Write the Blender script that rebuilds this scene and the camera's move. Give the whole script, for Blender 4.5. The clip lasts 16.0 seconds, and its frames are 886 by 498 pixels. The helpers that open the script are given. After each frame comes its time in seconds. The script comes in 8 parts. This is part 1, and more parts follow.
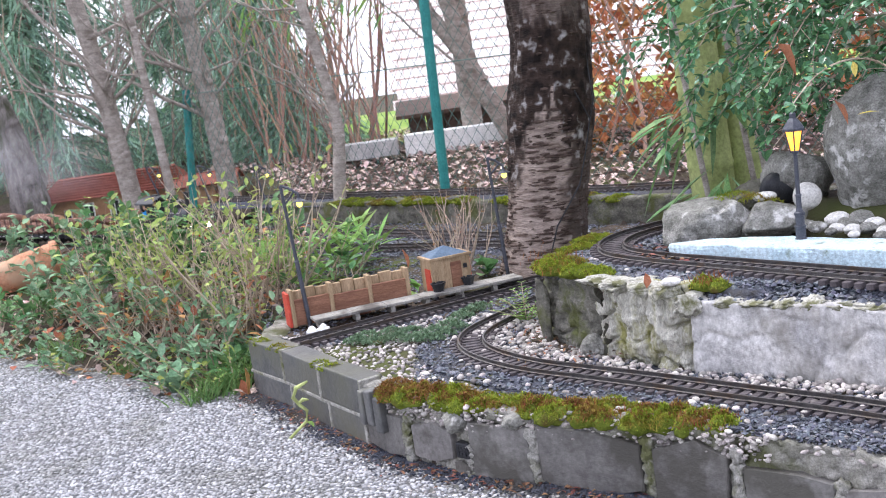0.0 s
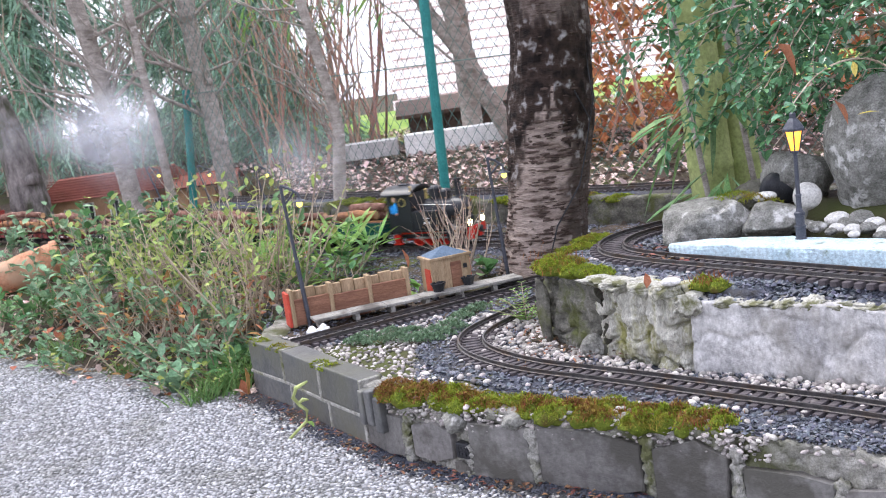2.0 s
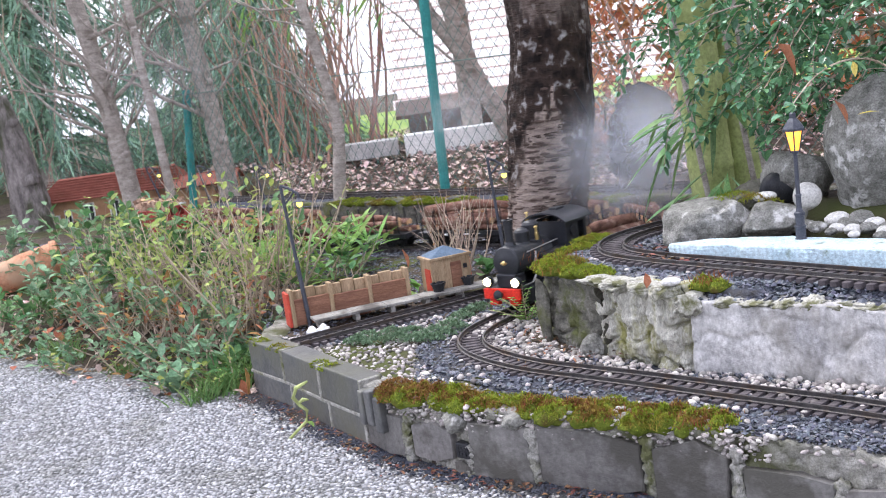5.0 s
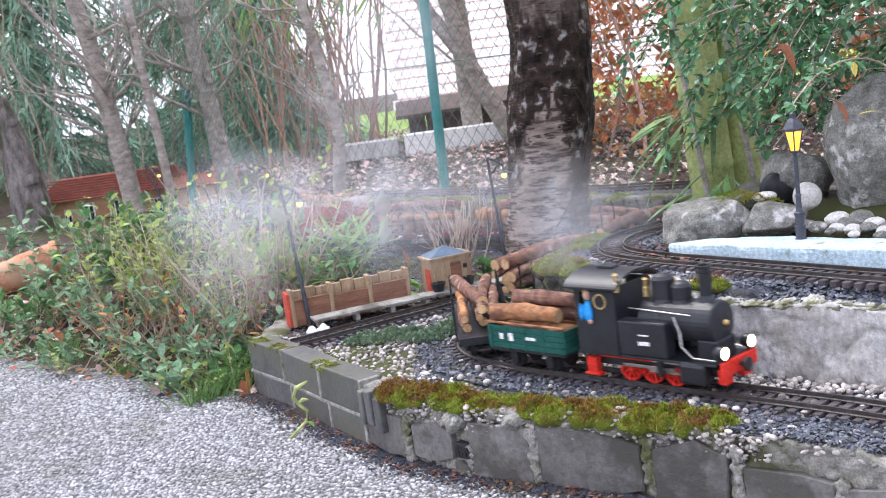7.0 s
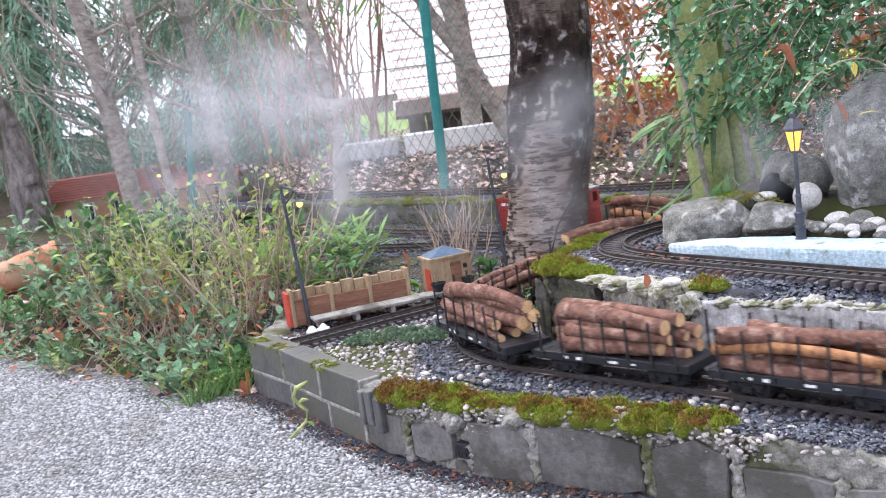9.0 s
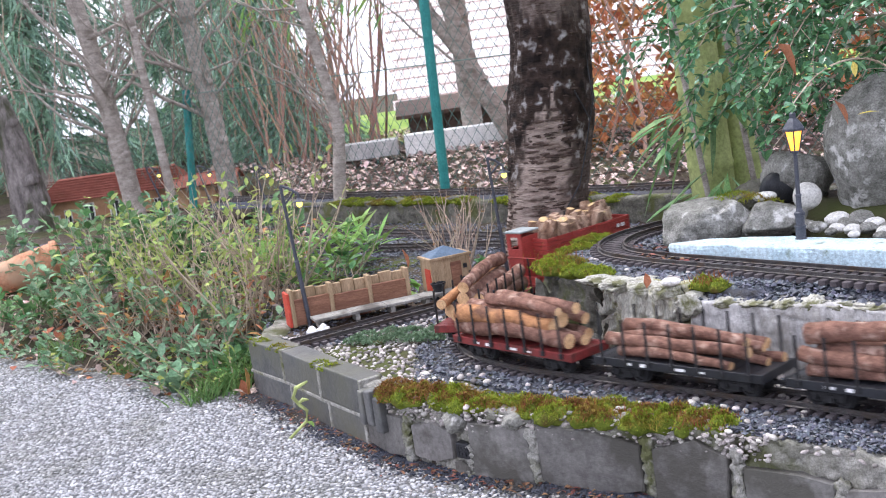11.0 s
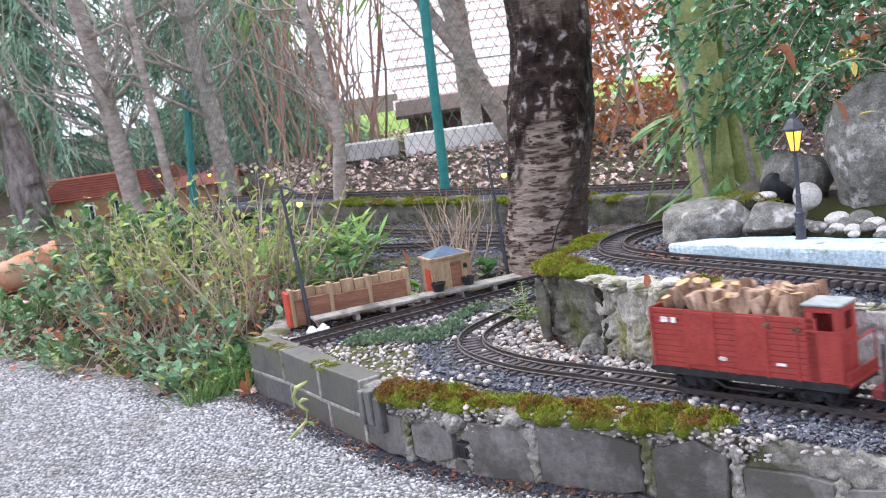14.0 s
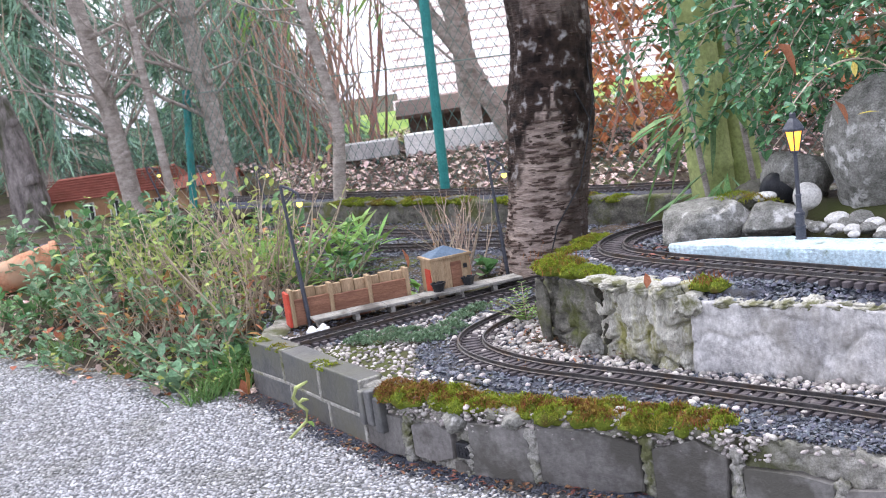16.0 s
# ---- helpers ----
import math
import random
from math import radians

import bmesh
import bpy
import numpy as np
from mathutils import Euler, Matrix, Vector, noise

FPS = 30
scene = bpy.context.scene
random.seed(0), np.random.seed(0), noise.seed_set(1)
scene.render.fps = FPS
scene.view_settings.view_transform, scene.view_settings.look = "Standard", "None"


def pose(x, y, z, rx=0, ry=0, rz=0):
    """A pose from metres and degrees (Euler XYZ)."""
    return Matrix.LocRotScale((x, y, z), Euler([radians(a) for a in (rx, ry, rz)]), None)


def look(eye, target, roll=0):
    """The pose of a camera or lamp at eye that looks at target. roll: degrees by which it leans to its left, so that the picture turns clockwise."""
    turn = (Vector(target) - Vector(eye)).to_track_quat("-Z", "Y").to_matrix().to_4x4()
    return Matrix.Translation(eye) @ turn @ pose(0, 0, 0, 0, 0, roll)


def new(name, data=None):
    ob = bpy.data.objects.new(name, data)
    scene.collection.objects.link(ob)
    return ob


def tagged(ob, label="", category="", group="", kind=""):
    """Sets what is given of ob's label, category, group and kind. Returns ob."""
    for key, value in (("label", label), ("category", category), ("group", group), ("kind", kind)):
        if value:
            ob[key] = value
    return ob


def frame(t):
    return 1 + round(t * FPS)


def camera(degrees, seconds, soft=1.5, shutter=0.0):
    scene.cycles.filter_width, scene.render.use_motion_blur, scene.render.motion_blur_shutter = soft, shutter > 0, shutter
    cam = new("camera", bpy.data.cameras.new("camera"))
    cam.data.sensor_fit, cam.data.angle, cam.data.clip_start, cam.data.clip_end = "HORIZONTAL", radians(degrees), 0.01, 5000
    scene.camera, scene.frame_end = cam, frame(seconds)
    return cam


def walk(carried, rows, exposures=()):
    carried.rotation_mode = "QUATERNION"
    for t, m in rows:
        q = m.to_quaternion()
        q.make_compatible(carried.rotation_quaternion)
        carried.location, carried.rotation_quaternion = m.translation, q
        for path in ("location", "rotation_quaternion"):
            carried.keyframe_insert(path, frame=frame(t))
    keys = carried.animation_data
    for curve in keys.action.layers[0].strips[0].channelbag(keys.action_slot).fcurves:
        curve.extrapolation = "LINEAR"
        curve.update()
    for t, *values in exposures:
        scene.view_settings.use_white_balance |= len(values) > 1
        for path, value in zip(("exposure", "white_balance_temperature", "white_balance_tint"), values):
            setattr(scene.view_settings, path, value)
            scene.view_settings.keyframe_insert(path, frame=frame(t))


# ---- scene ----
cam = camera(41.21, 16.0, soft=1.0, shutter=0.5)
cam.data.dof.use_dof = True
cam.data.dof.focus_distance = 1.85
cam.data.dof.aperture_fstop = 16.0
EYE = (0.0, 0.0, 0.6714)
_p = radians(9.638)
VIEW = look(EYE, (0.0, math.cos(_p), EYE[2] - math.sin(_p)), -7.833)
walk(cam, [(0.0, VIEW), (16.0, VIEW)])

# ---- light ----
SUN_EL, SUN_AZ = radians(60), radians(325)
world = bpy.data.worlds.new("overcast_sky")
scene.world = world
world.use_nodes = True
_n = world.node_tree.nodes
_l = world.node_tree.links
sky = _n.new("ShaderNodeTexSky")
sky.sky_type = "NISHITA"
sky.sun_disc = False
sky.sun_elevation, sky.sun_rotation = SUN_EL, SUN_AZ
sky.air_density, sky.dust_density, sky.ozone_density = 1.0, 4.0, 1.0
pale = _n.new("ShaderNodeMix")
pale.data_type = "RGBA"
pale.inputs[0].default_value = 0.72
pale.inputs[7].default_value = (9.4, 9.5, 11.4, 1)
_l.new(sky.outputs[0], pale.inputs[6])
_l.new(pale.outputs[2], _n["Background"].inputs[0])
_n["Background"].inputs[1].default_value = 0.14
sun = new("sun", bpy.data.lights.new("sun", "SUN"))
sun.data.energy, sun.data.angle, sun.data.color = 1.5, radians(25), (1.0, 0.98, 0.95)
sun.matrix_world = look((0, 0, 0), (-math.sin(SUN_AZ) * math.cos(SUN_EL), -math.cos(SUN_AZ) * math.cos(SUN_EL), -math.sin(SUN_EL)))
scene.view_settings.exposure = 0.86

# ---- materials ----
MATS = {}


def mat(name, c1, c2, scale=20.0, rough=0.8, bump=0.3, c3=None, scale3=4.0, metal=0.0, rand=0.0, island=0.0, emit=0.0, cut3=(0.5, 0.62), spec=0.12, bumpscale=3.0, trans=0.0, stretch=None, dist=0.004, grit=0.35):
    """Two-tone noise colour, a third colour in larger stains, fine relief."""
    m = bpy.data.materials.new(name)
    m.use_nodes = True
    n, l = m.node_tree.nodes, m.node_tree.links
    b = n["Principled BSDF"]
    b.inputs["Roughness"].default_value = rough
    b.inputs["Metallic"].default_value = metal
    b.inputs["Specular IOR Level"].default_value = spec
    co = n.new("ShaderNodeTexCoord").outputs["Object"]
    if stretch:
        mp = n.new("ShaderNodeMapping")
        mp.inputs["Scale"].default_value = stretch
        l.new(co, mp.inputs[0])
        co = mp.outputs[0]
    def noise_tex(s, d=5):
        t = n.new("ShaderNodeTexNoise")
        t.inputs["Scale"].default_value = s
        t.inputs["Detail"].default_value = d
        t.inputs["Roughness"].default_value = 0.65
        l.new(co, t.inputs["Vector"])
        return t.outputs[0]
    def ramp(fac, a, bb):
        r = n.new("ShaderNodeMapRange")
        r.inputs[1].default_value, r.inputs[2].default_value = a, bb
        l.new(fac, r.inputs[0])
        return r.outputs[0]
    def mix(fac, a, bb):
        x = n.new("ShaderNodeMix")
        x.data_type = "RGBA"
        for sock, v in ((x.inputs[0], fac), (x.inputs[6], a), (x.inputs[7], bb)):
            if isinstance(v, tuple):
                sock.default_value = (*v, 1)
            elif isinstance(v, float):
                sock.default_value = v
            else:
                l.new(v, sock)
        return x.outputs[2]
    fine = noise_tex(scale)
    col = mix(ramp(fine, 0.32, 0.68), c1, c2)
    if grit:
        g = n.new("ShaderNodeMapRange")
        g.inputs[1].default_value, g.inputs[2].default_value = 0.3, 0.7
        g.inputs[3].default_value, g.inputs[4].default_value = 1 - grit, 1 + grit
        l.new(noise_tex(scale * 7.3, 8), g.inputs[0])
        hs = n.new("ShaderNodeHueSaturation")
        l.new(g.outputs[0], hs.inputs["Value"])
        l.new(col, hs.inputs["Color"])
        col = hs.outputs[0]
    if c3:
        col = mix(ramp(noise_tex(scale3), *cut3), col, c3)
    if rand or island:
        h = n.new("ShaderNodeHueSaturation")
        v = n.new("ShaderNodeMapRange")
        amount = rand or island
        v.inputs[3].default_value, v.inputs[4].default_value = 1 - amount, 1 + amount
        src = n.new("ShaderNodeObjectInfo").outputs["Random"] if rand else n.new("ShaderNodeNewGeometry").outputs["Random Per Island"]
        l.new(src, v.inputs[0])
        l.new(v.outputs[0], h.inputs["Value"])
        v2 = n.new("ShaderNodeMapRange")
        v2.inputs[3].default_value, v2.inputs[4].default_value = 0.5 - amount * 0.07, 0.5 + amount * 0.07
        w = n.new("ShaderNodeMath")
        w.operation = "FRACT"
        w2 = n.new("ShaderNodeMath")
        w2.operation = "MULTIPLY"
        w2.inputs[1].default_value = 7.31
        l.new(src, w2.inputs[0])
        l.new(w2.outputs[0], w.inputs[0])
        l.new(w.outputs[0], v2.inputs[0])
        l.new(v2.outputs[0], h.inputs["Hue"])
        l.new(col, h.inputs["Color"])
        col = h.outputs[0]
    l.new(col, b.inputs["Base Color"])
    if bump:
        bp = n.new("ShaderNodeBump")
        bp.inputs["Strength"].default_value = bump
        bp.inputs["Distance"].default_value = dist
        l.new(noise_tex(scale * bumpscale), bp.inputs["Height"])
        l.new(bp.outputs[0], b.inputs["Normal"])
    if emit:
        l.new(col, b.inputs["Emission Color"])
        b.inputs["Emission Strength"].default_value = emit
    if trans:
        tr = n.new("ShaderNodeBsdfTranslucent")
        l.new(col, tr.inputs[0])
        ms = n.new("ShaderNodeMixShader")
        ms.inputs[0].default_value = trans
        l.new(b.outputs[0], ms.inputs[1])
        l.new(tr.outputs[0], ms.inputs[2])
        l.new(ms.outputs[0], n["Material Output"].inputs[0])
    MATS[name] = m
    return m


def speckled(name, base, pebbles, cell=90.0, rough=0.8, moss=None):
    """Exposed aggregate: rounded grains of mixed tones in mortar."""
    m = mat(name, base, tuple(c * 0.7 for c in base), 30, rough, 0.0)
    n, l = m.node_tree.nodes, m.node_tree.links
    b = n["Principled BSDF"]
    co = n.new("ShaderNodeTexCoord").outputs["Object"]
    v = n.new("ShaderNodeTexVoronoi")
    v.inputs["Scale"].default_value = cell
    l.new(co, v.inputs["Vector"])
    bw = n.new("ShaderNodeSeparateColor")
    l.new(v.outputs["Color"], bw.inputs[0])
    r = n.new("ShaderNodeValToRGB")
    els = r.color_ramp.elements
    els[0].color, els[1].color = (*pebbles[0], 1), (*pebbles[-1], 1)
    for i, c in enumerate(pebbles[1:-1], 1):
        e = els.new(i / (len(pebbles) - 1))
        e.color = (*c, 1)
    l.new(bw.outputs[0], r.inputs[0])
    edge = n.new("ShaderNodeMapRange")
    edge.inputs[1].default_value, edge.inputs[2].default_value = 0.38, 0.55
    l.new(v.outputs["Distance"], edge.inputs[0])
    x = n.new("ShaderNodeMix")
    x.data_type = "RGBA"
    l.new(edge.outputs[0], x.inputs[0])
    l.new(r.outputs[0], x.inputs[6])
    old = b.inputs["Base Color"].links[0].from_socket
    l.new(old, x.inputs[7])
    out = x.outputs[2]
    if moss:
        t = n.new("ShaderNodeTexNoise")
        t.inputs["Scale"].default_value = 2.2
        t.inputs["Detail"].default_value = 8
        l.new(co, t.inputs["Vector"])
        g = n.new("ShaderNodeMapRange")
        g.inputs[1].default_value, g.inputs[2].default_value = 0.5, 0.72
        g.inputs[4].default_value = 0.75
        l.new(t.outputs[0], g.inputs[0])
        y = n.new("ShaderNodeMix")
        y.data_type = "RGBA"
        y.inputs[7].default_value = (*moss, 1)
        l.new(g.outputs[0], y.inputs[0])
        l.new(out, y.inputs[6])
        out = y.outputs[2]
    l.new(out, b.inputs["Base Color"])
    bp = n.new("ShaderNodeBump")
    bp.inputs["Strength"].default_value = 0.8
    bp.inputs["Distance"].default_value = 0.004
    bp.invert = True
    l.new(v.outputs["Distance"], bp.inputs["Height"])
    l.new(bp.outputs[0], b.inputs["Normal"])
    return m


soil = mat("soil", (0.035, 0.028, 0.022), (0.10, 0.078, 0.062), 40, 0.95, 0.8, (0.07, 0.08, 0.03), 3)
slab_mat = speckled("washed_concrete", (0.13, 0.13, 0.135), [(0.13, 0.138, 0.155), (0.26, 0.265, 0.275), (0.44, 0.44, 0.45), (0.22, 0.21, 0.21), (0.60, 0.60, 0.61)], 140, 0.55, (0.12, 0.125, 0.09))
block_mat = mat("dark_block", (0.075, 0.077, 0.078), (0.145, 0.145, 0.142), 12, 0.45, 0.5, (0.105, 0.105, 0.075), 6, rand=0.15, cut3=(0.46, 0.70), spec=0.25, grit=0.28, bumpscale=9.0, dist=0.002)
mortar_mat = mat("old_mortar", (0.16, 0.155, 0.135), (0.44, 0.425, 0.385), 60, 0.9, 1.0, (0.10, 0.105, 0.055), 9, cut3=(0.47, 0.66))
joint_mat = mat("grey_mortar_joint", (0.20, 0.195, 0.175), (0.42, 0.41, 0.375), 70, 0.9, 1.0, (0.12, 0.125, 0.06), 14, cut3=(0.5, 0.64))
stone_mat = mat("slate_slab", (0.115, 0.110, 0.104), (0.205, 0.195, 0.185), 13, 0.5, 0.8, (0.085, 0.080, 0.070), 9, rand=0.2, spec=0.25, cut3=(0.50, 0.60), grit=0.3, bumpscale=8.0, dist=0.003)
concrete_mat = mat("weathered_concrete", (0.34, 0.335, 0.335), (0.60, 0.585, 0.565), 18, 0.8, 0.9, (0.25, 0.235, 0.205), 8, cut3=(0.48, 0.68), stretch=(1, 1, 0.7), bumpscale=6.0)
mossrock_mat = mat("mossy_rock", (0.34, 0.33, 0.28), (0.68, 0.66, 0.58), 30, 0.9, 1.0, (0.27, 0.26, 0.10), 11, cut3=(0.44, 0.60), stretch=(1.6, 1.6, 0.6), dist=0.008)
darkrock_mat = mat("dark_rock", (0.075, 0.073, 0.062), (0.24, 0.23, 0.195), 30, 0.9, 1.0, (0.11, 0.12, 0.05), 12, dist=0.008)
whitecap_mat = mat("limed_concrete", (0.30, 0.29, 0.25), (0.62, 0.61, 0.56), 34, 0.9, 1.0, (0.13, 0.13, 0.07), 22, cut3=(0.46, 0.62))
boulder_mat = mat("granite_boulder", (0.12, 0.12, 0.105), (0.33, 0.325, 0.30), 42, 0.85, 1.0, (0.60, 0.59, 0.57), 18, cut3=(0.56, 0.64), dist=0.005, grit=0.45)
white_stone = mat("white_pebble", (0.50, 0.49, 0.46), (0.68, 0.67, 0.64), 30, 0.65, 0.3, rand=0.2)
blue_slab = mat("pale_blue_concrete", (0.42, 0.55, 0.61), (0.58, 0.70, 0.75), 24, 0.8, 0.9, (0.20, 0.25, 0.20), 16, cut3=(0.58, 0.66))
rail_mat = mat("weathered_rail", (0.07, 0.066, 0.066), (0.14, 0.13, 0.128), 80, 0.4, 0.2, (0.10, 0.075, 0.06), 20, metal=0.6, spec=0.4)
sleeper_mat = mat("brown_sleeper", (0.06, 0.053, 0.056), (0.115, 0.10, 0.105), 70, 0.7, 0.4, rand=0.15)
ballast_mat = mat("dark_ballast", (0.035, 0.04, 0.055), (0.12, 0.13, 0.165), 150, 0.7, 1.0, (0.09, 0.085, 0.08), 8)
chip_mat = mat("blue_grey_chip", (0.045, 0.050, 0.066), (0.115, 0.125, 0.155), 90, 0.38, 0.2, island=0.7, spec=0.45)
pebble_mat = mat("mixed_pebble", (0.26, 0.235, 0.22), (0.44, 0.41, 0.39), 70, 0.6, 0.15, island=0.62)
moss_mat = mat("green_moss", (0.14, 0.20, 0.02), (0.36, 0.41, 0.06), 60, 0.95, 0.6, (0.28, 0.20, 0.05), 14, island=0.3, trans=0.2)
cushion_mat = mat("moss_cushion", (0.08, 0.11, 0.015), (0.18, 0.22, 0.035), 90, 0.95, 0.8, (0.12, 0.085, 0.03), 16)
redmoss_mat = mat("rusty_moss", (0.17, 0.075, 0.03), (0.32, 0.19, 0.07), 60, 0.95, 0.3, island=0.35, trans=0.2)
sedum_mat = mat("grey_green_sedum", (0.12, 0.20, 0.12), (0.26, 0.36, 0.24), 60, 0.7, 0.2, island=0.3, trans=0.2)
bark_mat = mat("cherry_bark", (0.19, 0.145, 0.125), (0.42, 0.345, 0.30), 15, 0.75, 0.9, (0.11, 0.075, 0.06), 12, cut3=(0.54, 0.66), stretch=(1, 1, 4.0), dist=0.006)


def peeled_bark(m):
    """Lays rough dark bark over the pale banded bark where the trunk's own "peeled" values say so."""
    n, l = m.node_tree.nodes, m.node_tree.links
    co = n.new("ShaderNodeTexCoord").outputs["Object"]
    t = n.new("ShaderNodeTexNoise")
    t.inputs["Scale"].default_value, t.inputs["Detail"].default_value = 34, 8
    l.new(co, t.inputs["Vector"])
    r = n.new("ShaderNodeValToRGB")
    for e, (p, c) in zip([*r.color_ramp.elements, r.color_ramp.elements.new(0.56)], ((0.36, (0.012, 0.009, 0.008)), (0.78, (0.13, 0.080, 0.060)), (0.58, (0.046, 0.031, 0.025)))):
        e.position, e.color = p, (*c, 1)
    l.new(t.outputs[0], r.inputs[0])
    at = n.new("ShaderNodeAttribute")
    at.attribute_name = "peeled"
    x = n.new("ShaderNodeMix")
    x.data_type = "RGBA"
    b = n["Principled BSDF"].inputs["Base Color"]
    l.new(at.outputs["Fac"], x.inputs[0])
    l.new(b.links[0].from_socket, x.inputs[6])
    l.new(r.outputs[0], x.inputs[7])
    l.new(x.outputs[2], b)


peeled_bark(bark_mat)
greybark_mat = mat("grey_bark", (0.22, 0.19, 0.165), (0.46, 0.415, 0.37), 24, 0.85, 0.7, (0.19, 0.165, 0.14), 9, stretch=(1, 1, 2.0), cut3=(0.54, 0.68))
twig_mat = mat("brown_twig", (0.32, 0.25, 0.19), (0.50, 0.41, 0.33), 30, 0.8, 0.3, island=0.3)
greenpaint = mat("green_painted_steel", (0.03, 0.19, 0.18), (0.05, 0.25, 0.23), 30, 0.4, 0.1)
wire_mat = mat("green_wire", (0.07, 0.15, 0.13), (0.12, 0.20, 0.17), 30, 0.5, 0.0)
black_metal = mat("black_metal", (0.025, 0.027, 0.03), (0.05, 0.05, 0.055), 50, 0.4, 0.1, metal=0.3)
iron_mat = mat("grey_iron", (0.045, 0.05, 0.065), (0.085, 0.09, 0.11), 60, 0.45, 0.2, metal=0.3, spec=0.4)
lampglow = mat("lit_warm_lamp", (1.0, 0.36, 0.03), (1.0, 0.55, 0.12), 60, 0.5, 0, emit=0.9, grit=0)
yellowglow = mat("lit_yellow_bulb", (1.0, 0.85, 0.10), (1.0, 0.92, 0.2), 20, 0.5, 0, emit=1.7, grit=0)
headglow = mat("lit_headlight", (1.0, 0.80, 0.42), (1.0, 0.86, 0.5), 20, 0.5, 0, emit=7.0, grit=0)


# ---- mesh helpers ----
def finish(name, bm, material, smooth=True):
    me = bpy.data.meshes.new(name)
    bmesh.ops.recalc_face_normals(bm, faces=bm.faces)
    bm.to_mesh(me)
    bm.free()
    for mm in (material if isinstance(material, (list, tuple)) else [material]):
        me.materials.append(mm)
    if smooth:
        me.polygons.foreach_set("use_smooth", [True] * len(me.polygons))
    return me


def part(name, bm, material, parent=None, label="", at=None, smooth=False):
    """Links a bmesh as one mesh object under a thing or a part."""
    ob = new(name, finish(name, bm, material, smooth))
    if parent:
        ob.parent = parent
    if at is not None:
        ob.matrix_basis = at
    if label:
        ob["label"] = label
    return ob


def pieces(name, verts, faces, material, smooth=False):
    me = bpy.data.meshes.new(name)
    me.from_pydata(verts, [], faces)
    me.update()
    me.materials.append(material)
    if smooth:
        me.polygons.foreach_set("use_smooth", [True] * len(me.polygons))
    return me


def empty(name, m, label, category, group=""):
    ob = new(name)
    ob.empty_display_size = 0.02
    ob.matrix_basis = m
    return tagged(ob, label, category, group)


def box(bm, c, s, rz=0.0, bevel=0.0, m=None):
    mm = Matrix.Translation(c) @ Matrix.Rotation(radians(rz), 4, "Z") @ (m or Matrix()) @ Matrix.Diagonal((*s, 1))
    geo = bmesh.ops.create_cube(bm, size=1.0, matrix=mm)
    if bevel:
        edges = list({e for v in geo["verts"] for e in v.link_edges})
        bmesh.ops.bevel(bm, geom=edges, offset=bevel, segments=2, affect="EDGES", profile=0.5)
    return bm


def tube(bm, pts, radii, seg=8, caps=True):
    pts = [Vector(q) for q in pts]
    if not isinstance(radii, (list, tuple)):
        radii = [radii] * len(pts)
    rings = []
    up = Vector((0.13, 0.31, 0.94))
    for i, q in enumerate(pts):
        d = (pts[min(i + 1, len(pts) - 1)] - pts[max(i - 1, 0)]).normalized()
        a = d.cross(up)
        if a.length < 0.05:
            a = d.cross(Vector((1, 0, 0)))
        a.normalize()
        b = d.cross(a)
        rings.append([bm.verts.new(q + (a * math.cos(2 * math.pi * k / seg) + b * math.sin(2 * math.pi * k / seg)) * radii[i]) for k in range(seg)])
    for r0, r1 in zip(rings, rings[1:]):
        for k in range(seg):
            bm.faces.new((r0[k], r0[(k + 1) % seg], r1[(k + 1) % seg], r1[k]))
    if caps:
        bm.faces.new(rings[0][::-1])
        bm.faces.new(rings[-1])
    return bm


def lathe(bm, prof, seg=16, m=None):
    """Turns a profile of (radius, height) round z."""
    m = m or Matrix()
    rings = [[bm.verts.new(m @ Vector((max(r, 1e-5) * math.cos(2 * math.pi * k / seg), max(r, 1e-5) * math.sin(2 * math.pi * k / seg), z))) for k in range(seg)] for r, z in prof]
    for r0, r1 in zip(rings, rings[1:]):
        for k in range(seg):
            bm.faces.new((r0[k], r0[(k + 1) % seg], r1[(k + 1) % seg], r1[k]))
    bm.faces.new(rings[0][::-1])
    bm.faces.new(rings[-1])
    return bm


def blob(bm, c, s, sub=3, amp=0.15, freq=1.5, seed=0.0, flat=None, m=None, facets=0):
    """A worn stone: an icosphere pushed about by noise, with flattened faces."""
    rg = random.Random(seed)
    cuts = [(Vector((rg.gauss(0, 1), rg.gauss(0, 1), rg.gauss(0, 1))).normalized(), rg.uniform(0.62, 0.86)) for _ in range(facets)]
    geo = bmesh.ops.create_icosphere(bm, subdivisions=sub, radius=1.0)
    for v in geo["verts"]:
        q = v.co.copy()
        f = 1 + amp * noise.noise(q * freq + Vector((seed, seed * 1.7, 3.1))) + amp * 0.4 * noise.noise(q * freq * 3 + Vector((seed, 5, seed)))
        q *= f
        for nn, lim in cuts:
            over = q.dot(nn) - lim
            if over > 0:
                q -= nn * over * 0.88
        if facets:
            q *= 1 + 0.03 * noise.noise(v.co * 9 + Vector((seed, 0, 0))) + 0.02 * noise.noise(v.co * 21 + Vector((seed, 0, 0)))
        if flat is not None:
            q.z = max(q.z, flat)
        q = Vector((q.x * s[0], q.y * s[1], q.z * s[2]))
        v.co = Vector(c) + ((m @ q) if m else q)
    return bm


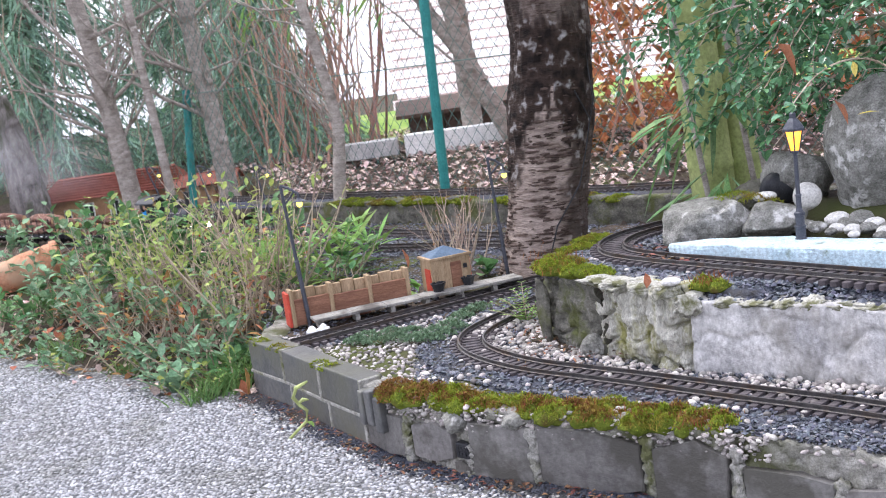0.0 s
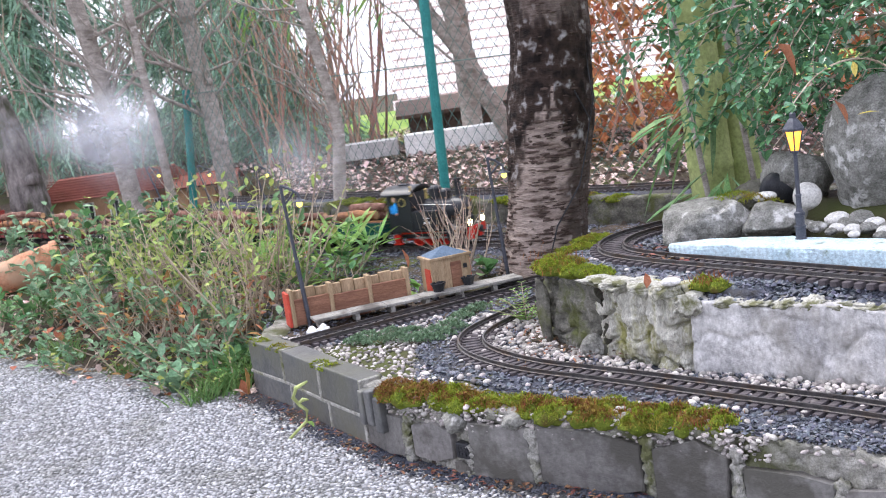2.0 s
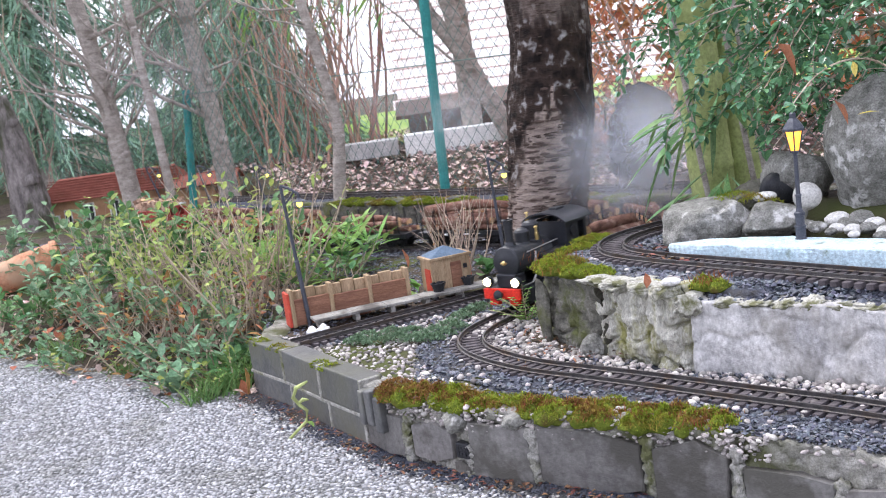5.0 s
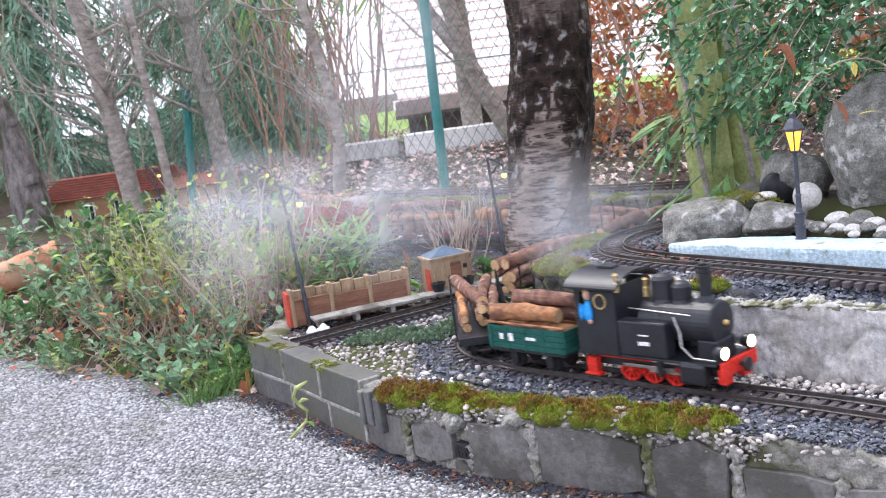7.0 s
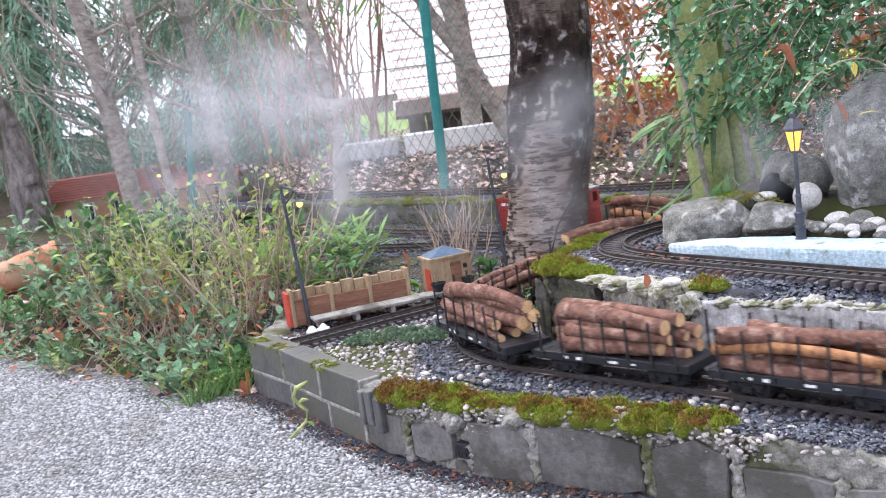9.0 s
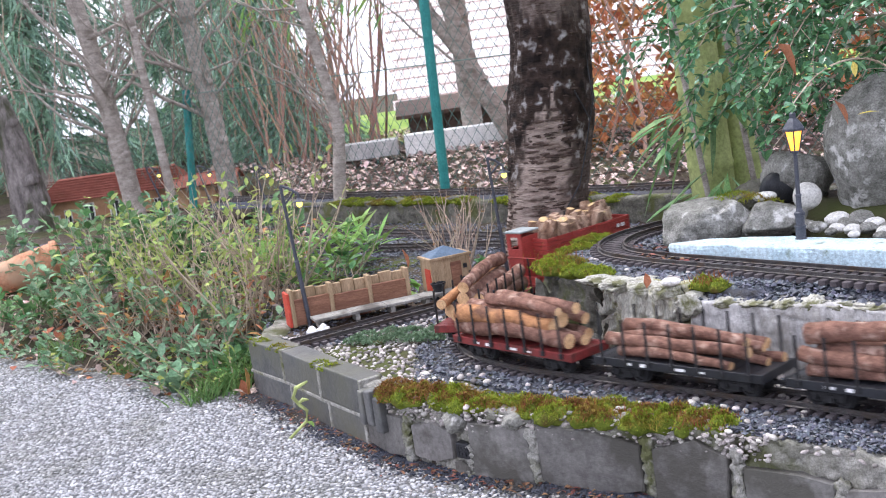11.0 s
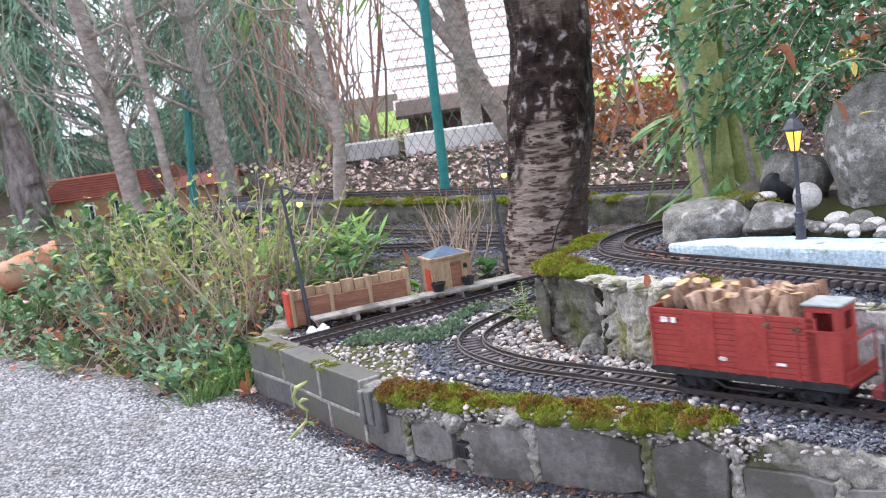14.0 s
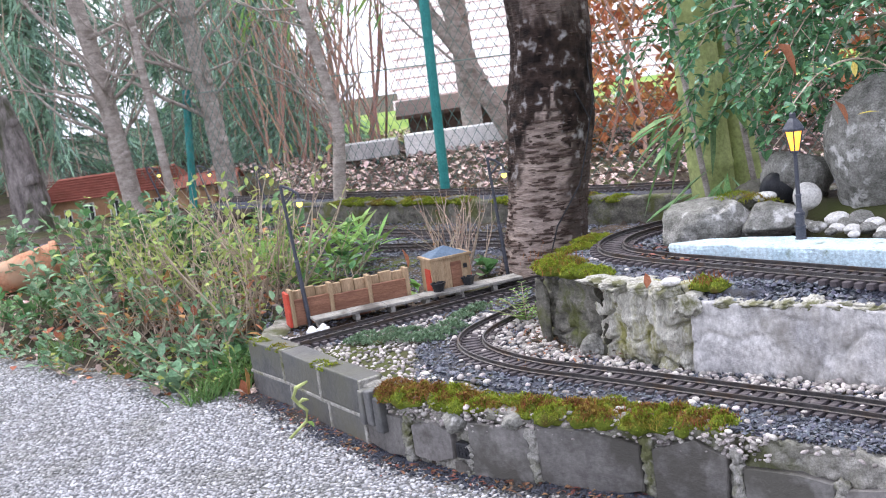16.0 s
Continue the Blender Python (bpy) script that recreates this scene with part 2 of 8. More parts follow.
def resample(ctrl, step=0.01, passes=30):
    """A smooth path through control points, sampled at even steps."""
    P = np.array(ctrl, float)
    S = np.r_[0, np.cumsum(np.linalg.norm(np.diff(P, axis=0), axis=1))]
    s = np.arange(0, S[-1], step)
    Q = np.stack([np.interp(s, S, P[:, i]) for i in range(P.shape[1])], 1)
    for _ in range(passes):
        Q[1:-1] = 0.25 * Q[:-2] + 0.5 * Q[1:-1] + 0.25 * Q[2:]
    S = np.r_[0, np.cumsum(np.linalg.norm(np.diff(Q, axis=0), axis=1))]
    s = np.arange(0, S[-1], step)
    return np.stack([np.interp(s, S, Q[:, i]) for i in range(Q.shape[1])], 1)


def inside(poly, x, y):
    """Signed distance to a polygon, positive inside (arrays)."""
    P = np.array(poly, float)
    x, y = np.asarray(x, float), np.asarray(y, float)
    d = np.full(x.shape, 1e9)
    c = np.zeros(x.shape, bool)
    for (ax, ay), (bx, by) in zip(P, np.roll(P, -1, 0)):
        vx, vy = bx - ax, by - ay
        t = np.clip(((x - ax) * vx + (y - ay) * vy) / (vx * vx + vy * vy), 0, 1)
        d = np.minimum(d, np.hypot(x - ax - t * vx, y - ay - t * vy))
        if ay != by:
            c ^= ((ay > y) != (by > y)) & (x < vx * (y - ay) / (by - ay) + ax)
    return np.where(c, d, -d)


def smooth01(t):
    t = np.clip(t, 0, 1)
    return t * t * (3 - 2 * t)


# ---- the plan ----
RAIL = 0.12
FRONT_WALL = [(-0.436, 2.452), (-0.348, 2.317), (-0.26, 2.154), (-0.173, 2.006), (-0.105, 1.897), (0.0, 1.785), (0.125, 1.693), (0.25, 1.603), (0.35, 1.515), (0.47, 1.395), (0.6, 1.25), (1.0, 0.78), (2.0, -0.40), (4.2, -3.0)]
RAILBED = FRONT_WALL + [(9, -3), (9, 6), (3, 9), (-3, 9), (-1.6, 5.6), (-0.85, 4.3), (-0.62, 3.4), (-0.5, 2.75)]
BED = [(-0.43, 2.44), (-0.52, 2.47), (-0.80, 2.74), (-1.25, 3.19), (-2.4, 4.1), (-5, 6.2), (-5, 9), (0, 9), (0, 2.6)]
UPPER = [(0.172, 2.19), (0.182, 2.155), (0.23, 2.065), (0.285, 1.944), (0.335, 1.850), (0.381, 1.818), (0.427, 1.784), (0.499, 1.726), (0.565, 1.669), (0.61, 1.628), (0.8, 1.43), (1.1, 1.04), (2.4, -0.45), (5, -3.0), (9, -3), (9, 2.5), (0.85, 2.62), (0.66, 2.54), (0.47, 2.52), (0.34, 2.42), (0.22, 2.29)]
ROCKERY = [(0.40, 2.12), (0.55, 2.04), (0.66, 1.86), (0.9, 1.6), (2.5, 0.2), (9, -2), (9, 2.4), (0.85, 2.56), (0.6, 2.46), (0.46, 2.3)]
LEDGE = [(-0.72, 4.55), (-0.305, 4.15), (0.215, 3.66), (0.445, 3.42), (0.671, 3.25), (1.1, 3.0), (3, 2.9), (9, 3), (9, 12), (-9, 12), (-5, 7), (-1.0, 5.9), (-0.75, 5.0)]


def height(x, y):
    x, y = np.asarray(x, float), np.asarray(y, float)
    z = -0.012 + 0.12 * smooth01(inside(BED, x, y) / 0.75)
    z = np.maximum(z, -0.012 + 0.114 * smooth01((inside(RAILBED, x, y) - 0.012) / 0.04))
    z = np.where(inside(UPPER, x, y) > 0, 0.10 + 0.125 * smooth01((inside(UPPER, x, y) - 0.042) / 0.03), z)
    z = np.where(inside(ROCKERY, x, y) > 0, 0.237 + 0.055 * smooth01(inside(ROCKERY, x, y) / 0.25), z)
    led = inside(LEDGE, x, y)
    z = np.where(led > 0, 0.10 + 0.075 * smooth01((led - 0.02) / 0.03) + 0.07 * smooth01((led - 0.3) / 2.0), z)
    return z - 2.9 * smooth01((y - 9.0) / 8.0)


def ground_z(x, y):
    return float(height(np.array([x]), np.array([y]))[0])


def build_ground():
    xs = np.r_[-60, -30, -15, -8, -5, np.arange(-3.4, 3.4, 0.035), 3.6, 4.2, 5, 7, 10, 18, 35, 60]
    ys = np.r_[-40, -20, -10, -5, -3, np.arange(-1.0, 0.9, 0.2), np.arange(0.9, 6.2, 0.035), 6.5, 7, 8, 10, 14, 22, 40, 70, 110]
    X, Y = np.meshgrid(xs, ys)
    Z = height(X, Y)
    V = [(float(a), float(b), float(c) + 0.006 * noise.noise(Vector((a * 9, b * 9, 0)))) for a, b, c in zip(X.ravel(), Y.ravel(), Z.ravel())]
    w = len(xs)
    Fc = [(j * w + i, j * w + i + 1, (j + 1) * w + i + 1, (j + 1) * w + i) for j in range(len(ys) - 1) for i in range(w - 1)]
    g = new("ground", pieces("ground", V, Fc, soil, True))
    tagged(g, "dark damp garden soil with scattered litter", "ground", kind="structure")


build_ground()

# ---- tracks ----
MAIN = resample([(-4.1, 7.0), (-3, 6.0), (-1.6, 4.72), (-0.96, 4.13), (-0.381, 3.615), (-0.159, 3.44), (0.0, 3.345), (0.161, 3.24), (0.33, 3.10), (0.455, 2.98), (0.545, 2.87), (0.56, 2.77), (0.49, 2.69), (0.40, 2.64), (0.30, 2.575), (0.20, 2.475), (0.118, 2.372), (0.072, 2.315), (0.036, 2.255), (0.024, 2.197), (0.030, 2.14), (0.057, 2.068), (0.105, 1.988), (0.147, 1.937), (0.19, 1.897), (0.309, 1.775), (0.41, 1.665), (0.503, 1.572), (0.557, 1.508), (0.75, 1.30), (1.2, 0.80), (2.2, -0.3), (4.5, -2.8)], passes=25)
UPPER_LINE = resample([(1.1, 2.50), (0.75, 2.47), (0.60, 2.445), (0.47, 2.395), (0.385, 2.345), (0.336, 2.285), (0.318, 2.225), (0.318, 2.18), (0.326, 2.145), (0.35, 2.10), (0.377, 2.053), (0.415, 2.0), (0.452, 1.949), (0.487, 1.901), (0.52, 1.855), (0.552, 1.812), (0.611, 1.73), (0.645, 1.686), (0.9, 1.36), (1.5, 0.62), (2.4, -0.4)], passes=12)
HALT_LINE = resample([(-0.33, 2.385), (-0.235, 2.44), (-0.02, 2.56), (0.15, 2.66), (0.30, 2.74)], passes=12)
REAR_LINE = resample([(-0.85, 4.75), (-0.259, 4.24), (0.25, 3.78), (0.5, 3.53), (0.72, 3.37), (1.2, 3.12), (2.2, 3.0)], passes=20)
SIDE_LINE = resample([(-0.9, 4.45), (-0.258, 3.865), (-0.034, 3.625), (0.14, 3.43), (0.27, 3.28)], passes=20)


def line_frames(P):
    d = np.gradient(P, axis=0)
    d /= np.linalg.norm(d, axis=1)[:, None]
    return d, np.stack([-d[:, 1], d[:, 0]], 1)


RAIL_PROFILE = [(-0.0035, -0.0083), (0.0035, -0.0083), (0.0035, -0.0070), (0.0009, -0.0058), (0.0009, -0.0030), (0.0016, -0.0022), (0.0016, 0.0), (-0.0016, 0.0), (-0.0016, -0.0022), (-0.0009, -0.0030), (-0.0009, -0.0058), (-0.0035, -0.0070)]


def sleeper_mesh():
    bm = bmesh.new()
    box(bm, (0, 0, -0.0125), (0.0115, 0.084, 0.009), bevel=0.001)
    for sy in (-1, 1):
        for dy in (-0.0055, 0.0055):
            box(bm, (0, sy * 0.0241 + dy, -0.0072), (0.008, 0.0026, 0.0022))
    return finish("sleeper", bm, sleeper_mat, False)


SLEEPER = sleeper_mesh()


def track(P, z, label, s0=0.0, s1=99.0):
    thing = empty("railway_track", pose(0, 0, 0), label, "railway track", "garden railway tracks")
    P = P[int(s0 * 100):int(min(s1, len(P) * 0.01) * 100)]
    d, nrm = line_frames(P)
    k = len(RAIL_PROFILE)
    for side in (-1, 1):
        V, Fc = [], []
        Q = P[::2]
        for (x, y), (nx, ny) in zip(Q, nrm[::2]):
            for a, b in RAIL_PROFILE:
                o = side * 0.0241 + a
                V.append((x + nx * o, y + ny * o, z + b))
        for i in range(len(Q) - 1):
            Fc += [(i * k + j, i * k + (j + 1) % k, (i + 1) * k + (j + 1) % k, (i + 1) * k + j) for j in range(k)]
        Fc += [tuple(range(k)), tuple((len(Q) - 1) * k + j for j in range(k))]
        r = new("rail", pieces("rail", V, Fc, rail_mat))
        r.parent = thing
    step = 2.0
    i = 1.0
    while i < len(P) - 1:
        (x, y), (dx, dy) = P[int(i)], d[int(i)]
        s = new("sleeper", SLEEPER)
        s.parent = thing
        s.matrix_basis = pose(x, y, z, 0, 0, math.degrees(math.atan2(dy, dx)))
        i += step
    return thing


TIP = int(np.hypot(MAIN[:, 0] - 0.024, MAIN[:, 1] - 2.197).argmin()) * 0.01
track(MAIN, RAIL, "curved grey rails on brown plastic sleepers in dark ballast", TIP - 3.2, TIP + 2.0)
track(UPPER_LINE, 0.259, "curved rails on brown sleepers along the raised rockery")
track(HALT_LINE, RAIL - 0.002, "straight rails beside the wooden halt platform")
track(REAR_LINE, 0.197, "far rails on the mossy rear ledge")
track(SIDE_LINE, RAIL - 0.004, "half-hidden rails behind the halt in dark gravel")

# ---- walls ----
def strip_wall(name, line, z0, z1, thick, material, label, amp=0.006, freq=18.0, step=0.012, rows=10, lean=0.0, topamp=0.006, kind="structure", crag=False):
    """A standing wall along a line with a rough face and a rough top; the face is on the line's right side."""
    P = resample(line, step, 4)
    d, nrm = line_frames(P)
    V, Fc = [], []
    cols = rows + 4
    run = 0.0
    for (x, y), (nx, ny) in zip(P, nrm):
        run += step
        top = z1 + topamp * noise.noise(Vector((x * freq, y * freq, 7))) + topamp * 0.6 * noise.noise(Vector((x * freq * 3, y * freq * 3, 2)))
        prof = [(0.0 - lean * (1 - t), z0 + (top - z0) * t) for t in np.linspace(0, 1, rows)]
        prof += [(thick * 0.3, top + 0.002), (thick * 0.7, top), (thick, top - 0.006), (thick, z0)]
        for j, (o, z) in enumerate(prof):
            q = Vector((x * freq, y * freq, z * freq))
            b = (amp * noise.noise(q) + amp * 0.5 * noise.noise(q * 2.7)) if j < rows + 1 else 0.0
            if crag and j < rows + 1:
                b += amp * 0.7 * abs(noise.noise(q * 0.8 + Vector((4, 9, 2)))) + amp * 0.26 * noise.noise(q * 6.1) + amp * 0.16 * noise.noise(q * 13.0) + amp * 0.10 * noise.noise(q * 27.0)
                b += amp * 0.9 * max(0.0, 0.10 - abs(noise.noise(q * 0.9 + Vector((1, 3, 8))))) / 0.10
            V.append((x + nx * (o + b), y + ny * (o + b), z))
    for i in range(len(P) - 1):
        for j in range(cols - 1):
            Fc.append((i * cols + j, (i + 1) * cols + j, (i + 1) * cols + j + 1, i * cols + j + 1))
    Fc += [tuple(range(cols)), tuple((len(P) - 1) * cols + j for j in range(cols))]
    ob = new(name, pieces(name, V, Fc, material, True))
    return tagged(ob, label, "wall", kind=kind)


front = strip_wall("wall_front", [(-0.40, 2.66)] + FRONT_WALL[:11] + [(0.8, 1.01)], -0.02, 0.110, 0.06, mortar_mat, "old mortar and concrete wall edging the raised railway bed", 0.007, 26, 0.006, 30, topamp=0.008, crag=True)
strip_wall("wall_upper", [(0.30, 2.38), (0.21, 2.27), (0.176, 2.19), (0.182, 2.155), (0.228, 2.065), (0.262, 1.995)], 0.09, 0.240, 0.06, darkrock_mat, "dark mossy rock edge of the upper terrace", 0.016, 18, 0.005, 40, topamp=0.010, crag=True)
strip_wall("wall_upper_rock", [(0.255, 2.012), (0.285, 1.944), (0.333, 1.856), (0.380, 1.826)], 0.09, 0.243, 0.07, mossrock_mat, "pale mossy concrete outcrop stained green and ochre", 0.015, 20, 0.003, 60, lean=-0.006, topamp=0.009, crag=True)
strip_wall("wall_upper_slab", [(0.375, 1.826), (0.427, 1.784), (0.499, 1.726), (0.565, 1.669), (0.61, 1.628), (0.8, 1.43), (1.1, 1.04)], 0.09, 0.221, 0.05, concrete_mat, "smooth weathered grey concrete retaining wall", 0.006, 14, 0.005, 36, lean=0.004, topamp=0.008, crag=True)
strip_wall("wall_rear", LEDGE[:6], 0.08, 0.18, 0.06, darkrock_mat, "dark mossy retaining wall below the rear track", 0.01, 10, step=0.03, topamp=0.012)

# ---- pavement, blocks, stones ----
PAVE = [(-0.45, 2.45), (-0.173, 1.99), (0.0, 1.77), (0.25, 1.59), (0.47, 1.38), (1.0, 0.77), (2.0, -0.42), (3.5, -2.3), (-2.6, -2.3), (-3.6, 5.0), (-1.27, 3.17), (-0.56, 2.47)]


def build_pavement():
    thing = tagged(new("pavement"), "pale washed-concrete paving slabs with moss and litter", "pavement", kind="structure")
    a = math.atan2(0.35, 1.0)
    ux, uy = Vector((math.cos(a), -math.sin(a))), Vector((math.sin(a), math.cos(a)))
    o = Vector((-0.80, 2.10))
    S = 0.5
    for i in range(-6, 7):
        for j in range(-9, 7):
            c = o + ux * (i + 0.5) * S + uy * (j + 0.5) * S
            poly = [c + ux * sx * (S / 2 - 0.001) + uy * sy * (S / 2 - 0.001) for sx, sy in ((-1, -1), (1, -1), (1, 1), (-1, 1))]
            d = inside(PAVE, np.array([q.x for q in poly] + [c.x]), np.array([q.y for q in poly] + [c.y]))
            if d.max() < 0:
                continue
            if (d[:4] < 0).any():
                if d[4] < -0.3:
                    continue
                N = 14
                V, Fc = [], []
                for v in range(N + 1):
                    for u in range(N + 1):
                        q = c + ux * (u / N - 0.5) * (S - 0.0025) + uy * (v / N - 0.5) * (S - 0.0025)
                        V.append((q.x, q.y, 0.0))
                D = inside(PAVE, np.array([q[0] for q in V]), np.array([q[1] for q in V]))
                for v in range(N):
                    for u in range(N):
                        f = (v * (N + 1) + u, v * (N + 1) + u + 1, (v + 1) * (N + 1) + u + 1, (v + 1) * (N + 1) + u)
                        if max(D[k] for k in f) > -0.02:
                            Fc.append(f)
                if not Fc:
                    continue
                n0 = len(V)
                V += [(x, y, -0.03) for x, y, z in V]
                Fc += [tuple(k + n0 for k in f[::-1]) for f in Fc]
                s = new("paving_slab", pieces("paving_slab", V, Fc, slab_mat))
            else:
                bm = bmesh.new()
                box(bm, (c.x, c.y, -0.0155), (S - 0.0025, S - 0.0025, 0.031), -math.degrees(a), 0.001)
                s = part("paving_slab", bm, slab_mat)
            s.parent = thing


build_pavement()
grain_mat = mat("washed_pebble", (0.21, 0.215, 0.225), (0.45, 0.45, 0.465), 90, 0.5, 0.1, (0.15, 0.15, 0.125), 2.9, island=0.6, spec=0.3, cut3=(0.50, 0.70))


def pavement_grains():
    """The rounded aggregate that stands out of the slabs, along the stretch beside the wall."""
    rr = np.random.default_rng(77)
    bm = bmesh.new()
    bmesh.ops.create_icosphere(bm, subdivisions=1, radius=1.0)
    base = np.array([v.co[:] for v in bm.verts])
    tri = np.array([[v.index for v in f.verts] for f in bm.faces])
    bm.free()
    gx, gy = np.meshgrid(np.arange(-1.5, 0.1, 0.0083), np.arange(1.3, 3.2, 0.0083))
    X, Y = gx.ravel() + rr.normal(0, 0.0022, gx.size), gy.ravel() + rr.normal(0, 0.0022, gx.size)
    near = np.array([(-0.62, 1.3), (0.08, 1.3), (0.08, 1.75), (-0.44, 2.44), (-1.2, 3.14), (-1.5, 3.2)])
    D = inside(PAVE, X, Y)
    ok = (inside(near, X, Y) > 0) & (D > 0.004) & (rr.uniform(0, 1, X.size) < np.clip(0.35 + D / 0.12, 0, 0.97))
    X, Y = X[ok], Y[ok]
    n = len(X)
    R = rr.uniform(0.0030, 0.0052, n)
    a = rr.uniform(0, 6.283, n)
    Q = base[None] * np.stack([R * rr.uniform(0.9, 1.35, n), R * rr.uniform(0.7, 1.0, n), R * 0.55], 1)[:, None, :] * rr.uniform(0.88, 1.12, (n, 12, 1))
    V = np.stack([X[:, None] + Q[..., 0] * np.cos(a)[:, None] - Q[..., 1] * np.sin(a)[:, None], Y[:, None] + Q[..., 0] * np.sin(a)[:, None] + Q[..., 1] * np.cos(a)[:, None], Q[..., 2] + 0.0004], -1).reshape(-1, 3)
    F = (tri[None] + (np.arange(n) * 12)[:, None, None]).reshape(-1, 3)
    tagged(new("pavement_pebbles", pieces("pavement_pebbles", V.tolist(), F.tolist(), grain_mat, True)), "pale rounded pebbles standing out of the washed concrete", "aggregate", kind="stuff")


pavement_grains()


def along(line, s):
    P = np.array(line)
    S = np.r_[0, np.cumsum(np.linalg.norm(np.diff(P, axis=0), axis=1))]
    k = min(max(int(np.searchsorted(S, s, "right")) - 1, 0), len(P) - 2)
    d = (P[k + 1] - P[k]) / (S[k + 1] - S[k])
    q = P[k] + d * (s - S[k])
    return Vector((q[0], q[1])), Vector((d[0], d[1]))


def build_blocks():
    rng = random.Random(3)
    ends = [0.0, 0.161, 0.346, 0.518]
    for row, (z0, z1, shift) in enumerate(((0.0, 0.049, 0.03), (0.055, 0.119, 0.0))):
        cuts = [max(0, e + (shift if 0 < i < 3 else 0)) for i, e in enumerate(ends)]
        for a, b in zip(cuts, cuts[1:]):
            q, d = along(FRONT_WALL, (a + b) / 2)
            bm = bmesh.new()
            n = Vector((d.y, -d.x)) * (-0.019)
            box(bm, (q.x + n.x, q.y + n.y, (z0 + z1) / 2), (b - a - 0.010, 0.05, z1 - z0), math.degrees(math.atan2(d.y, d.x)), 0.0025, Matrix.Rotation(radians(rng.uniform(-1.2, 1.2)), 4, "X"))
            bl = part("block", bm, block_mat, front, "dark grey split concrete block")
            e, g = along(FRONT_WALL, b)
            rz = math.degrees(math.atan2(g.y, g.x))
            bm = bmesh.new()
            box(bm, (e.x - g.y * 0.0145, e.y + g.x * 0.0145, (z0 + z1) / 2), (0.0105, 0.044, z1 - z0 + 0.002), rz, 0.002)
            part("mortar_joint", bm, joint_mat, front, "pale crumbling mortar joint")
            bm = bmesh.new()
            box(bm, (q.x - d.y * 0.0150, q.y + d.x * 0.0150, z1 + 0.003), (b - a, 0.044, 0.0072), math.degrees(math.atan2(d.y, d.x)), 0.002)
            if row == 0:
                part("mortar_joint", bm, joint_mat, front, "mossy mortar bed joint")
            else:
                bm.free()
    # upright broken bricks beside the blocks
    s = 0.53
    for w, z1 in ((0.022, 0.108), (0.03, 0.112), (0.026, 0.104)):
        q, d = along(FRONT_WALL, s + w / 2)
        bm = bmesh.new()
        box(bm, (q.x - d.y * -0.004, q.y - d.x * 0.004, z1 - 0.03), (w - 0.005, 0.035, 0.062), math.degrees(math.atan2(d.y, d.x)) + rng.uniform(-6, 6), 0.003, Matrix.Rotation(radians(rng.uniform(-5, 5)), 4, "Y"))
        part("brick", bm, block_mat, front)
        s += w
    # irregular stones set upright: start along the wall, width, bottom, top, round or flat
    stones = [(0.535, 0.118, 0.0, 0.078, 0), (0.676, 0.088, 0.012, 0.080, 0), (0.757, 0.046, 0.066, 0.108, 1), (0.768, 0.036, -0.005, 0.024, 0), (0.806, 0.112, -0.01, 0.090, 0), (0.872, 0.040, 0.088, 0.112, 1), (0.927, 0.178, -0.01, 0.094, 0), (1.120, 0.117, -0.01, 0.096, 0), (1.262, 0.130, -0.01, 0.070, 0), (1.40, 0.12, -0.01, 0.072, 0), (1.53, 0.13, -0.01, 0.08, 0), (1.67, 0.15, -0.01, 0.09, 0)]
    for k, (s, w, z0, z1, rounded) in enumerate(stones):
        q, d = along(FRONT_WALL, s + w / 2)
        nrm = Vector((d.y, -d.x))
        if rounded:
            bm = bmesh.new()
            blob(bm, (q.x + nrm.x * 0.004, q.y + nrm.y * 0.004, (z0 + z1) / 2), (w * 0.5, 0.022, (z1 - z0) * 0.52), 4, 0.22, 1.6, k, facets=5, m=Matrix.Rotation(math.atan2(d.y, d.x), 3, "Z"))
            part("stone", bm, boulder_mat, front, "rounded pale stone set in mortar", smooth=True)
        else:
            bm = bmesh.new()
            prof = []
            N = 6
            for i in range(N):
                a = (0.72, 1.5, 2.45, 3.75, 4.7, 5.6)[i] + rng.uniform(-0.14, 0.14)
                m = max(abs(math.cos(a)), abs(math.sin(a)))
                r = 1 / m * rng.uniform(0.94, 1.03)
                prof.append((r * math.cos(a) * (w / 2 + 0.001), r * math.sin(a) * (z1 - z0) / 2))
            tilt = rng.uniform(-0.004, 0.004)
            rings = []
            for off, sc in ((-0.016, 1.0), (0.0055, 1.0), (0.0085, 0.97)):
                rings.append([bm.verts.new((q.x + d.x * u * sc + nrm.x * (off + tilt * u / w), q.y + d.y * u * sc + nrm.y * (off + tilt * u / w), (z0 + z1) / 2 + v * sc)) for u, v in prof])
            for r0, r1 in zip(rings, rings[1:]):
                for i in range(N):
                    bm.faces.new((r0[i], r0[(i + 1) % N], r1[(i + 1) % N], r1[i]))
            bm.faces.new(rings[-1])
            bm.faces.new(rings[0][::-1])
            part("stone", bm, stone_mat, front, "flat slate stone set upright in mortar")

    for s, zt in ((0.660, 0.085), (0.802, 0.055), (0.922, 0.088), (1.112, 0.094), (1.250, 0.092), (1.396, 0.07), (1.525, 0.075)):
        q, d = along(FRONT_WALL, s)
        for k in range(5):
            bm = bmesh.new()
            blob(bm, (q.x + d.x * rng.uniform(-0.003, 0.003) + d.y * 0.002, q.y + d.y * rng.uniform(-0.003, 0.003) - d.x * 0.002, zt * (k + 0.4) / 5), (rng.uniform(0.009, 0.013), 0.009, zt * 0.15), 3, 0.5, 1.8, s * 9 + k, m=Matrix.Rotation(math.atan2(d.y, d.x), 3, "Z"))
            part("mortar_joint", bm, joint_mat, front, "pale crumbling mortar joint", smooth=True)


build_blocks()

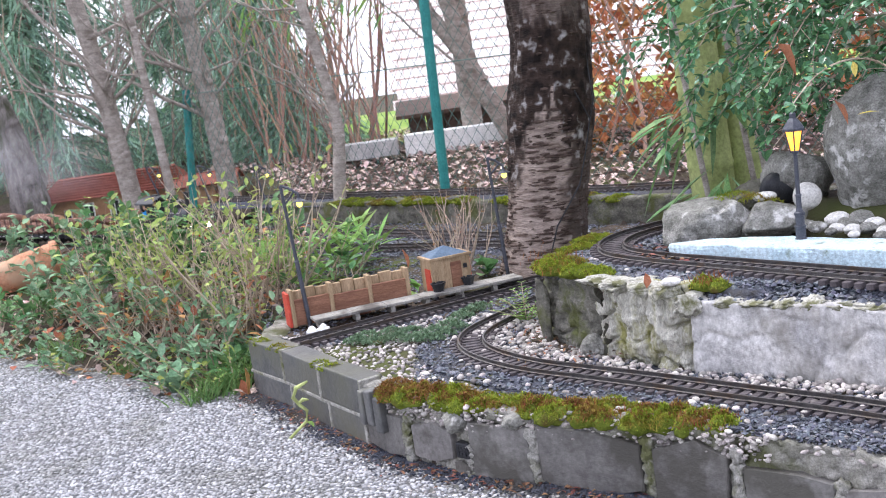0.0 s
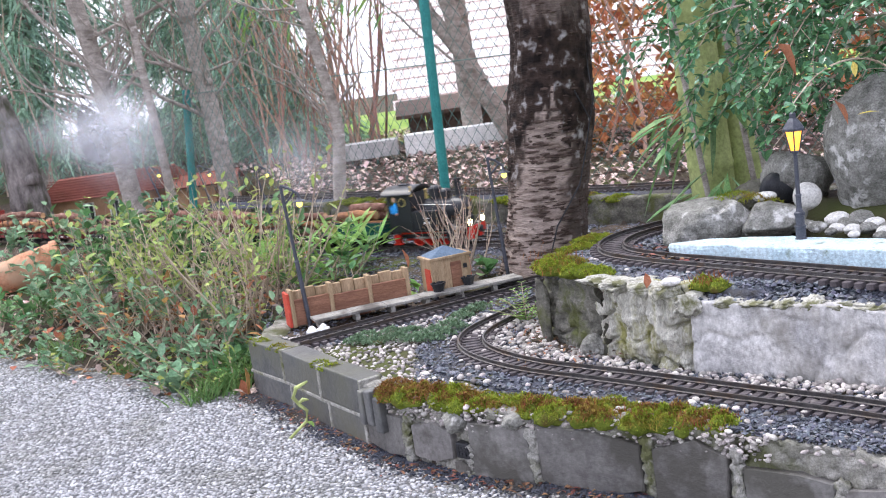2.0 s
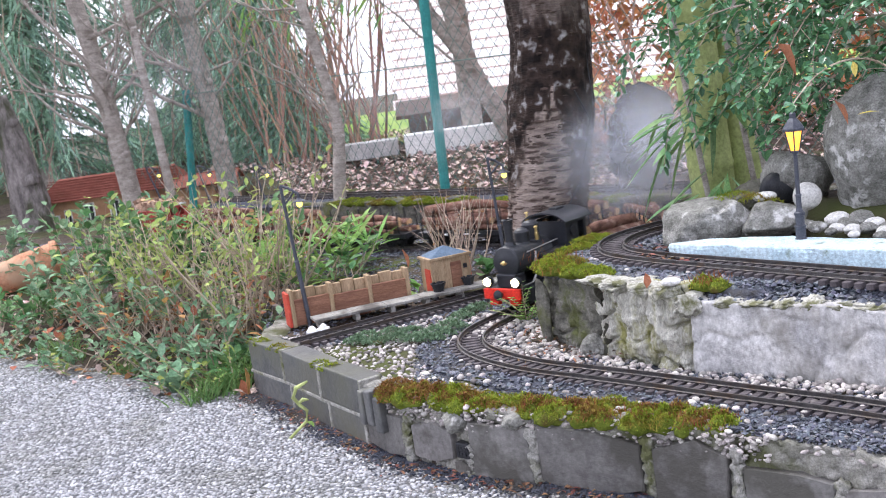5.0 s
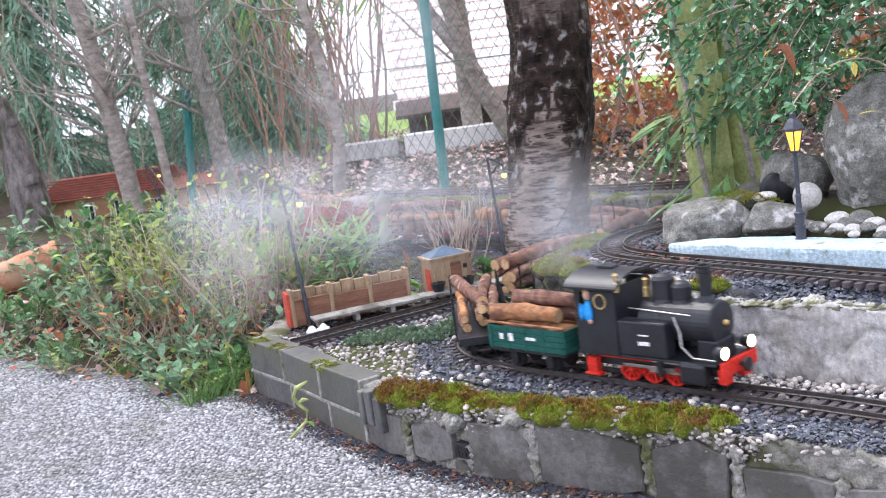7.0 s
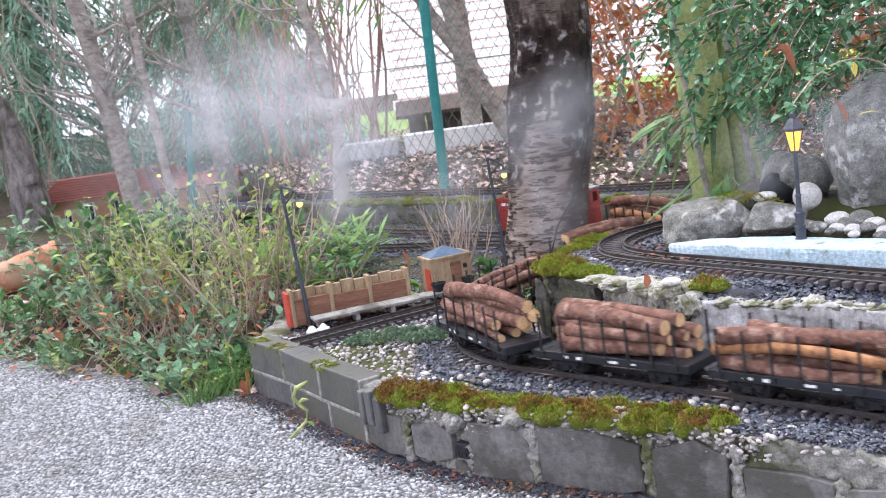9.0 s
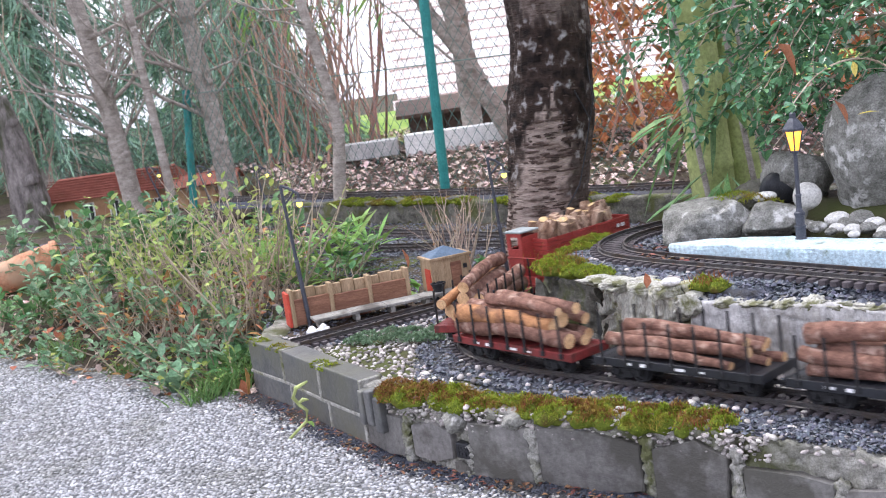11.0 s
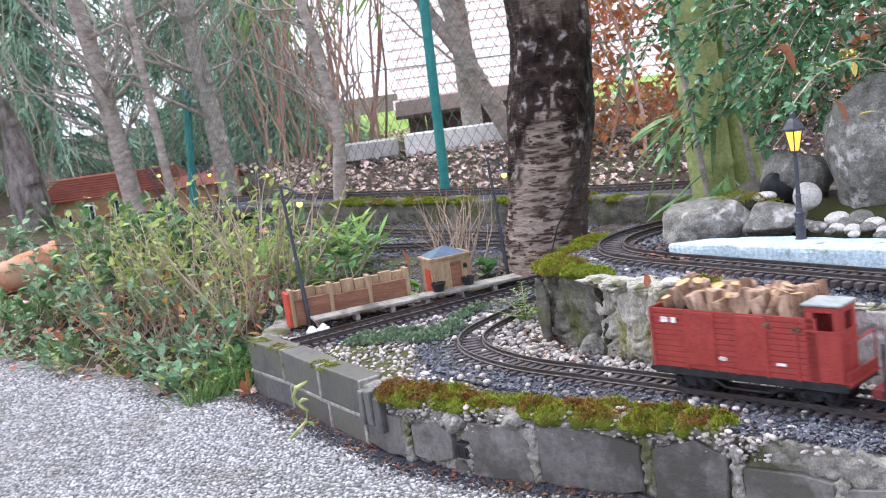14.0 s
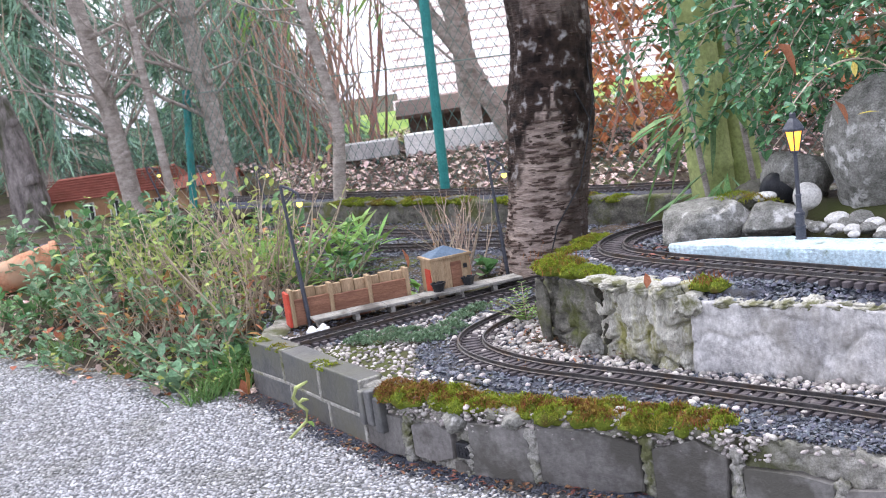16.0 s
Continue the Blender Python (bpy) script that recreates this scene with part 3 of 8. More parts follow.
# black plastic pipe end in the wall
def drain():
    q, d = along(FRONT_WALL, 0.793)
    bm = bmesh.new()
    nrm = Vector((d.y, -d.x))
    c = Vector((q.x - nrm.x * 0.002, q.y - nrm.y * 0.002, 0.044))
    rz = math.degrees(math.atan2(d.y, d.x))
    box(bm, c, (0.026, 0.03, 0.026), rz, 0.002)
    for k in range(3):
        for j in range(2):
            box(bm, c + Vector((d.x * (k - 1) * 0.007 + nrm.x * 0.0155, d.y * (k - 1) * 0.007 + nrm.y * 0.0155, (j - 0.5) * 0.009)), (0.005, 0.003, 0.006), rz)
    tagged(part("drain_grid", bm, black_metal), "small black plastic drain grid set in the wall", "drain")


drain()

# ---- gravel ----
OCTA = [((1, 0, 0), (-1, 0, 0), (0, 1, 0), (0, -1, 0), (0, 0, 1), (0, 0, -1)), ((0, 2, 4), (2, 1, 4), (1, 3, 4), (3, 0, 4), (2, 0, 5), (1, 2, 5), (3, 1, 5), (0, 3, 5))]


def ico(sub):
    bm = bmesh.new()
    bmesh.ops.create_icosphere(bm, subdivisions=sub, radius=1.0)
    bm.verts.ensure_lookup_table()
    V = np.array([v.co[:] for v in bm.verts])
    Fc = [tuple(v.index for v in f.verts) for f in bm.faces]
    bm.free()
    return V, Fc


def scatter(name, label, material, spots, size, base, sink=0.35, flat=0.6, jitter=0.25, seed=0, smooth=False, category="gravel"):
    """One object of loose stones, each its own little body."""
    rng = np.random.default_rng(seed)
    V0, F0 = np.array(base[0], float), base[1]
    V, Fc = [], []
    for x, y, z in spots:
        r = size * rng.uniform(0.6, 1.35)
        sc = np.array([r * rng.uniform(0.8, 1.3), r * rng.uniform(0.7, 1.1), r * flat * rng.uniform(0.7, 1.2)])
        Q = V0 * (1 + rng.uniform(-jitter, jitter, V0.shape)) * sc
        E = np.array(Euler(rng.uniform(-0.5, 0.5, 2).tolist() + [rng.uniform(0, 6.28)]).to_matrix())
        Q = Q @ E.T + np.array([x, y, z + sc[2] * (1 - 2 * sink)])
        n = len(V)
        V.extend(map(tuple, Q.tolist()))
        Fc.extend(tuple(i + n for i in f) for f in F0)
    ob = new(name, pieces(name, V, Fc, material, smooth))
    return tagged(ob, label, category, kind="stuff")


def spots(n, xr, yr, test, seed):
    rng = np.random.default_rng(seed)
    X, Y = rng.uniform(*xr, n), rng.uniform(*yr, n)
    Z = height(X, Y)
    near = (dist_to(MAIN, X, Y) < 0.105) & (np.abs(Z - RAIL + 0.0125) < 0.03)
    Z = np.where(near, np.maximum(Z, RAIL - 0.0125), Z)
    du = dist_to(UPPER_LINE, X, Y)
    near = (du < 0.135) & (inside(UPPER, X, Y) > 0.0)
    lift = np.minimum(0.2425 - 0.018 * np.clip((du - 0.095) / 0.03, 0, 1), 0.2235 + 0.55 * np.clip(inside(UPPER, X, Y) - 0.012, 0, 1))
    Z = np.where(near, np.maximum(Z, lift), Z)
    Z = np.where((inside(UPPER, X, Y) > 0.008) & (inside(ROCKERY, X, Y) < 0), np.maximum(Z, 0.2245), Z)
    return [(x, y, z) for x, y, z, k in zip(X, Y, Z, test(X, Y)) if k]


def dist_to(P, X, Y):
    Q = P[::4]
    return np.sqrt(((X[:, None] - Q[None, :, 0]) ** 2 + (Y[:, None] - Q[None, :, 1]) ** 2)).min(1)


def bed_surface():
    """Flat dark ballast sheets under the rails."""
    for P, z, half, nm, s0, s1 in ((MAIN, RAIL - 0.0135, 0.10, "ballast_bed", TIP - 4, TIP + 2.2), (UPPER_LINE, 0.2405, 0.095, "ballast_bed_upper", 0, 9), (HALT_LINE, RAIL - 0.016, 0.055, "ballast_bed_halt", 0, 9), (REAR_LINE, 0.184, 0.06, "ballast_bed_rear", 0, 9), (SIDE_LINE, RAIL - 0.0165, 0.06, "ballast_bed_side", 0, 9)):
        Q = P[int(s0 * 100):int(min(s1, len(P) * 0.01) * 100):2]
        d, n = line_frames(Q)
        V, Fc = [], []
        for (x, y), (nx, ny) in zip(Q, n):
            for o, dz in ((-half - 0.03, -0.02), (-half, -0.003), (-0.03, 0.0), (0.03, 0.0), (half, -0.003), (half + 0.03, -0.02)):
                while P is UPPER_LINE and abs(o) > 0.03 and inside(UPPER, [x + nx * o], [y + ny * o])[0] < 0.012:
                    o, dz = o * 0.92, -0.019
                V.append((x + nx * o, y + ny * o, z + dz + 0.002 * noise.noise(Vector((x * 60, y * 60, o * 60)))))
        for i in range(len(Q) - 1):
            Fc += [(i * 6 + j, (i + 1) * 6 + j, (i + 1) * 6 + j + 1, i * 6 + j + 1) for j in range(5)]
        ob = new(nm, pieces(nm, V, Fc, ballast_mat, True))
        tagged(ob, "bed of fine dark blue-grey ballast under the rails", "ballast", kind="structure")


bed_surface()
I1 = ico(1)
I2 = ico(2)
# dark chips on the lower bed, outside the bend and along the front wall
scatter("ballast_chips", "loose dark blue-grey ballast chips", chip_mat, spots(26000, (-0.1, 0.9), (1.1, 2.5), lambda X, Y: (inside(RAILBED, X, Y) > 0.02) & (inside(UPPER, X, Y) < 0.0) & (dist_to(MAIN, X, Y) < 0.10) & ((np.abs(dist_to(MAIN, X, Y) - 0.024) > 0.007)), 1), 0.0036, OCTA, seed=1)
scatter("ballast_chips", "loose dark blue-grey ballast chips on the upper terrace", chip_mat, spots(42000, (0.15, 1.0), (1.1, 2.6), lambda X, Y: (inside(UPPER, X, Y) > 0.010) & (inside(ROCKERY, X, Y) < 0.0) & (np.abs(dist_to(UPPER_LINE, X, Y) - 0.024) > 0.007), 2), 0.0050, OCTA, seed=2)
scatter("ballast_chips", "dark gravel chips round the halt and rear tracks", chip_mat, spots(14000, (-0.75, 0.7), (2.35, 4.4), lambda X, Y: (inside(RAILBED, X, Y) > 0.02) & (inside(UPPER, X, Y) < 0.0) & (np.abs(dist_to(HALT_LINE, X, Y) - 0.024) > 0.007) & (np.abs(dist_to(MAIN, X, Y) - 0.024) > 0.007) & (inside(LEDGE, X, Y) < 0.0), 3), 0.0052, OCTA, seed=3)
scatter("ballast_chips", "loose dark ballast chips between the rails and the wall crest", chip_mat, spots(26000, (-0.08, 0.9), (1.1, 2.25), lambda X, Y: (inside(RAILBED, X, Y) > 0.012) & (inside(UPPER, X, Y) < -0.03) & (dist_to(MAIN, X, Y) > 0.09) & (Y < np.interp(X, [0.0, 0.15, 0.3, 0.56, 1.0], [2.3, 1.93, 1.785, 1.505, 1.03])), 61), 0.0040, OCTA, sink=0.2, seed=41)
# pale pebbles inside the bend, between the rails, by the corner
def pale(X, Y):
    dm = dist_to(MAIN, X, Y)
    a = (inside(RAILBED, X, Y) > 0.03) & (inside(UPPER, X, Y) < -0.004) & (np.abs(dm - 0.024) > 0.008)
    side = Y - np.interp(X, [0.0, 0.15, 0.3, 0.56, 1.0], [2.3, 1.93, 1.785, 1.505, 1.03])
    return a & (((side > 0.02) & (X > 0.04)) | (np.random.default_rng(5).uniform(0, 1, X.shape) < 0.06))


scatter("pebbles", "pale rounded pebbles strewn round the bend", pebble_mat, spots(11500, (-0.02, 0.85), (1.2, 2.42), pale, 6), 0.0052, I2, sink=0.25, flat=0.7, jitter=0.03, seed=4, smooth=True)
scatter("pebbles", "pinkish pebbles at the corner of the bed", pebble_mat, spots(2000, (-0.42, 0.02), (1.88, 2.50), lambda X, Y: (inside(RAILBED, X, Y) > 0.035) & (dist_to(HALT_LINE, X, Y) > 0.05) & (dist_to(MAIN, X, Y) > 0.105), 7), 0.0042, I2, sink=0.3, flat=0.7, jitter=0.03, seed=5, smooth=True)
scatter("pebbles", "white pebbles strewn on the dark upper ballast", pebble_mat, spots(170, (0.2, 0.9), (1.3, 2.5), lambda X, Y: (inside(UPPER, X, Y) > 0.03) & (inside(ROCKERY, X, Y) < 0.0), 8), 0.0058, I2, jitter=0.03, seed=6, smooth=True)
scatter("pebbles", "white pebbles set in the crest of the wall", pebble_mat, [(*(along(FRONT_WALL, s)[0] + Vector((along(FRONT_WALL, s)[1].y, -along(FRONT_WALL, s)[1].x)) * random.uniform(-0.045, 0.004)), random.uniform(0.098, 0.117)) for s in np.random.default_rng(9).uniform(0.55, 1.9, 520)], 0.0045, I2, sink=0.55, jitter=0.03, seed=7, smooth=True)
scatter("ballast_chips", "dark chips spilling over the wall crest", chip_mat, [(*(along(FRONT_WALL, s)[0] + Vector((along(FRONT_WALL, s)[1].y, -along(FRONT_WALL, s)[1].x)) * random.uniform(-0.06, -0.004)), random.uniform(0.110, 0.118)) for s in np.random.default_rng(19).uniform(1.23, 2.0, 3600)], 0.0040, OCTA, sink=0.4, seed=18)
scatter("pebbles", "pebbles and crumbs bedded in the wall face", pebble_mat, [(*(along(FRONT_WALL, s)[0] + Vector((along(FRONT_WALL, s)[1].y, -along(FRONT_WALL, s)[1].x)) * random.uniform(-0.002, 0.006)), z) for s, z in zip(np.random.default_rng(29).uniform(0.56, 1.30, 520), np.random.default_rng(30).uniform(0.076, 0.112, 520))], 0.0042, I1, sink=0.5, jitter=0.12, seed=28)
scatter("grit", "fine grit and stone crumbs at the foot of the wall", pebble_mat, [(*(along(FRONT_WALL, s)[0] + Vector((along(FRONT_WALL, s)[1].y, -along(FRONT_WALL, s)[1].x)) * abs(random.gauss(0.03, 0.05))), 0.0) for s in np.random.default_rng(10).uniform(0.0, 1.3, 700)], 0.003, OCTA, seed=8)
scatter("wet_grit", "dark damp grit and soil along the foot of the wall", ballast_mat, [(*(along(FRONT_WALL, s)[0] + Vector((along(FRONT_WALL, s)[1].y, -along(FRONT_WALL, s)[1].x)) * abs(random.gauss(0.012, 0.022))), 0.002) for s in np.random.default_rng(12).uniform(0.0, 1.2, 4200)], 0.0032, OCTA, sink=0.3, seed=9)


# ---- moss and small plants ----
def blades(name, label, material, roots, length, width, seed, spread=0.5, lean=(0, 0, 1), parent=None, category="moss", seg=2, stuff=True):
    """Many thin pointed blades, each bent outwards."""
    rng = np.random.default_rng(seed)
    P = np.array(roots, float)
    n = len(P)
    L = (length * rng.uniform(0.5, 1.3, n))[:, None]
    a = rng.uniform(0, 6.283, n)
    out = np.stack([np.cos(a), np.sin(a), np.zeros(n)], 1)
    d = np.array(lean, float) + out * rng.uniform(0, spread, n)[:, None]
    d /= np.linalg.norm(d, axis=1)[:, None]
    side = np.cross(d, np.stack([0.3 * np.sin(a), np.full(n, 0.3), np.ones(n)], 1))
    side /= np.linalg.norm(side, axis=1)[:, None] + 1e-9
    w = (width * rng.uniform(0.7, 1.3, n))[:, None]
    bend = out * spread * 0.5 - np.array([0, 0, spread * 0.35])
    cols = []
    for k in range(seg):
        t = k / seg
        q = P + d * L * t + bend * L * t * t
        cols += [q - side * w * (1 - t * 0.7), q + side * w * (1 - t * 0.7)]
    cols.append(P + d * L + bend * L)
    m = 2 * seg + 1
    V = np.stack(cols, 1).reshape(-1, 3).tolist()
    Fc = []
    for i in range(0, n * m, m):
        Fc += [(i + 2 * k, i + 2 * k + 1, i + 2 * k + 3, i + 2 * k + 2) for k in range(seg - 1)]
        Fc.append((i + 2 * seg - 2, i + 2 * seg - 1, i + 2 * seg))
    ob = new(name, pieces(name, V, Fc, material))
    if parent:
        ob.parent = parent
        return ob
    return tagged(ob, label, category, kind="stuff" if stuff else "")


def cushion_roots(centres, n, seed):
    rng = np.random.default_rng(seed)
    out = []
    for (x, y, z, rx, ry, hgt) in centres:
        for _ in range(int(n * rx * ry / 0.0009)):
            a, r = rng.uniform(0, 6.283), math.sqrt(rng.uniform(0, 1))
            k = 1 + 0.35 * noise.noise(Vector((x * 30 + math.cos(a) * 1.3, y * 30 + math.sin(a) * 1.3, 0)))
            u, v = rx * r * math.cos(a) * k, ry * r * math.sin(a) * k
            out.append((x + u, y + v, z + hgt * (1 - r * r) + 0.005 * noise.noise(Vector(((x + u) * 90, (y + v) * 90, 1)))))
    return out


def crest(s, inward):
    q, d = along(FRONT_WALL, s)
    return q.x - d.y * inward, q.y + d.x * inward


rng_m = random.Random(21)
MOSS = []
for k in range(118):
    s = 0.595 + 0.645 * rng_m.random()
    x, y = crest(s, rng_m.uniform(-0.006, 0.014 + 0.050 * min(1.0, (s - 0.55) / 0.2)))
    MOSS.append((x, y, 0.108, rng_m.uniform(0.012, 0.030), rng_m.uniform(0.012, 0.024), rng_m.uniform(0.008, 0.020)))
for s in (0.02, 0.05, 0.12, 0.155, 0.33, 0.36, 0.375):
    x, y = crest(s, 0.01)
    MOSS.append((x, y, 0.113, 0.024, 0.012, 0.008))
for (x, y) in ((0.185, 2.17), (0.205, 2.12), (0.225, 2.08), (0.25, 2.06), (0.235, 2.15), (0.21, 2.21), (0.19, 2.13), (0.27, 2.03)):
    MOSS.append((x, y, 0.243, 0.03, 0.025, 0.014))
MOSS += [(0.406, 1.838, 0.243, 0.026, 0.018, 0.014), (0.424, 1.825, 0.240, 0.022, 0.018, 0.012), (0.27, 2.30, 0.243, 0.05, 0.03, 0.008), (0.31, 2.385, 0.243, 0.05, 0.03, 0.008)]
for k in range(30):
    q, d = along(LEDGE, rng_m.uniform(0.45, 1.75))
    MOSS.append((q.x + d.y * -0.02, q.y + d.x * 0.02, 0.172, rng_m.uniform(0.03, 0.06), 0.03, rng_m.uniform(0.008, 0.02)))


def moss_bases():
    V, Fc = [], []
    for i, (x, y, z, rx, ry, hgt) in enumerate(MOSS):
        n = len(V)
        for q in I2[0]:
            f = 1 + 0.3 * noise.noise(Vector(q) * 1.8 + Vector((i * 1.3, 0, 0)))
            V.append((x + q[0] * rx * 0.85 * f, y + q[1] * ry * 0.85 * f, z + q[2] * hgt * 0.8 * f))
        Fc += [tuple(k + n for k in f) for f in I2[1]]
    tagged(new("moss_cushions", pieces("moss_cushions", V, Fc, cushion_mat, True)), "soft green moss cushions on walls and crests", "moss", kind="stuff")


moss_bases()
blades("moss_tips", "bright green moss fronds on the cushions", moss_mat, cushion_roots(MOSS, 620, 1), 0.0068, 0.0009, 2, 0.9)
RED = [(*crest(0.60 + 0.64 * rng_m.random(), rng_m.uniform(-0.005, 0.055)), 0.114) for _ in range(620)]
RED += [(0.18 + rng_m.gauss(0.03, 0.03), 2.15 + rng_m.gauss(0.03, 0.06), 0.25) for _ in range(150)]
RED += [(0.412 + rng_m.gauss(0, 0.016), 1.838 + rng_m.gauss(0, 0.014), 0.250) for _ in range(90)]
blades("moss_stalks", "thin rust-red moss stalks above the cushions", mat("moss_stalk", (0.22, 0.07, 0.03), (0.36, 0.15, 0.06), 60, 0.9, 0.0, island=0.3), RED, 0.017, 0.0005, 4, 0.35)
RUST = [c for i, c in enumerate(MOSS[:118]) if i % 3 == 0]
blades("moss_tips", "rusty brown moss fronds on the wall crest", redmoss_mat, cushion_roots([(x, y, z + 0.003, rx * 0.8, ry, h2) for x, y, z, rx, ry, h2 in RUST] + [(*crest(0.60, 0.02), 0.108, 0.04, 0.03, 0.02), (*crest(0.63, 0.0), 0.104, 0.035, 0.025, 0.018)], 480, 5), 0.008, 0.0009, 6, 0.9)
SED = [(x, y, 0.108, 0.03, 0.02, 0.010) for x, y in ((-0.20, 2.335), (-0.16, 2.31), (-0.12, 2.32), (-0.08, 2.29), (-0.05, 2.27), (-0.18, 2.37), (-0.13, 2.37), (-0.09, 2.35), (-0.04, 2.33), (-0.01, 2.37), (0.02, 2.42), (0.04, 2.46), (0.06, 2.49), (-0.02, 2.29), (0.0, 2.33))]
blades("sedum_mat", "low grey-green stonecrop mat beside the rails", sedum_mat, cushion_roots(SED, 420, 7), 0.010, 0.0015, 8, 0.9, category="plant")

# ---- the train ----
green_paint = mat("green_wagon_paint", (0.015, 0.085, 0.07), (0.025, 0.11, 0.09), 40, 0.45, 0.1)
deep_red = mat("dark_red_wagon_paint", (0.15, 0.022, 0.022), (0.21, 0.034, 0.032), 40, 0.5, 0.2, (0.09, 0.03, 0.026), 30, spec=0.3)
red_paint = mat("red_brown_wagon_paint", (0.26, 0.035, 0.03), (0.33, 0.05, 0.042), 40, 0.5, 0.15, spec=0.3)
bright_red = mat("bright_red_paint", (0.62, 0.03, 0.02), (0.70, 0.05, 0.035), 30, 0.4, 0.05)
loco_black = mat("satin_black_paint", (0.014, 0.015, 0.019), (0.024, 0.026, 0.032), 40, 0.38, 0.06, spec=0.4)
chassis_black = mat("black_chassis", (0.02, 0.02, 0.022), (0.04, 0.04, 0.042), 60, 0.55, 0.2)
roof_grey = mat("grey_roof", (0.22, 0.25, 0.25), (0.32, 0.35, 0.35), 40, 0.6, 0.1)
brass = mat("brass", (0.62, 0.45, 0.18), (0.72, 0.54, 0.25), 50, 0.3, 0.05, metal=0.9)
steel = mat("bare_steel", (0.36, 0.35, 0.34), (0.48, 0.47, 0.46), 60, 0.35, 0.1, metal=0.9)
log_bark = mat("log_bark", (0.085, 0.042, 0.034), (0.27, 0.145, 0.11), 75, 0.85, 1.0, (0.42, 0.29, 0.235), 40, island=0.3, cut3=(0.54, 0.68))
log_orange = mat("peeled_log", (0.26, 0.115, 0.055), (0.46, 0.235, 0.115), 40, 0.75, 0.8, (0.13, 0.065, 0.045), 28, island=0.15, cut3=(0.46, 0.62))
log_end = mat("cut_wood", (0.42, 0.25, 0.13), (0.66, 0.45, 0.26), 80, 0.8, 0.3, island=0.15)
split_wood = mat("split_wood", (0.28, 0.17, 0.115), (0.62, 0.46, 0.35), 46, 0.85, 0.9, (0.16, 0.09, 0.07), 26, island=0.3, stretch=(2, 2, 0.4))
white_mark = mat("white_lettering", (0.75, 0.75, 0.75), (0.8, 0.8, 0.8), 20, 0.6, 0)
shirt_blue = mat("doll_blue", (0.03, 0.30, 0.72), (0.04, 0.34, 0.78), 20, 0.6, 0)
doll_tan = mat("doll_tan", (0.50, 0.30, 0.22), (0.58, 0.36, 0.27), 20, 0.6, 0)
WHEEL_R = 0.0155


def wheel_mesh(r, material, spokes=0):
    bm = bmesh.new()
    for sy in (-1, 1):
        m = Matrix.Translation((0, sy * 0.0215, 0)) @ Matrix.Rotation(radians(90 if sy < 0 else -90), 4, "X")
        if spokes:
            lathe(bm, [(r, -0.003), (r, 0.003), (r - 0.002, 0.003), (r - 0.003, 0.0), (r - 0.003, -0.003)], 24, m)
            lathe(bm, [(0.004, -0.003), (0.004, 0.005), (0.0, 0.005)], 10, m)
            for k in range(spokes):
                a = 2 * math.pi * k / spokes
                tube(bm, [m @ Vector((0.003 * math.cos(a), 0.003 * math.sin(a), 0.001)), m @ Vector(((r - 0.0025) * math.cos(a), (r - 0.0025) * math.sin(a), 0.001))], 0.0011, 5)
            box(bm, m @ Vector((r * 0.45, 0, 0.003)), (r * 0.5, 0.003, 0.006))
        else:
            lathe(bm, [(r + 0.0025, -0.004), (r + 0.0025, -0.002), (r, -0.0018), (r, 0.004), (r - 0.003, 0.004), (r - 0.004, 0.0015), (0.004, 0.002), (0.004, 0.006), (0.0, 0.006)], 20, m)
    tube(bm, [(0, -0.02, 0), (0, 0.02, 0)], 0.0022, 8)
    return finish("wheelset", bm, material, False)


WHEELSET = wheel_mesh(WHEEL_R, chassis_black)
DRIVER = wheel_mesh(0.019, bright_red, 9)
SPIN = []


def wheelset(parent, x, mesh=None, r=WHEEL_R):
    w = new("wheelset", mesh or WHEELSET)
    w.parent = parent
    w.matrix_basis = pose(x, 0, r)
    SPIN.append((w, x, r))
    return w


def marks(parent, y, z, xs, sizes):
    """Unreadable lettering as plain bars."""
    for x, (w, hh) in zip(xs, sizes):
        bm = bmesh.new()
        box(bm, (x, y, z), (w, 0.0008, hh))
        part("marking", bm, white_mark, parent, "white lettering bar")


def a_log(bm, p0, p1, r, seed, seg=12, n=9):
    """A natural log; returns nothing, adds bark and pale cut ends."""
    rng = random.Random(seed)
    p0, p1 = Vector(p0), Vector(p1)
    L = (p1 - p0).length
    bend = Vector((0, rng.uniform(-0.5, 0.5), rng.uniform(-0.3, 1))) * L * 0.045
    pts, rad = [], []
    for i in range(n):
        t = i / (n - 1)
        pts.append(p0.lerp(p1, t) + bend * math.sin(math.pi * t) + Vector((0, rng.uniform(-1, 1), rng.uniform(-1, 1))) * r * 0.13)
        rad.append(r * (1.10 - 0.24 * t) * rng.uniform(0.93, 1.08))
    before = len(bm.faces)
    tube(bm, pts, rad, seg)
    bm.faces.ensure_lookup_table()
    for f in bm.faces[before:]:
        f.smooth = len(f.verts) == 4
        f.material_index = 0 if len(f.verts) == 4 else 1


def log_thing(parent, p0, p1, r, seed, material=None):
    bm = bmesh.new()
    a_log(bm, p0, p1, r, seed)
    me = bpy.data.meshes.new("log")
    bm.to_mesh(me)
    bm.free()
    me.materials.append(material or log_bark)
    me.materials.append(log_end)
    ob = new("log", me)
    ob.parent = parent
    ob["label"] = "barked log with a pale sawn end"
    return ob


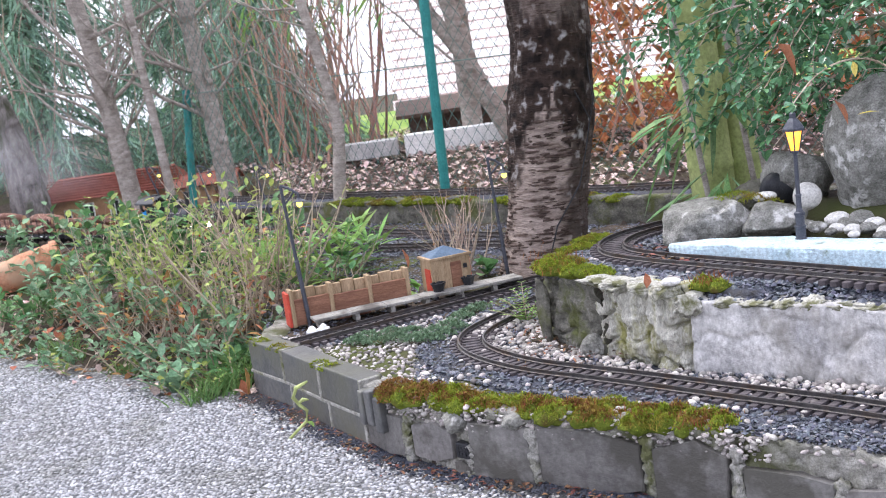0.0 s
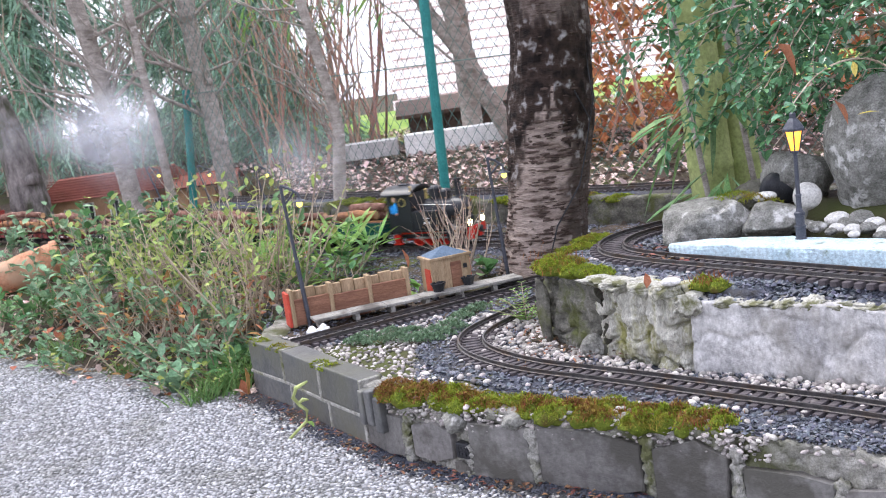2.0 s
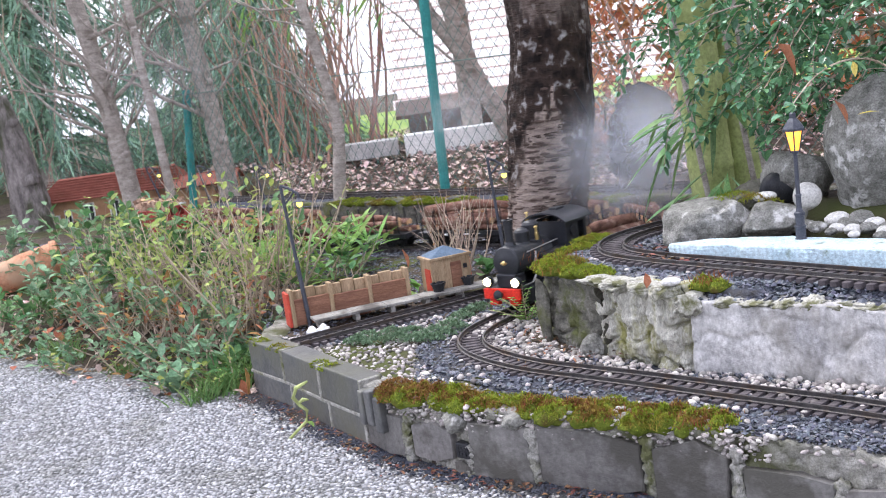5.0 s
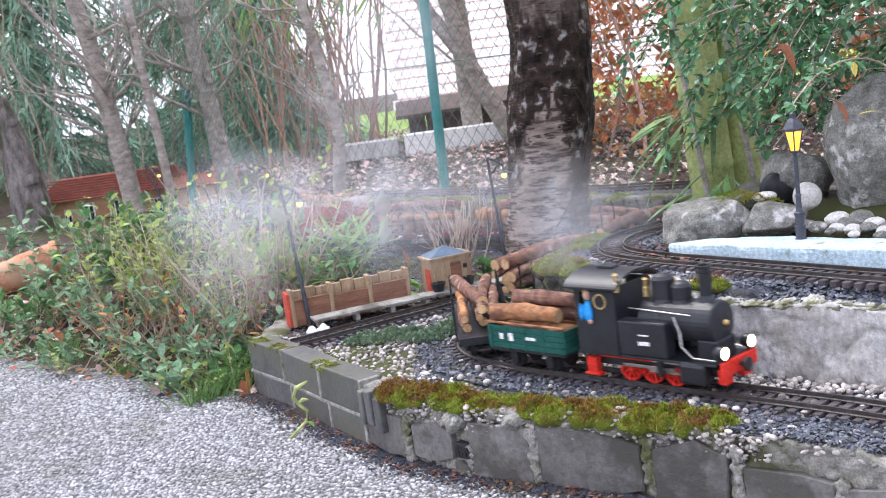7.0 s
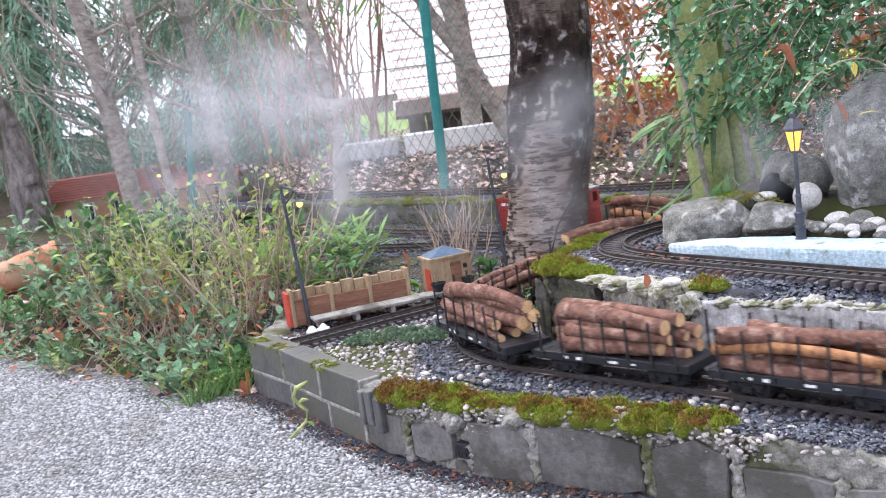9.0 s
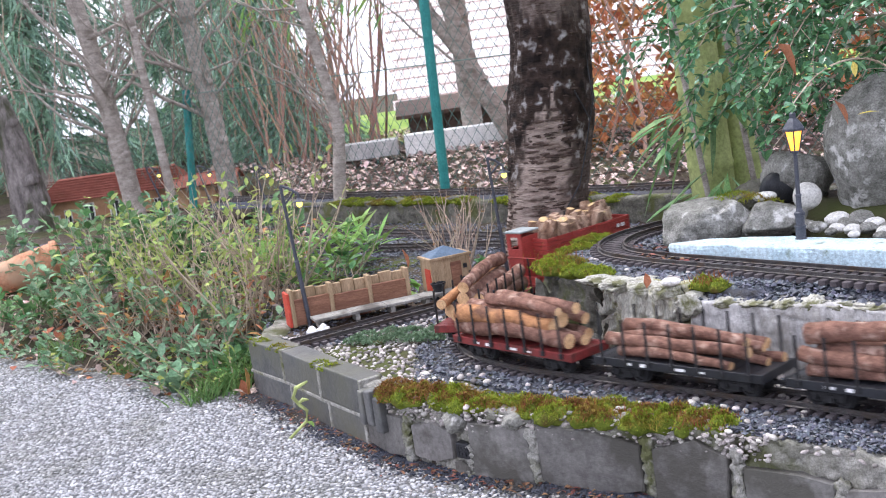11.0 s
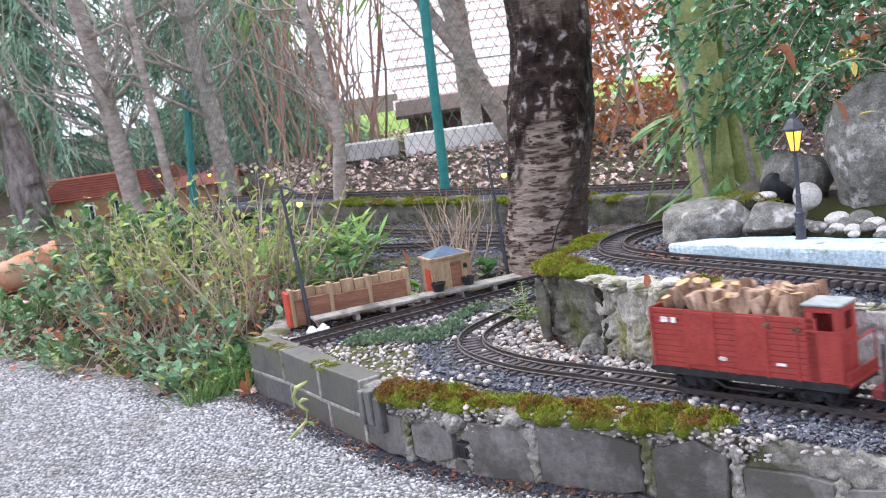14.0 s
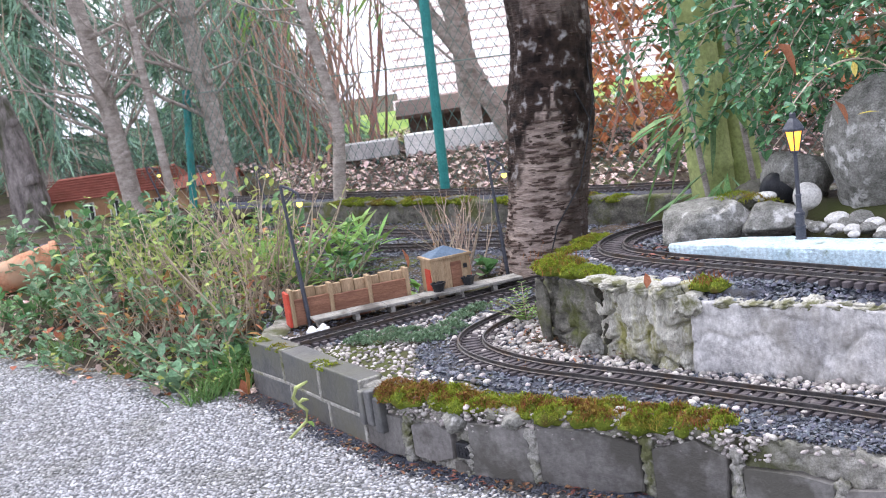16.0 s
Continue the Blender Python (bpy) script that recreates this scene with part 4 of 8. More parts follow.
def bogie(parent, x):
    bm = bmesh.new()
    for sy in (-1, 1):
        box(bm, (x, sy * 0.029, 0.018), (0.055, 0.004, 0.008), bevel=0.001)
        box(bm, (x, sy * 0.030, 0.013), (0.016, 0.005, 0.012), bevel=0.001)
        for dx in (-0.02, 0.02):
            box(bm, (x + dx, sy * 0.0305, 0.0155), (0.010, 0.006, 0.011), bevel=0.0015)
    box(bm, (x, 0, 0.022), (0.014, 0.06, 0.010))
    part("bogie_frame", bm, chassis_black, parent)
    for dx in (-0.02, 0.02):
        wheelset(parent, x + dx)


def coupler(parent, x, sign):
    bm = bmesh.new()
    box(bm, (x + sign * 0.006, 0, 0.018), (0.026, 0.006, 0.005))
    tube(bm, [(x + sign * 0.019, -0.010, 0.02), (x + sign * 0.021, 0.0, 0.02), (x + sign * 0.019, 0.010, 0.02)], 0.0022, 6)
    part("coupler", bm, chassis_black, parent)


CAR = 0.297


def stake_wagon(paint, label, seed, logs):
    thing = empty("log_wagon", pose(0, 0, 0), label, "goods wagon", "log wagons of the train")
    half = CAR / 2
    bm = bmesh.new()
    box(bm, (0, 0, 0.0365), (CAR, 0.086, 0.004), bevel=0.0006)
    part("deck", bm, paint, thing)
    for i in range(18):
        bm = bmesh.new()
        box(bm, (-half + (i + 0.5) * CAR / 18, 0, 0.0392), (CAR / 18 - 0.0012, 0.084, 0.002))
        part("deck_plank", bm, paint, thing)
    for sy in (-1, 1):
        bm = bmesh.new()
        box(bm, (0, sy * 0.0435, 0.034), (CAR, 0.003, 0.013), bevel=0.0006)
        part("sole_bar", bm, paint, thing)
        marks(thing, sy * 0.0455, 0.034, (-0.085, -0.055, 0.012, 0.05), ((0.016, 0.004), (0.010, 0.005), (0.018, 0.004), (0.012, 0.003)))
    for sx in (-1, 1):
        bm = bmesh.new()
        box(bm, (sx * (half + 0.0015), 0, 0.034), (0.003, 0.09, 0.014), bevel=0.0006)
        part("end_beam", bm, paint, thing)
        coupler(thing, sx * half, sx)
        bogie(thing, sx * (half - 0.052))
    bm = bmesh.new()
    for sy in (-1, 1):
        tube(bm, [(-0.06, sy * 0.02, 0.031), (-0.02, sy * 0.02, 0.02), (0.02, sy * 0.02, 0.02), (0.06, sy * 0.02, 0.031)], 0.0012, 5)
    part("truss_rod", bm, chassis_black, thing)
    for sy in (-1, 1):
        for k in range(7):
            bm = bmesh.new()
            x = -half + 0.018 + k * (CAR - 0.036) / 6
            box(bm, (x, sy * 0.0465, 0.068), (0.0038, 0.003, 0.072), bevel=0.0006)
            box(bm, (x, sy * 0.0465, 0.036), (0.007, 0.005, 0.008))
            part("stake", bm, chassis_black, thing)
    rng = random.Random(seed)
    for k, (x0, x1, y0, y1, z, r) in enumerate(logs):
        log_thing(thing, (x0, y0, 0.041 + z), (x1, y1, 0.041 + z + rng.uniform(-0.006, 0.004)), r, rng.random(), log_orange if seed in (1, 5, 6) and k == 3 else log_bark)
    return thing


def random_logs(seed, r0=0.0125, r1=0.0155, layers=3):
    rng = random.Random(seed)
    out = []
    zz = 0.0
    for k in range(layers):
        n = 3 if k < 2 else rng.choice((1, 1, 2))
        r = rng.uniform(r0, r1)
        for i in range(n):
            y = (i - (n - 1) / 2) * 0.0275 + rng.uniform(-0.0015, 0.0015)
            a = rng.uniform(0.085, 0.150)
            b = rng.uniform(0.085, 0.150)
            sk = rng.uniform(-0.005, 0.005) if k < 2 else rng.choice((-1, 1)) * rng.uniform(0.008, 0.022)
            rr = min(r * rng.uniform(0.70, 1.15), 0.0158)
            if rng.random() < 0.5:
                sk, a, b = -sk, b, a
            out.append((-a, b, y - sk, y + sk, zz + rr, rr))
        zz += r * 1.75
    return out


def open_wagon():
    thing = empty("open_wagon", pose(0, 0, 0), "dark green two-axle open wagon loaded with peeled logs", "goods wagon", "wagons of the train")
    L = 0.172
    bm = bmesh.new()
    box(bm, (0, 0, 0.034), (L, 0.084, 0.006), bevel=0.001)
    part("floor", bm, chassis_black, thing)
    for sy in (-1, 1):
        for k in range(4):
            bm = bmesh.new()
            box(bm, (0, sy * 0.042, 0.0415 + k * 0.0098), (L, 0.003, 0.0092), bevel=0.0006)
            part("side_plank", bm, green_paint, thing)
        for x in (-0.078, -0.04, 0.0, 0.04, 0.078):
            bm = bmesh.new()
            box(bm, (x, sy * 0.0440, 0.056), (0.005, 0.002, 0.04))
            part("side_strap", bm, green_paint, thing)
        marks(thing, sy * 0.0456, 0.058, (-0.052, -0.03, 0.015), ((0.008, 0.010), (0.010, 0.014), (0.022, 0.005)))
        for x in (-0.04, 0.04):
            bm = bmesh.new()
            box(bm, (x, sy * 0.030, 0.019), (0.014, 0.006, 0.024), bevel=0.001)
            part("axle_box", bm, chassis_black, thing)
        bm = bmesh.new()
        box(bm, (0, sy * 0.0418, 0.0808), (L, 0.006, 0.002))
        part("top_rail", bm, log_orange, thing, "brown wooden top edge")
    for sx in (-1, 1):
        for k in range(4):
            bm = bmesh.new()
            box(bm, (sx * L / 2, 0, 0.0415 + k * 0.0098), (0.003, 0.082, 0.0092), bevel=0.0006)
            part("end_plank", bm, green_paint, thing)
        coupler(thing, sx * L / 2, sx)
        wheelset(thing, sx * 0.04)
    for i, (y, z, r, x0, x1, mm) in enumerate([(-0.024, 0.092, 0.015, -0.08, 0.06, log_orange), (0.02, 0.088, 0.016, -0.075, 0.07, log_bark), (0.0, 0.060, 0.016, -0.075, 0.075, log_orange), (0.012, 0.111, 0.013, -0.06, 0.075, log_bark), (-0.025, 0.06, 0.014, -0.075, 0.075, log_bark), (0.028, 0.058, 0.012, -0.075, 0.07, log_orange)]):
        log_thing(thing, (x0, y, z), (x1, y + 0.003, z + 0.001), r, 40 + i, mm)
    return thing


def brake_wagon():
    thing = empty("brake_wagon", pose(0, 0, 0), "red-brown bogie gondola with brakeman's cab and firewood load", "goods wagon", "wagons of the train")
    L, x_cab = 0.31, 0.096
    bm = bmesh.new()
    box(bm, (0, 0, 0.034), (L, 0.086, 0.008), bevel=0.001)
    part("floor", bm, chassis_black, thing)
    for sy in (-1, 1):
        for k in range(11):
            bm = bmesh.new()
            box(bm, (-0.02, sy * 0.043, 0.0425 + k * 0.0082), (L - 0.04, 0.003, 0.0077), bevel=0.0005)
            part("side_plank", bm, red_paint, thing)
        for x in (-0.152, -0.093, -0.046, -0.009, 0.038, 0.084):
            bm = bmesh.new()
            box(bm, (x, sy * 0.0452, 0.0835), (0.004, 0.002, 0.091))
            part("side_post", bm, red_paint, thing)
        for x in (-0.0695, 0.0145):
            bm = bmesh.new()
            box(bm, (x, sy * 0.0452, 0.086), (0.044, 0.0022, 0.080), bevel=0.0008)
            part("side_door", bm, red_paint, thing)
        bm = bmesh.new()
        box(bm, (0, sy * 0.0435, 0.0335), (L, 0.003, 0.012), bevel=0.0006)
        tube(bm, [(-0.07, sy * 0.04, 0.03), (-0.035, sy * 0.04, 0.014), (0.035, sy * 0.04, 0.014), (0.07, sy * 0.04, 0.03)], 0.002, 6)
        part("sole_bar", bm, chassis_black, thing)
        marks(thing, sy * 0.0470, 0.112, (-0.128, -0.112), ((0.012, 0.008), (0.008, 0.008)))
        marks(thing, sy * 0.0470, 0.060, (-0.033, -0.033, 0.06), ((0.008, 0.006), (0.012, 0.004), (0.014, 0.004)))
    for k in range(11):
        bm = bmesh.new()
        box(bm, (-L / 2 - 0.0005, 0, 0.0425 + k * 0.0082), (0.003, 0.088, 0.0077), bevel=0.0005)
        part("end_plank", bm, red_paint, thing)
        bm = bmesh.new()
        box(bm, (x_cab + 0.02, 0.02, 0.0425 + k * 0.0082), (0.003, 0.044, 0.0077), bevel=0.0005)
        part("end_plank", bm, red_paint, thing)
    bm = bmesh.new()
    for q in [((x_cab + 0.028, -0.043, 0.0760), (0.05, 0.003, 0.0720)), ((x_cab + 0.053, -0.022, 0.0760), (0.003, 0.042, 0.0720)), ((x_cab + 0.004, -0.022, 0.0890), (0.003, 0.042, 0.0980)), ((x_cab + 0.028, -0.001, 0.0890), (0.05, 0.003, 0.0980)), ((x_cab + 0.028, -0.043, 0.1410), (0.05, 0.003, 0.008)), ((x_cab + 0.053, -0.022, 0.1410), (0.003, 0.042, 0.008)), ((x_cab + 0.009, -0.043, 0.1240), (0.012, 0.003, 0.03)), ((x_cab + 0.048, -0.043, 0.1240), (0.010, 0.003, 0.03)), ((x_cab + 0.053, -0.038, 0.1240), (0.003, 0.010, 0.03)), ((x_cab + 0.053, -0.006, 0.1240), (0.003, 0.010, 0.03)), ((x_cab + 0.028, -0.0445, 0.1110), (0.052, 0.002, 0.003)), ((x_cab + 0.0545, -0.022, 0.1110), (0.002, 0.044, 0.003))]:
        box(bm, *q, bevel=0.0005)
    part("brake_cab", bm, red_paint, thing, "red planked brakeman's cab with open window")
    bm = bmesh.new()
    box(bm, (x_cab + 0.028, -0.022, 0.1475), (0.058, 0.05, 0.004), bevel=0.0015)
    part("cab_roof", bm, roof_grey, thing, "light grey cab roof")
    bm = bmesh.new()
    box(bm, (L / 2, 0, 0.045), (0.003, 0.086, 0.022), bevel=0.0006)
    box(bm, (L / 2 - 0.01, 0, 0.0395), (0.03, 0.084, 0.003))
    tube(bm, [(L / 2, -0.04, 0.05), (L / 2, -0.04, 0.095), (L / 2, 0.04, 0.095), (L / 2, 0.04, 0.05)], 0.0015, 6)
    part("end_platform", bm, red_paint, thing)
    for sx in (-1, 1):
        coupler(thing, sx * L / 2, sx)
        bogie(thing, sx * (L / 2 - 0.055))
    rng = random.Random(11)
    for i in range(64):
        x, y = rng.uniform(-0.13, x_cab - 0.008), rng.uniform(-0.034, 0.034)
        hgt = rng.uniform(0.045, 0.062)
        base = 0.090 + rng.uniform(0, 0.02)
        tilt = Matrix.Rotation(rng.uniform(-0.4, 0.4), 3, "X") @ Matrix.Rotation(rng.uniform(-0.4, 0.4), 3, "Y")
        ax = tilt @ Vector((0, 0, hgt / 2))
        c = Vector((x, y, base + hgt / 2))
        bm = bmesh.new()
        if rng.random() < 0.45:
            a_log(bm, c - ax, c + ax, rng.uniform(0.009, 0.014), i, 8, 3)
            mm = [log_bark, log_end]
        else:
            box(bm, c, (rng.uniform(0.014, 0.024), rng.uniform(0.012, 0.02), hgt), rng.uniform(0, 90), 0.001, tilt.to_4x4())
            mm = split_wood
        part("firewood", bm, mm, thing, "split firewood billet")
    return thing


def locomotive():
    thing = empty("steam_locomotive", pose(0, 0, 0), "small black steam tank engine with red running gear and lit lamps", "locomotive", "train")
    bm = bmesh.new()
    box(bm, (0, 0, 0.030), (0.235, 0.05, 0.014), bevel=0.001)
    box(bm, (-0.005, 0, 0.0455), (0.255, 0.09, 0.004), bevel=0.001)
    part("running_board", bm, loco_black, thing)
    bm = bmesh.new()
    for sy in (-1, 1):
        box(bm, (0.0, sy * 0.030, 0.040), (0.20, 0.004, 0.007), bevel=0.001)
        box(bm, (-0.112, sy * 0.034, 0.022), (0.02, 0.012, 0.03), bevel=0.001)
        box(bm, (-0.112, sy * 0.034, 0.009), (0.03, 0.014, 0.004), bevel=0.001)
    part("frame", bm, bright_red, thing, "bright red frame")
    bm = bmesh.new()
    box(bm, (0.133, 0, 0.040), (0.006, 0.092, 0.022), bevel=0.001)
    for sy in (-1, 1):
        box(bm, (0.125, sy * 0.025, 0.026), (0.014, 0.02, 0.022), bevel=0.001)
    part("buffer_beam", bm, bright_red, thing, "bright red buffer beam")
    bm = bmesh.new()
    lathe(bm, [(0.004, 0), (0.004, 0.01), (0.011, 0.012), (0.011, 0.015), (0.0, 0.017)], 16, Matrix.Translation((0.135, 0, 0.040)) @ Matrix.Rotation(radians(90), 4, "Y"))
    part("buffer", bm, loco_black, thing)
    bm = bmesh.new()
    lathe(bm, [(0.030, 0), (0.0325, 0.002), (0.0325, 0.036), (0.0335, 0.037), (0.0335, 0.04), (0.0325, 0.041), (0.0325, 0.09), (0.034, 0.091), (0.034, 0.094), (0.0335, 0.095), (0.0335, 0.128), (0.031, 0.131), (0.012, 0.135), (0.0, 0.136)], 32, Matrix.Translation((-0.02, 0, 0.100)) @ Matrix.Rotation(radians(90), 4, "Y"))
    box(bm, (0.098, 0, 0.062), (0.036, 0.05, 0.03), bevel=0.003)
    part("boiler", bm, loco_black, thing, smooth=False)
    bm = bmesh.new()
    lathe(bm, [(0.005, 0.0), (0.005, 0.003), (0.003, 0.006), (0, 0.006)], 10, Matrix.Translation((0.115, 0, 0.1)) @ Matrix.Rotation(radians(90), 4, "Y"))
    box(bm, (0.117, 0, 0.1), (0.002, 0.016, 0.003))
    part("door_handle", bm, brass, thing, "brass smokebox door handle")
    bm = bmesh.new()
    lathe(bm, [(0.015, 0.0), (0.012, 0.006), (0.0095, 0.012), (0.0095, 0.046), (0.0105, 0.048), (0.0105, 0.054), (0.0125, 0.055), (0.0125, 0.058), (0.008, 0.058), (0.008, 0.04)], 20, Matrix.Translation((0.088, 0, 0.128)))
    part("chimney", bm, loco_black, thing)
    for x, r, hh in ((0.045, 0.016, 0.030), (0.012, 0.0185, 0.040)):
        bm = bmesh.new()
        lathe(bm, [(r + 0.004, -0.004), (r, 0.004), (r, hh - 0.006), (r - 0.004, hh - 0.001), (r * 0.4, hh + 0.002), (0, hh + 0.002)], 20, Matrix.Translation((x, 0, 0.128)))
        part("dome", bm, loco_black, thing)
    for x, y, z in ((-0.012, -0.012, 0.135), (-0.042, -0.046, 0.148), (0.02, 0.02, 0.13)):
        bm = bmesh.new()
        lathe(bm, [(0.004, 0), (0.004, 0.014), (0.0025, 0.016), (0.0025, 0.026), (0.0045, 0.027), (0.0025, 0.03), (0, 0.03)], 10, Matrix.Translation((x, y, z)))
        part("valve", bm, brass, thing, "polished brass valve")
    for sy in (-1, 1):
        bm = bmesh.new()
        box(bm, (-0.004, sy * 0.034, 0.076), (0.088, 0.026, 0.056), bevel=0.003)
        part("side_tank", bm, loco_black, thing)
        marks(thing, sy * 0.0474, 0.083, (0.0,), ((0.018, 0.002),))
        marks(thing, sy * 0.0474, 0.070, (0.0,), ((0.020, 0.006),))
        bm = bmesh.new()
        tube(bm, [(0.05, sy * 0.035, 0.112), (0.062, sy * 0.04, 0.09), (0.066, sy * 0.044, 0.07), (0.085, sy * 0.046, 0.055), (0.12, sy * 0.04, 0.052)], 0.0016, 6)
        tube(bm, [(-0.03, sy * 0.036, 0.122), (0.08, sy * 0.036, 0.117)], 0.0012, 6)
        part("pipe", bm, steel, thing)
        bm = bmesh.new()
        box(bm, (0.082, sy * 0.037, 0.030), (0.046, 0.024, 0.034), bevel=0.006)
        part("cylinder", bm, loco_black, thing)
        bm = bmesh.new()
        box(bm, (0.020, sy * 0.040, 0.030), (0.010, 0.006, 0.024), bevel=0.001)
        part("guide_bracket", bm, loco_black, thing)
    panels = []
    for sy in (-1, 1):
        panels += [((-0.088, sy * 0.046, 0.076), (0.078, 0.003, 0.06)), ((-0.122, sy * 0.046, 0.129), (0.010, 0.003, 0.048)), ((-0.072, sy * 0.046, 0.129), (0.046, 0.003, 0.048)), ((-0.088, sy * 0.046, 0.150), (0.078, 0.003, 0.008))]
    panels += [((-0.05, 0, 0.100), (0.003, 0.09, 0.11)), ((-0.126, 0, 0.072), (0.003, 0.09, 0.052)), ((-0.126, -0.036, 0.125), (0.003, 0.018, 0.055)), ((-0.126, 0.036, 0.125), (0.003, 0.018, 0.055)), ((-0.126, 0.0, 0.150), (0.003, 0.09, 0.010))]
    for c, sz in panels:
        bm = bmesh.new()
        box(bm, c, sz, bevel=0.0006)
        part("cab_panel", bm, loco_black, thing)
    bm = bmesh.new()
    rings = []
    for k in range(25):
        a = radians(-66 + 132 * k / 24)
        y, z = 0.0575 * math.sin(a) / math.sin(radians(66)), 0.154 + 0.020 * (math.cos(a) - math.cos(radians(66))) / (1 - math.cos(radians(66)))
        rings.append([bm.verts.new(v) for v in ((-0.139, y, z - 0.0015), (-0.035, y, z - 0.0015), (-0.035, y, z + 0.0015), (-0.139, y, z + 0.0015))])
    for p, q in zip(rings, rings[1:]):
        for j in range(4):
            bm.faces.new((p[j], p[(j + 1) % 4], q[(j + 1) % 4], q[j]))
    bm.faces.new(rings[0])
    bm.faces.new(rings[-1][::-1])
    bmesh.ops.recalc_face_normals(bm, faces=bm.faces[:])
    roof = part("cab_roof", bm, loco_black, thing, "curved black cab roof")
    bm = bmesh.new()
    box(bm, (-0.09, 0, 0.177), (0.03, 0.02, 0.005), bevel=0.001)
    part("roof_vent", bm, loco_black, roof)
    for sy in (-1, 1):
        bm = bmesh.new()
        lathe(bm, [(0.011, 0), (0.0125, 0.001), (0.0125, 0.003), (0.0105, 0.003)], 20, Matrix.Translation((-0.075, sy * 0.047, 0.132)) @ Matrix.Rotation(radians(90 if sy < 0 else -90), 4, "X"))
        part("window_ring", bm, brass if sy < 0 else loco_black, thing, "round cab window ring")
        bm = bmesh.new()
        lathe(bm, [(0.0098, 0), (0.0098, 0.0024), (0, 0.0024)], 20, Matrix.Translation((-0.075, sy * 0.0478, 0.132)) @ Matrix.Rotation(radians(90 if sy < 0 else -90), 4, "X"))
        part("window_pane", bm, chassis_black, thing, "dark cab window")
        bm = bmesh.new()
        box(bm, (0.128, sy * 0.036, 0.0535), (0.004, 0.006, 0.008))
        lathe(bm, [(0.008, -0.012), (0.0105, -0.006), (0.0105, 0.004), (0.0095, 0.004), (0.0095, 0.0)], 18, Matrix.Translation((0.131, sy * 0.036, 0.064)) @ Matrix.Rotation(radians(90), 4, "Y"))
        part("headlight", bm, loco_black, thing)
        bm = bmesh.new()
        lathe(bm, [(0.0095, 0.0), (0.0095, 0.003), (0.006, 0.005), (0, 0.0056)], 18, Matrix.Translation((0.131, sy * 0.036, 0.064)) @ Matrix.Rotation(radians(90), 4, "Y"))
        part("headlight_lens", bm, headglow, thing, "glowing warm headlight lens")
    for x in (-0.048, -0.006, 0.036):
        wheelset(thing, x, DRIVER, 0.019)
    coupler(thing, -0.126, -1)
    rods = []
    for sy in (-1, 1):
        bm = bmesh.new()
        box(bm, (-0.006, sy * 0.0305, 0), (0.094, 0.002, 0.005), bevel=0.0006)
        rods.append((part("side_rod", bm, steel, thing, "bare steel side rod"), sy))
        bm = bmesh.new()
        box(bm, (0.028, sy * 0.033, 0.0235), (0.066, 0.002, 0.004))
        box(bm, (0.03, sy * 0.036, 0.040), (0.05, 0.002, 0.003))
        part("piston_rod", bm, steel, thing)
    bm = bmesh.new()
    for k, (c, sz) in enumerate((((-0.104, -0.040, 0.112), (0.010, 0.011, 0.019)), ((-0.096, -0.050, 0.112), (0.004, 0.004, 0.014)), ((-0.113, -0.049, 0.113), (0.004, 0.004, 0.014)), ((-0.104, -0.042, 0.140), (0.0072, 0.0070, 0.0088)), ((-0.095, -0.052, 0.099), (0.0036, 0.0036, 0.004)), ((-0.104, -0.042, 0.1465), (0.0078, 0.0075, 0.004)))):
        had = len(bm.faces)
        blob(bm, c, sz, 3, 0.05)
        bm.faces.ensure_lookup_table()
        for f in bm.faces[had:]:
            f.material_index = (0, 0, 0, 1, 1, 2)[k]
    part("driver_doll", bm, [shirt_blue, doll_tan, log_end], thing, "blue-shirted toy driver figure leaning from the cab", smooth=True)
    return thing, rods


LOCO, RODS = locomotive()
GONDOLA_G = open_wagon()
LABELS = ["black bogie stake wagon loaded with thick barked logs", "red bogie stake wagon loaded with thick barked logs"]
CARS = [stake_wagon(loco_black, LABELS[0], 1, random_logs(1, 0.0105, 0.013)), stake_wagon(loco_black, LABELS[0], 2, random_logs(2, 0.0105, 0.013)), stake_wagon(loco_black, LABELS[0], 3, random_logs(3, 0.011, 0.0135)), stake_wagon(loco_black, LABELS[0], 4, random_logs(4, 0.008, 0.012)), stake_wagon(deep_red, LABELS[1], 5, random_logs(5)), stake_wagon(deep_red, LABELS[1], 6, random_logs(6, 0.014, 0.0165))]
BRAKE = brake_wagon()

# Along the main line: how far behind the loco's middle each middle lies, and half the pivot spacing.
PITCH = 0.337
TRAIN = [(LOCO, 0.0, 0.05), (GONDOLA_G, 0.245, 0.04)]
_o = 0.519
for c in CARS:
    TRAIN.append((c, _o, 0.096))
    _o += PITCH
TRAIN.append((BRAKE, _o + 0.004, 0.098))

# Seconds and the loco's middle, metres along the line from the tip of the near bend.
TIMES = [(0.0, -2.79), (1.0, -2.21), (1.5, -1.93), (2.2, -1.515), (3.2, -1.085), (6.3, 0.235), (7.0, 0.537), (8.0, 0.950), (9.0, 1.315), (11.5, 2.307), (12.5, 2.665), (13.5, 3.062), (14.5, 3.44), (16.0, 4.02)]


def spot(s):
    i = min(max((s + TIP) * 100, 0.0), len(MAIN) - 1.001)
    k, f = int(i), i - int(i)
    return Vector((*(MAIN[k] * (1 - f) + MAIN[k + 1] * f), RAIL))


